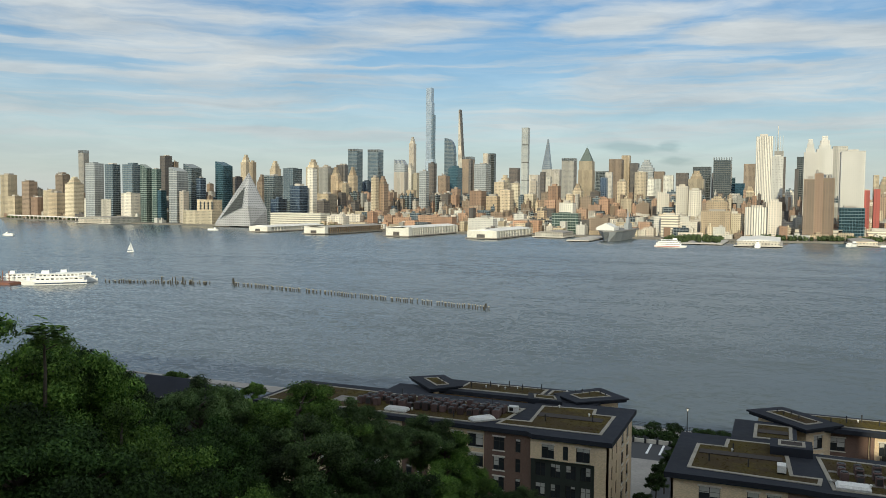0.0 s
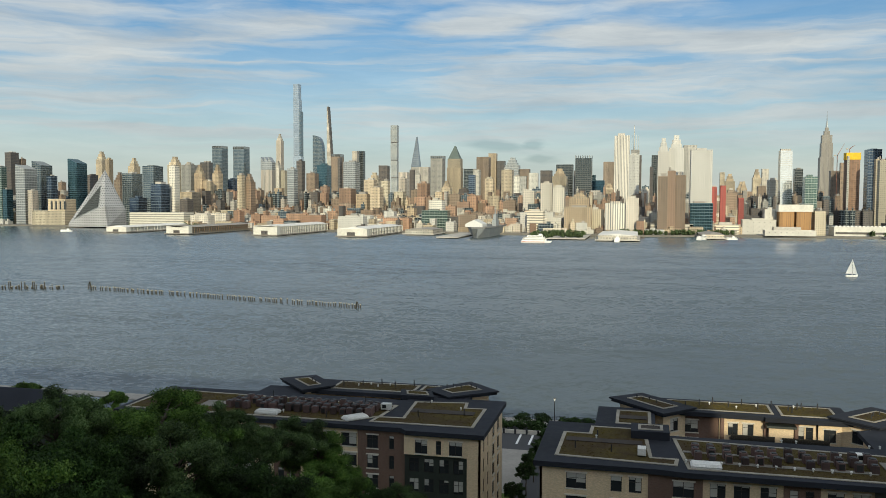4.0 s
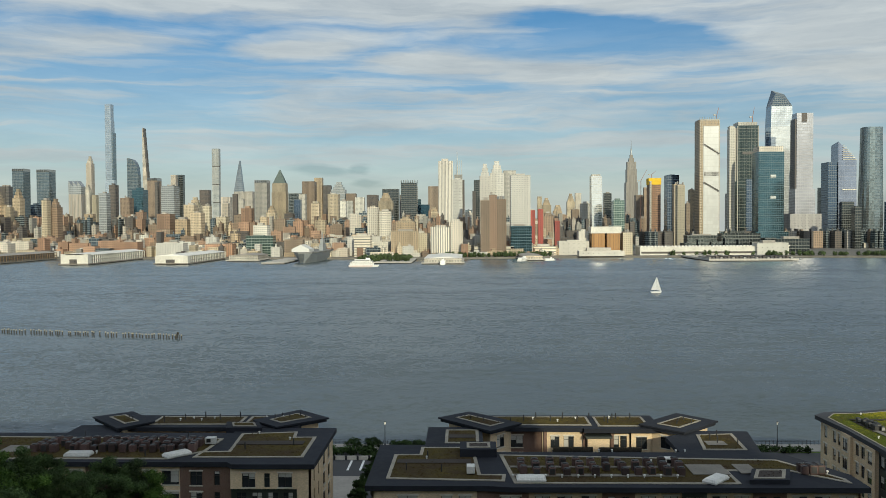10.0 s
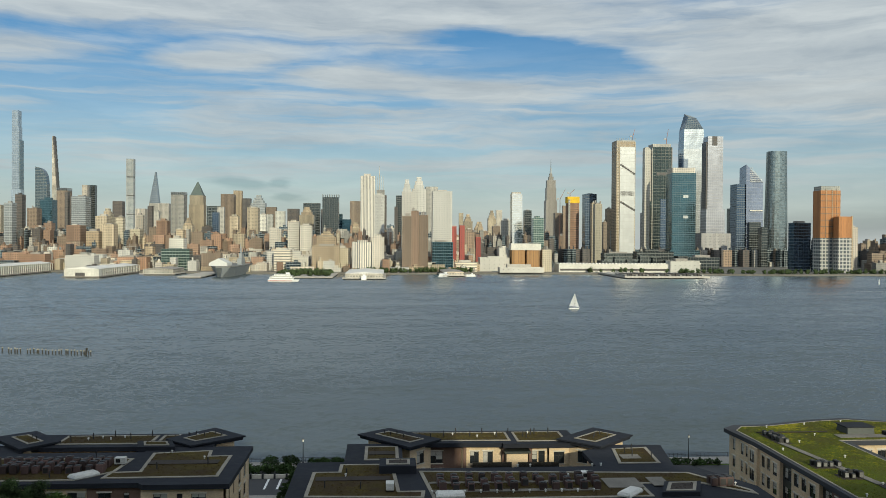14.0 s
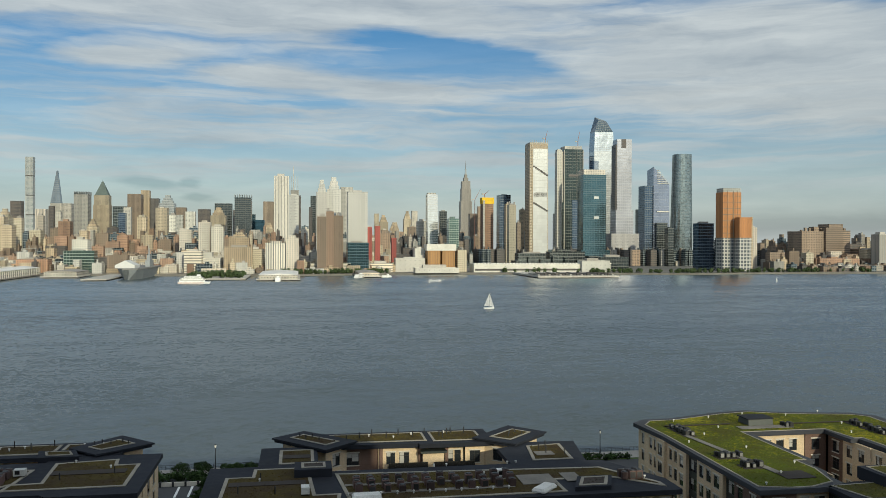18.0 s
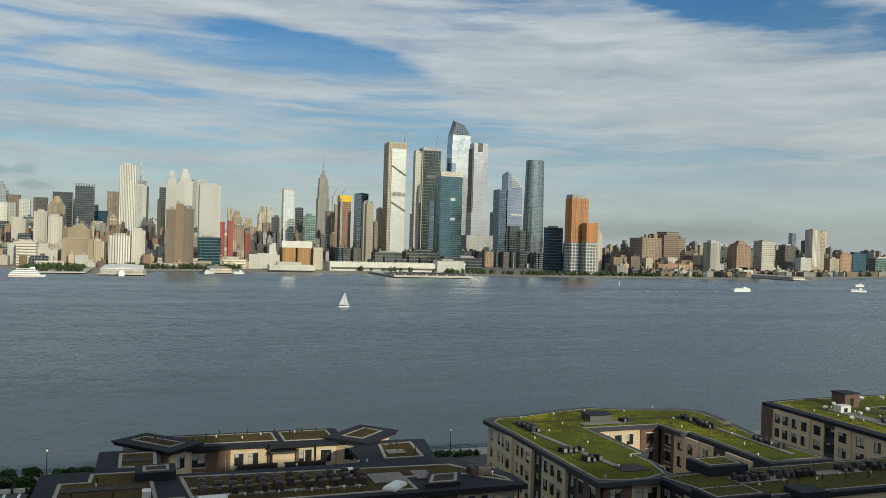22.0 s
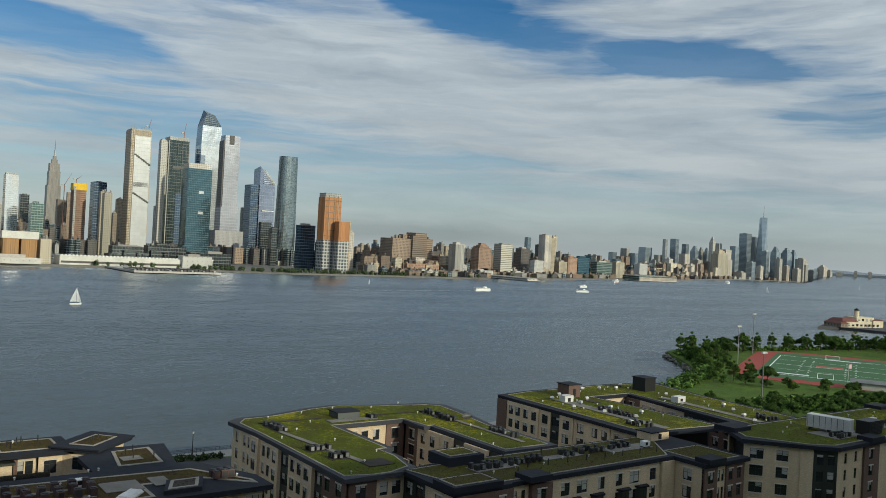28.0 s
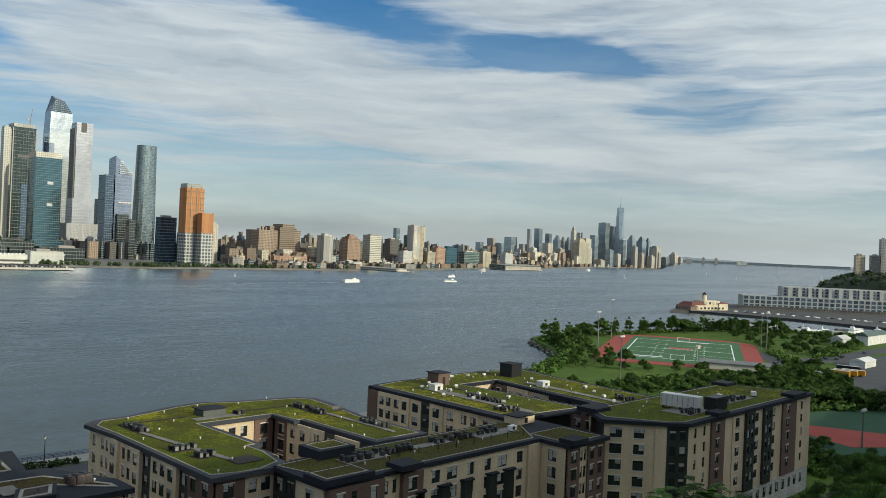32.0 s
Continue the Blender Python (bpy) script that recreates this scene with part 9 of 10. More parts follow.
def make_tree(name, label, h, spread, n_limbs, n_leaf, leaf, mat, seed, low=0.35, frond=False):
    """A tapered trunk with limbs, and a crown of many single leaves round the limbs' ends."""
    r = random.Random(seed)
    ob = thing(name, label, "tree", "trees on the near bank")
    bm = bmesh.new()
    top = Vector((r.uniform(-0.4, 0.4), r.uniform(-0.4, 0.4), h * 0.72))
    pts = [Vector((0, 0, -2.0)), Vector((0.1, 0, h * 0.25)), Vector((r.uniform(-0.3, 0.3), r.uniform(-0.3, 0.3), h * 0.5)), top]
    rad = [h * 0.022, h * 0.018, h * 0.013, h * 0.005]
    for a, b, ra, rb in zip(pts, pts[1:], rad, rad[1:]):
        tube(bm, a, b, ra, rb, 8)
    ends = [top + Vector((0, 0, h * 0.14))]
    for i in range(n_limbs):
        f = low + (0.95 - low) * (i + 0.5) / n_limbs
        a = pts[1].lerp(pts[3], f)
        t = 2.4 * i + r.uniform(-0.4, 0.4)
        ln = spread * (1.05 - 0.55 * f) * r.uniform(0.75, 1.15)
        e = a + Vector((math.cos(t) * ln, math.sin(t) * ln, ln * r.uniform(0.25, 0.75)))
        m = a.lerp(e, 0.5) + Vector((0, 0, ln * 0.08))
        tube(bm, a, m, h * 0.008, h * 0.005, 5)
        tube(bm, m, e, h * 0.005, h * 0.0015, 5)
        ends += [e, m.lerp(e, 0.4) + Vector((r.uniform(-1, 1), r.uniform(-1, 1), r.uniform(0, 1))) * spread * 0.16]
    part("trunk", bm, bark, ob)
    verts, faces = [], []

    def leaf_at(c, out, s):
        s *= r.uniform(0.65, 1.3)
        d = (out + Vector((r.gauss(0, 0.6), r.gauss(0, 0.6), r.gauss(0.15, 0.5)))).normalized()
        w = d.orthogonal().normalized()
        w.rotate(Matrix.Rotation(r.uniform(0, 6.28), 3, d))
        q = d.cross(w)
        b = len(verts)
        verts.extend([c - w * s * 0.5, c + q * s * 0.28 + d * s * 0.1, c + w * s * 0.55 - d * s * 0.12, c - q * s * 0.28 + d * s * 0.1])
        faces.append((b, b + 1, b + 2, b + 3))

    full = 1.5 if low == 0.0 else 1.0
    for _ in range(n_leaf if not frond else 0):
        e = r.choice(ends)
        rr_ = spread * full * r.uniform(0.13, 0.24)
        d = Vector((r.gauss(0, 1), r.gauss(0, 1), r.gauss(0.15, 0.8))).normalized()
        leaf_at(e + Vector((d.x, d.y, d.z * 0.75)) * rr_ * r.uniform(0.35, 1.05) ** 0.6, d, leaf)
    if frond:
        for _ in range(n_leaf):
            e = r.choice(ends)
            t = r.uniform(0, 6.28)
            ln = r.uniform(0.8, 1.3)
            way = Vector((math.cos(t), math.sin(t), r.uniform(0.1, 0.9))).normalized()
            side = way.cross(Vector((0, 0, 1))).normalized()
            o = e + Vector((r.gauss(0, 0.5), r.gauss(0, 0.5), r.gauss(0, 0.4))) * spread * 0.24
            for j in range(9):
                c = o + way * ln * j / 9 - Vector((0, 0, 0.5 * ln * (j / 9) ** 2))
                for sg in (-1, 1):
                    b = len(verts)
                    wdt = 0.34 * (1 - abs(j - 3.5) / 8)
                    tip = c + side * sg * wdt + way * 0.08 - Vector((0, 0, 0.07))
                    verts.extend([c, c + way * 0.1, tip + way * 0.07, tip])
                    faces.append((b, b + 1, b + 2, b + 3))
    me = bpy.data.meshes.new("crown")
    me.from_pydata([tuple(v) for v in verts], [], faces)
    me.materials.append(mat)
    cr = new("crown", me)
    cr.parent = ob
    return ob


oak = [make_tree("broadleaf_tree", "dense green broadleaf tree on the bluff, leaves darkened for shade", 15, 5.4, 24, 34000, 0.22, leaf_shaded, 1),
       make_tree("broadleaf_tree", "tall green broadleaf tree with an uneven crown darkened for shade", 16, 4.8, 25, 32000, 0.22, leaf_shaded, 2),
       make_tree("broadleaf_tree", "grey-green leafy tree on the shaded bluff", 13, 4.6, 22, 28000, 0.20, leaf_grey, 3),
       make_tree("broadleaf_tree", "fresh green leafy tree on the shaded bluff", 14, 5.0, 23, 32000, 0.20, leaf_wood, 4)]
ailanthus = make_tree("sumac_tree", "young tree with long feathered fresh green fronds", 11, 4.0, 9, 420, 0.3, leaf_mid, 9, 0.5, True)
spray = make_tree("sumac_tree", "slim tree with a bright green feathered top above the wood", 11, 3.2, 9, 300, 0.3, leaf_fresh, 19, 0.5, True)
young = [make_tree("street_tree", "small round-headed tree by the promenade", 4.6, 2.3, 20, 3600, 0.24, leaf_dim, 5, 0.0), make_tree("street_tree", "bushy young tree by the promenade", 5.2, 2.0, 22, 3200, 0.22, leaf_dim, 6, 0.0)]
clipped = make_tree("street_tree", "clipped round-headed dark green tree on the sidewalk", 6.6, 2.2, 30, 11000, 0.2, leaf_dim, 15, 0.3)
park = [make_tree("park_tree", "sunlit green park tree near the sports field", 11, 3.8, 14, 8200, 0.5, leaf_fresh, 7, 0.0), make_tree("park_tree", "darker bushy tree at the park's edge", 9, 4.2, 13, 8200, 0.5, leaf_mid, 8, 0.0), make_tree("park_tree", "tall narrow park tree by the water", 13, 2.8, 15, 7000, 0.48, leaf_fresh, 12, 0.0)]


def plant(src, x, y, z, rot, s):
    ob = copy_at(src, x, y, z, rot)
    ob.scale = (s, s, s * (0.92 + 0.16 * ((rot * 7) % 10) / 10))
    return ob


def crown_at(src, az, R, el, rot, h, s):
    """A tree whose top stands at that height over the bank, in that direction."""
    x, y = R * math.sin(radians(az)), R * math.cos(radians(az))
    top_z = EYE[2] + R * math.tan(radians(el))
    return plant(src, x, y, top_z - h * s * 0.95, rot, s)


HT = [15, 16, 13, 14]
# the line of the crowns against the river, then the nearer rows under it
# nearer rows mostly take the leaves darkened to stand in for shade
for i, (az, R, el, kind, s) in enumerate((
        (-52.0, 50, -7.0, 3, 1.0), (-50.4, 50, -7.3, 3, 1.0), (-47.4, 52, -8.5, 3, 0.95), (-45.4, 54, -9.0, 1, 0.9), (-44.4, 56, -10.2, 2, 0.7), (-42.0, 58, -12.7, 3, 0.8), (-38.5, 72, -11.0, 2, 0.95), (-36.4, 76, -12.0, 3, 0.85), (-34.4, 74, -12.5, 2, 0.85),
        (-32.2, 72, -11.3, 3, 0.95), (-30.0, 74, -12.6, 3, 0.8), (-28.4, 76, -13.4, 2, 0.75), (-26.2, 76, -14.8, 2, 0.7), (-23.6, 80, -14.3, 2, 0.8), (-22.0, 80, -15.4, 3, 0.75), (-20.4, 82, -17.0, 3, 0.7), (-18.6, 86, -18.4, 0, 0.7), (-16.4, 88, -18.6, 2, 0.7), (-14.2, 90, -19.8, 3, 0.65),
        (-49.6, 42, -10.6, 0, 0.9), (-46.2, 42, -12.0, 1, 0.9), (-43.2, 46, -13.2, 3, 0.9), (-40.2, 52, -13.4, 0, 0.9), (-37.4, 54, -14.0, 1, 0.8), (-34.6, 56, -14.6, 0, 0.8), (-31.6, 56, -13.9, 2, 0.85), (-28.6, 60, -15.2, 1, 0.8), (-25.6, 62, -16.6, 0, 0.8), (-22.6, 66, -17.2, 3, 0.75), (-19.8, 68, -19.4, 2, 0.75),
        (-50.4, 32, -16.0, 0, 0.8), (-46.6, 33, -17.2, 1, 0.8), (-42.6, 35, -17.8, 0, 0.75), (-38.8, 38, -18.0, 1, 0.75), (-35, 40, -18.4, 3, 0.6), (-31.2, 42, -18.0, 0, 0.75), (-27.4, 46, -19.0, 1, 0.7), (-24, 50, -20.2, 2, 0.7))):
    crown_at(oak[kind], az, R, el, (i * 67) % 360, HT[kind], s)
crown_at(spray, -48.0, 46, -6.6, 30, 11, 0.42)
crown_at(oak[3], -1.2, 84, -19.6, 40, 14, 0.7)
for az, R, el, rot, q in ((63.4, 46, -13.3, 10, 0.9), (61.0, 44, -14.7, 80, 0.8), (65.8, 46, -13.8, 150, 0.8), (58.6, 48, -15.6, 220, 0.7), (67.8, 48, -14.7, 300, 0.7), (51.9, 56, -16.3, 20, 0.6), (53.2, 58, -16.9, 60, 0.6)):
    crown_at(ailanthus, az, R, el, rot, 11, q)
for az, R, el, rot, q in ((69.8, 78, -13.4, 10, 0.6), (71.8, 74, -12.6, 200, 0.6), (73.6, 70, -12.0, 80, 0.7), (75.2, 72, -11.2, 120, 0.8), (73.4, 95, -10.3, 40, 0.6), (74.8, 90, -10.6, 140, 0.65), (72.6, 104, -11.6, 240, 0.55), (56.0, 52, -17.4, 30, 0.6), (64.4, 52, -16.4, 70, 0.7)):
    crown_at(oak[3], az, R, el, rot, 14, q)
for i, x in enumerate((-33, -26.6, -21.6, -16.2, -10.8, -44, -74)):
    plant(young[i % 2], x, 197.5, 2.9, i * 50, 0.85 + 0.1 * (i % 3))
for i, (x, y) in enumerate(((-18.6, 178), (-18.9, 166), (-19.4, 150), (-19.0, 158), (-20.2, 140), (-13.8, 172), (-13.6, 186))):
    plant(clipped, x, y, 3.7, i * 77, 1.0)
for i, (x, y, q) in enumerate(((-102, 190, 0.75), (-87, 190, 0.8), (-99, 192, 0.6), (-84, 193, 0.6), (-150, 176, 1.0), (-138, 172, 1.0), (-160, 168, 1.1), (-128, 182, 0.8))):
    plant(park[1], x, y, 3.6, i * 77, q)
hedge = random.Random(8)
bm = bmesh.new()
for i in range(150):
    clump(bm, hedge.uniform(-36, -12), hedge.uniform(193.4, 195.6), 4.2 + hedge.uniform(0, 1.1), 0.7, hedge, 14)
for i in range(120):
    clump(bm, hedge.uniform(44, 82), hedge.uniform(196.5, 199), 4.0 + hedge.uniform(0, 0.7), 0.7, hedge, 14)
tagged(part("hedge", bm, leaf_dim), "clipped dark hedge along the promenade", "hedge", kind="stuff")
pr = random.Random(17)


def grove(ring, gap, lo, hi, kinds, seed, z=2.3):
    """Trees of the park spread over a stretch of ground."""
    q = random.Random(seed)
    xs, ys = [p[0] for p in ring], [p[1] for p in ring]
    got = []
    for _ in range(2500):
        x, y = q.uniform(min(xs), max(xs)), q.uniform(min(ys), max(ys))
        d = Vector((x, y)) - FC
        if inside(x, y, ring) and all((x - a) ** 2 + (y - b) ** 2 > gap * gap for a, b in got) and not (abs(d.dot(FA)) < 79 and abs(d.dot(FS)) < 44):
            got.append((x, y))
            plant(park[q.choice(kinds)], x, y, z, q.uniform(0, 360), q.uniform(lo, hi) * 1.12)


grove([(285, 176), (300, 191), (345, 184), (385, 170), (445, 176), (452, 163), (410, 152), (372, 138), (350, 134), (315, 150)], 7.3, 0.5, 0.75, (0, 1, 1), 3)
grove([(512, 214), (560, 258), (610, 280), (640, 262), (672, 226), (630, 196), (560, 182), (505, 178)], 11.5, 0.5, 0.75, (0, 1, 1, 1), 4)
grove([(330, 120), (352, 131), (400, 147), (440, 163), (462, 165), (410, 138), (376, 120), (348, 112)], 7.7, 0.55, 0.8, (1, 1, 0), 6)
grove([(212, 88), (226, 112), (262, 140), (300, 146), (310, 130), (262, 120), (232, 98)], 8.4, 0.6, 0.85, (1, 0, 1), 7)
grove([(318, 234), (372, 259), (388, 284), (376, 226), (345, 222)], 8.5, 0.5, 0.85, (0, 2, 1, 2), 8)
grove([(388, 280), (425, 322), (440, 330), (452, 318), (400, 268)], 9.0, 0.7, 1.1, (2, 2, 1), 9)
grove([(440, 322), (520, 318), (565, 309), (640, 295), (636, 286), (560, 298), (452, 312)], 9.5, 0.7, 1.3, (0, 2, 1, 2), 10)
grove([(560, 300), (636, 288), (660, 254), (640, 262), (600, 282)], 9.0, 0.8, 1.2, (2, 2, 0), 11)
grove([(225, 56), (262, 66), (300, 60), (290, 40), (230, 40)], 9.8, 0.6, 0.8, (1, 0), 12)
grove([(345, 222), (362, 214), (392, 208), (410, 198), (380, 190), (350, 206)], 11.2, 0.45, 0.6, (0, 1), 13)
grove([(255, 150), (290, 172), (285, 190), (270, 205), (240, 204), (215, 190), (215, 160)], 10.5, 0.5, 0.75, (0, 1), 14)
grove([(316, 121), (332, 130), (360, 118), (352, 101), (343, 97), (340, 108)], 6.5, 0.75, 1.0, (1,), 15)
grove([(226, 76), (232, 92), (246, 97), (266, 95), (262, 88), (248, 88), (240, 74)], 7.5, 0.5, 0.7, (1, 0, 1), 16)
bush = random.Random(23)
bm = bmesh.new()
for (xa, ya), (xb, yb), n, wide in (((300, 190), (390, 172), 190, 5), ((300, 228), (372, 262), 170, 5), ((372, 262), (430, 322), 130, 5), ((440, 326), (640, 294), 260, 5), ((636, 288), (690, 218), 140, 4), ((334, 122), (450, 165), 240, 5), ((505, 180), (640, 200), 180, 8), ((216, 96), (300, 138), 160, 6), ((232, 62), (290, 56), 90, 6), ((222, 80), (250, 95), 110, 4), ((316, 120), (348, 100), 60, 3), ((452, 172), (500, 205), 60, 4)):
    for i in range(n):
        f = bush.random()
        q = bush.uniform(0.9, 1.9)
        clump(bm, xa + (xb - xa) * f + bush.uniform(-wide, wide), ya + (yb - ya) * f + bush.uniform(-wide, wide), 3.6 + q * 0.6, q, bush, 22)
tagged(part("shrubs", bm, leaf_fresh), "green shrubs along the park's paths and shore", "shrubs", kind="stuff")

boat_shed = thing("boathouse", "long boathouse with a dark slate gable roof among trees", "building", at=(-133, 156, 3.6))
bm = bmesh.new()
box(bm, -7, -5, 0, 7, 5, 9)
part("body", bm, bay_metal, boat_shed)
bm = bmesh.new()
box(bm, -7.6, -5.8, 9, 7.6, 5.8, 12.6, top=(-7.0, -0.2, 7.0, 0.2))
part("roof", bm, roof_metal, boat_shed)

# ---- boats and piles on the river ----
hull_white = plain("white_boat_paint", (0.78, 0.78, 0.75), 0.4, grain=0.6, amount=0.08)
hull_blue = plain("dark_hull_paint", (0.03, 0.05, 0.09), 0.4, grain=0.6, amount=0.1)
hull_red = plain("red_hull_stripe", (0.40, 0.08, 0.05), 0.5, amount=0.1)


def vessel(name, label, x, y, rot, ln, wd, decks, group="boats on the river", hull=None, stripe=None):
    """A passenger boat: hull with a raked bow, decks with window rows, wheelhouse and mast."""
    ob = thing(name, label, "boat", group, at=(x, y, 0))
    ob.rotation_euler.z = radians(rot)
    a, b = ln / 2, wd / 2
    bm = bmesh.new()
    lo = [(-a, -b * 0.85), (a * 0.6, -b * 0.85), (a * 0.93, 0), (a * 0.6, b * 0.85), (-a, b * 0.85)]
    hi = [(-a * 1.02, -b), (a * 0.66, -b), (a * 1.04, 0), (a * 0.66, b), (-a * 1.02, b)]
    h = ln * 0.055 + 0.5
    va, vb = [bm.verts.new((*p, -0.5)) for p in lo], [bm.verts.new((*p, h)) for p in hi]
    for i in range(5):
        bm.faces.new((va[i], va[(i + 1) % 5], vb[(i + 1) % 5], vb[i]))
    bm.faces.new(vb)
    bm.faces.new(va[::-1])
    part("hull", bm, hull or hull_white, ob)
    z = h
    for d in range(decks):
        f = 0.92 - 0.16 * d
        dh = max(1.6, ln * 0.055)
        bm = bmesh.new()
        box(bm, -a * f, -b * 0.9, z, a * f * 0.72, b * 0.9, z + dh)
        deck = part("deck_house", bm, hull_white, ob)
        n = max(4, int(ln / 4)) if math.hypot(x, y) < 800 and ln > 16 else 1
        for s in (-1, 1):
            for i in range(n):
                bm = bmesh.new()
                u = -a * f * 0.94 + (a * f * 1.6) * i / n
                y0 = s * b * 0.9
                box(bm, u, min(y0, y0 + s * 0.08), z + dh * 0.4, u + a * f * 1.6 / n * (0.6 if n > 1 else 1), max(y0, y0 + s * 0.08), z + dh * 0.8)
                part("window" if n > 1 else "window_band", bm, window_pane, deck)
        bm = bmesh.new()
        box(bm, -a * f * 1.03, -b, z + dh, a * f * 0.76, b, z + dh + 0.25)
        part("roof_deck", bm, hull_white, ob)
        z += dh + 0.25
    bm = bmesh.new()
    box(bm, a * 0.15, -b * 0.5, z, a * 0.4, b * 0.5, z + 2.0, taper=0.25)
    part("wheelhouse", bm, hull_white, ob)
    bm = bmesh.new()
    tube(bm, (a * 0.1, 0, z), (a * 0.1, 0, z + 4), 0.15, 0.06, 6)
    part("mast", bm, white_metal, ob)
    if stripe:
        bm = bmesh.new()
        for s in (-1, 1):
            box(bm, -a, min(s * b * 0.93, s * (b + 0.05)), h * 0.3, a * 0.6, max(s * b * 0.93, s * (b + 0.05)), h * 0.55)
        part("hull_stripe", bm, stripe, ob)
    return ob


def sailboat(label, x, y, s, rot=0.0):
    ob = thing("sailboat", label, "sailboat", "boats on the river", at=(x, y, 0))
    ob.rotation_euler.z = radians(rot)
    bm = bmesh.new()
    lo = [(-5, -1), (2, -1.2), (5, 0), (2, 1.2), (-5, 1)]
    va, vb = [bm.verts.new((u * 0.9 * s, v * 0.7 * s, -0.3)) for u, v in lo], [bm.verts.new((u * s, v * s, 1.1 * s)) for u, v in lo]
    for i in range(5):
        bm.faces.new((va[i], va[(i + 1) % 5], vb[(i + 1) % 5], vb[i]))
    bm.faces.new(vb)
    part("hull", bm, hull_white, ob)
    bm = bmesh.new()
    tube(bm, (0.6 * s, 0, 1.0 * s), (0.6 * s, 0, 14 * s), 0.1 * s, 0.06 * s, 6)
    part("mast", bm, white_metal, ob)
    for nm, tri in (("mainsail", ((0.4, 0, 2.2), (-4.6, 0.5, 2.4), (0.4, 0, 13.6))), ("jib", ((0.8, 0, 13.0), (4.8, 0.0, 1.4), (1.2, 0.7, 2.2)))):
        bm = bmesh.new()
        p = [Vector(q) * s for q in tri]
        g = {}
        for i in range(6):
            for j in range(6 - i):
                u, v = i / 5, j / 5
                q = p[0] * (1 - u - v) + p[1] * u + p[2] * v
                q.y += 1.2 * s * u * v * 4 * (1 - u - v) + 0.4 * s * u * (1 - u)
                g[i, j] = bm.verts.new(q)
        for i in range(5):
            for j in range(5 - i):
                bm.faces.new((g[i, j], g[i + 1, j], g[i, j + 1]))
                if i + j < 4:
                    bm.faces.new((g[i + 1, j], g[i + 1, j + 1], g[i, j + 1]))
        bmesh.ops.solidify(bm, geom=bm.faces[:], thickness=0.05)
        part(nm, bm, plain("sail_cloth", (0.82, 0.82, 0.80), 0.8, amount=0.04), ob)
    return ob


vessel("ferry", "white two-deck excursion ferry moored by the barge", -457, 421, 226.5, 40, 9, 2, hull=hull_white, stripe=hull_blue)
vessel("ferry", "white ferry with a covered upper deck moored behind", -494, 424, 226.5, 27, 8, 2)
vessel("ferry", "white ferry lying behind the excursion boat", -462, 440, 226.5, 34, 9, 2)
vessel("motor_yacht", "small white motor yacht beside the ferries", -470, 414, 226.5, 13, 4, 1)
brg = thing("mooring_barge", "rusty work barge with brown gear", "barge", at=(-492, 408, 0))
bm = bmesh.new()
box(bm, -14, -5, -0.6, 14, 5, 1.6)
part("hull", bm, rust, brg)
bm = bmesh.new()
box(bm, -10, -3, 1.6, -3, 3, 5)
part("deck_cabin", bm, F["tan"], brg)
for u in (2, 8):
    bm = bmesh.new()
    tube(bm, (u, 0, 1.6), (u, 0, 9), 0.3, 0.3, 6)
    part("spud", bm, rust, brg)
vessel("ferry", "white sightseeing boat with a red waterline off the piers", -140, 1168, 0, 42, 9, 3, stripe=hull_red)
vessel("ferry", "white ferry under way leaving a wake", 822, 994, 8, 38, 8, 1)
vessel("ferry", "white ferry moored at the terminal", -30, 1226, 90, 26, 8, 2)
vessel("ferry", "white ferry moored at the terminal", 96, 1330, 60, 28, 8, 2)
vessel("motor_yacht", "white motor yacht by the far quay", 140, 1345, 20, 20, 5, 1)
vessel("motor_yacht", "long white boat under way in mid-river", 1060, 1010, -20, 26, 5, 1)
vessel("motor_yacht", "white boat under way off the piers", 1240, 1180, 10, 30, 6, 1)
vessel("ferry", "white ferry far down the river", 2480, 1690, 20, 40, 10, 2)
vessel("ferry", "white and red ferry at the far pier", 1700, 1500, 20, 36, 9, 2, stripe=hull_red)
for i, (x, y, ln) in enumerate(((690, 272, 14), (712, 262, 22), (742, 262, 12), (770, 246, 26), (800, 236, 14), (735, 276, 12))):
    vessel("motor_yacht", "white motor yacht in the small harbour", x, y, 150 + i * 9, ln, ln * 0.27, 1, "boats in the harbour")
sailboat("white sailing yacht with full sails in mid-river", 163, 704, 0.98, 10)
sailboat("small sailing boat with a blue hull", -671, 723, 0.75, 40)
vessel("motor_yacht", "white boat lying off the northern piers", -1023, 1325, 10, 22, 5, 1)
vessel("motor_yacht", "white speedboat throwing spray up the river", -1127, 950, 200, 18, 5, 1)
for x, y, s in ((3000, 1500, 1.2), (2500, 1150, 1.1), (3300, 1350, 1.2), (2900, 950, 1.0), (1560, 1380, 0.9), (3500, 1250, 1.2), (700, 1130, 0.6), (1900, 1180, 1.0)):
    sailboat("small white sailboat far down the river", x, y, s, (x * 7) % 90)
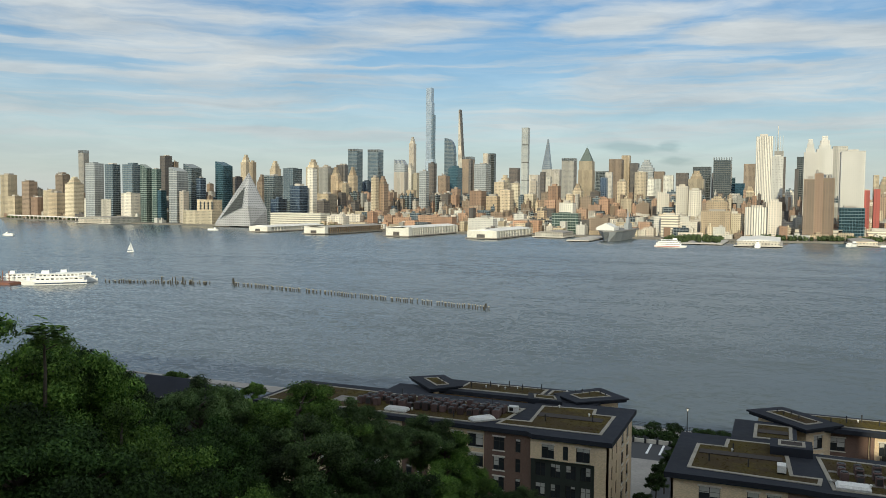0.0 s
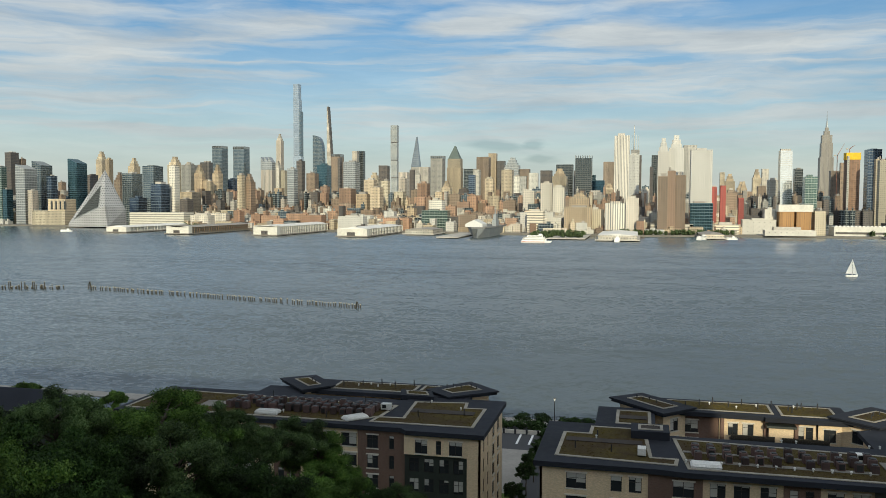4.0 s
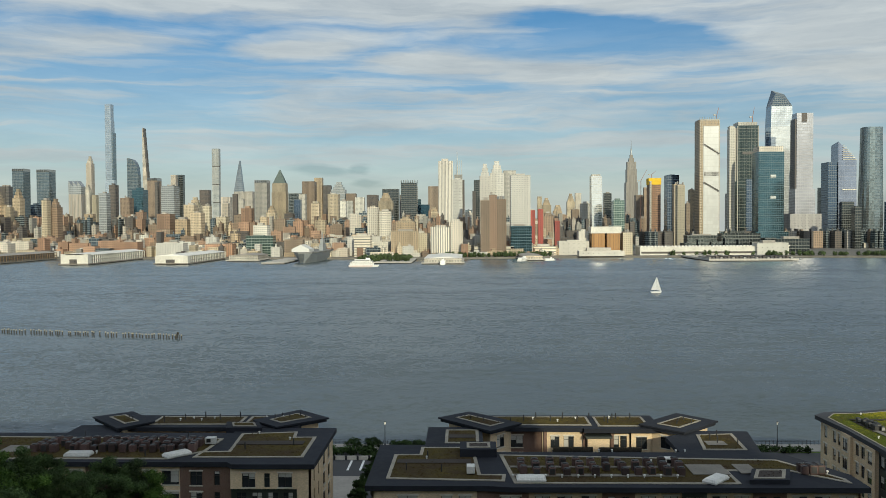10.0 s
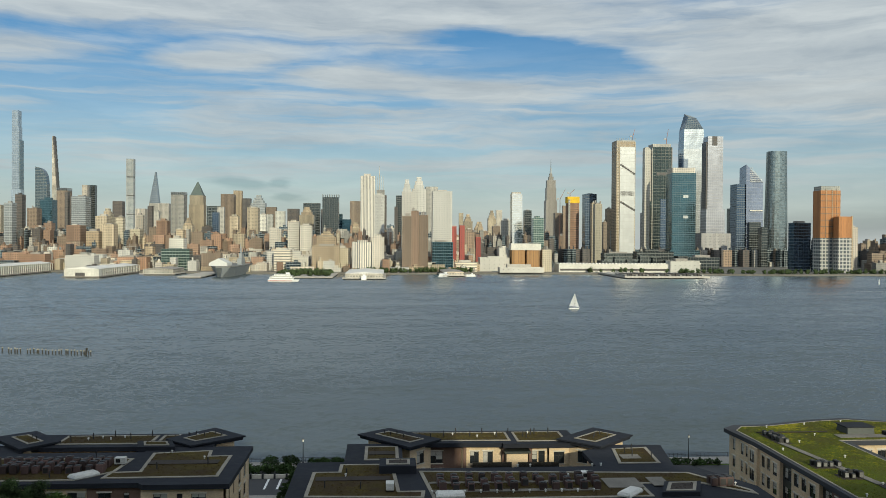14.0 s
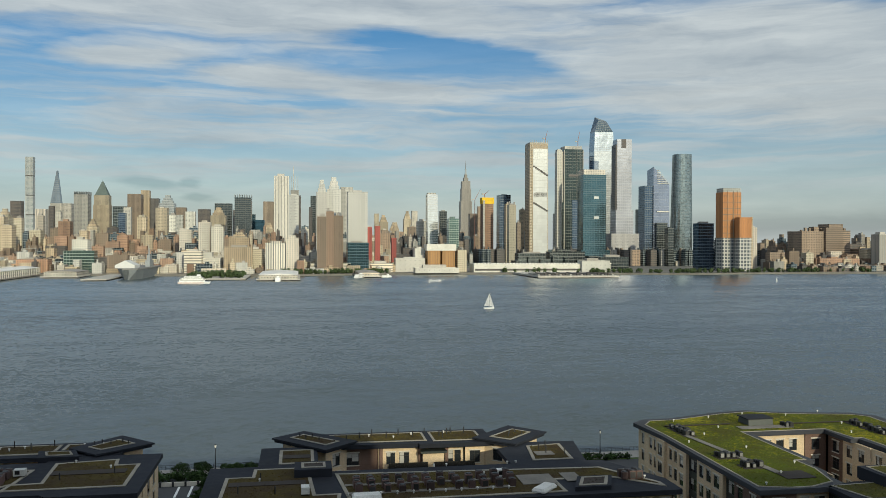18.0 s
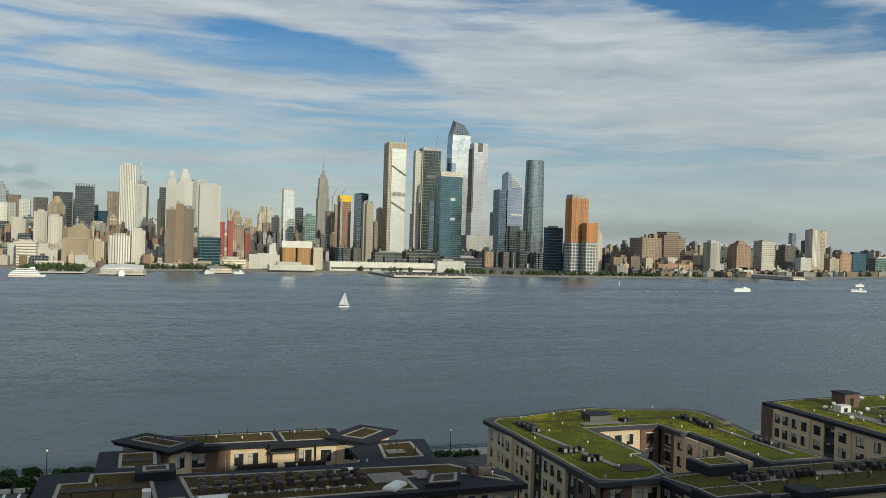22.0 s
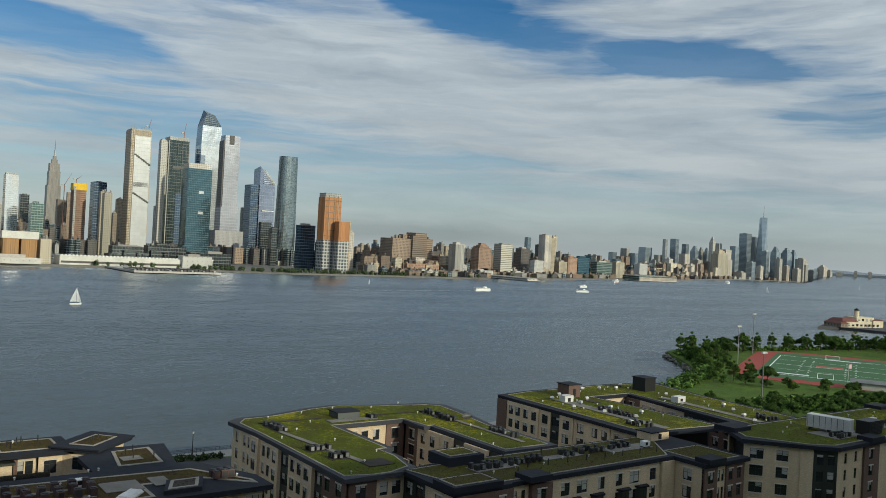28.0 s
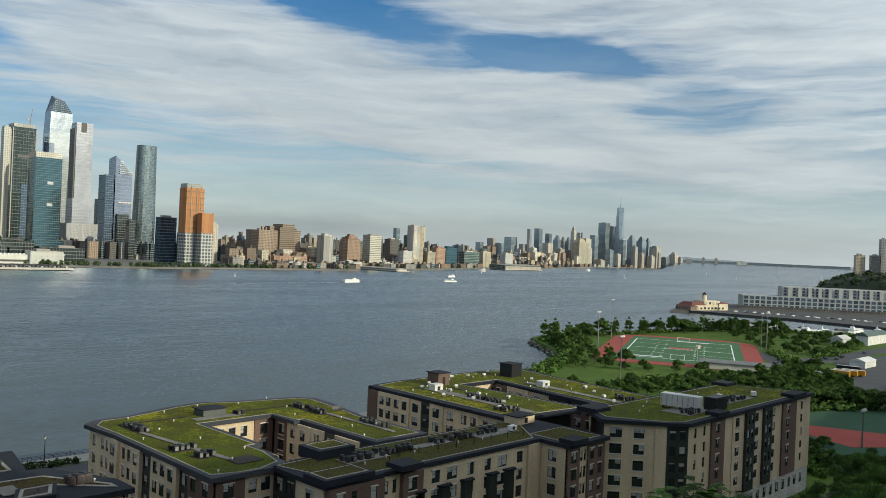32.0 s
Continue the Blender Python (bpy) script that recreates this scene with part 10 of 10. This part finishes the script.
# the row of old piles in the water
pile_wood = plain("wet_pile_wood", (0.045, 0.042, 0.034), 0.9, grain=3, amount=0.4)
pile_top = plain("pale_pile_top", (0.27, 0.26, 0.21), 0.9, grain=3, amount=0.3)
pr = random.Random(31)
ruin = thing("ruined_pier", "long row of old timber piles with pale tops standing in water", "ruined pier")
P, Q = Vector((-348, 472)), Vector((-146, 424.5))
for i in range(120):
    f = i / 119
    if pr.random() < 0.1:
        continue
    p = P.lerp(Q, f) + Vector((pr.uniform(-0.4, 0.4), pr.uniform(-0.8, 0.8)))
    h = pr.uniform(1.5, 2.1)
    bm = bmesh.new()
    tube(bm, (p.x, p.y, -1), (p.x + pr.uniform(-0.1, 0.1), p.y, h), 0.34, 0.3, 6)
    tube(bm, (p.x, p.y, h), (p.x, p.y, h + 0.55), 0.42, 0.34, 6, 1)
    part("timber_post", bm, [pile_wood, pile_top], ruin)
P, Q = Vector((-437, 448)), Vector((-366, 469))
for i in range(70):
    p = P.lerp(Q, i / 69) + Vector((pr.uniform(-0.5, 0.5), pr.uniform(-2.5, 2.5)))
    h = pr.choice((1.3, 1.6, 2.0, 2.4, 4.5 if 28 < i < 62 else 1.2))
    bm = bmesh.new()
    tube(bm, (p.x, p.y, -1), (p.x + pr.uniform(-0.2, 0.2), p.y, h), 0.36, 0.3, 6)
    tube(bm, (p.x, p.y, h), (p.x, p.y, h + 0.4), 0.4, 0.3, 6, 1)
    part("timber_post", bm, [pile_wood, pile_top], ruin)
for x, y, h in ((-348, 472, 5), (-148, 425, 3.4)):
    bm = bmesh.new()
    for a in (0, 2.1, 4.2):
        tube(bm, (x + 1.2 * math.cos(a), y + 1.2 * math.sin(a), -1), (x + 0.3 * math.cos(a), y + 0.3 * math.sin(a), h), 0.3, 0.24, 6)
    part("dolphin", bm, pile_wood, ruin)
# foam behind the ferry under way
foam = plain("foam", (0.62, 0.66, 0.68), 0.7, grain=1.0, amount=0.2)
fr_ = random.Random(31)
bm = bmesh.new()
for i in range(260):
    u = fr_.random() ** 0.8
    x, y = 800 - u * 230, 991 - u * 32 + u * fr_.uniform(-3, 9) + fr_.uniform(-2, 2)
    a, b = fr_.uniform(1.0, 4.5), fr_.uniform(0.15, 0.5)
    bm.faces.new([bm.verts.new((x + p * a, y + q * b, 0.06)) for p, q in ((-1, -0.4), (0.2, -1), (1, 0.3), (-0.2, 1))])
tagged(part("wake_foam", bm, foam), "thin white foam of the ferry's wake", "foam", kind="stuff")
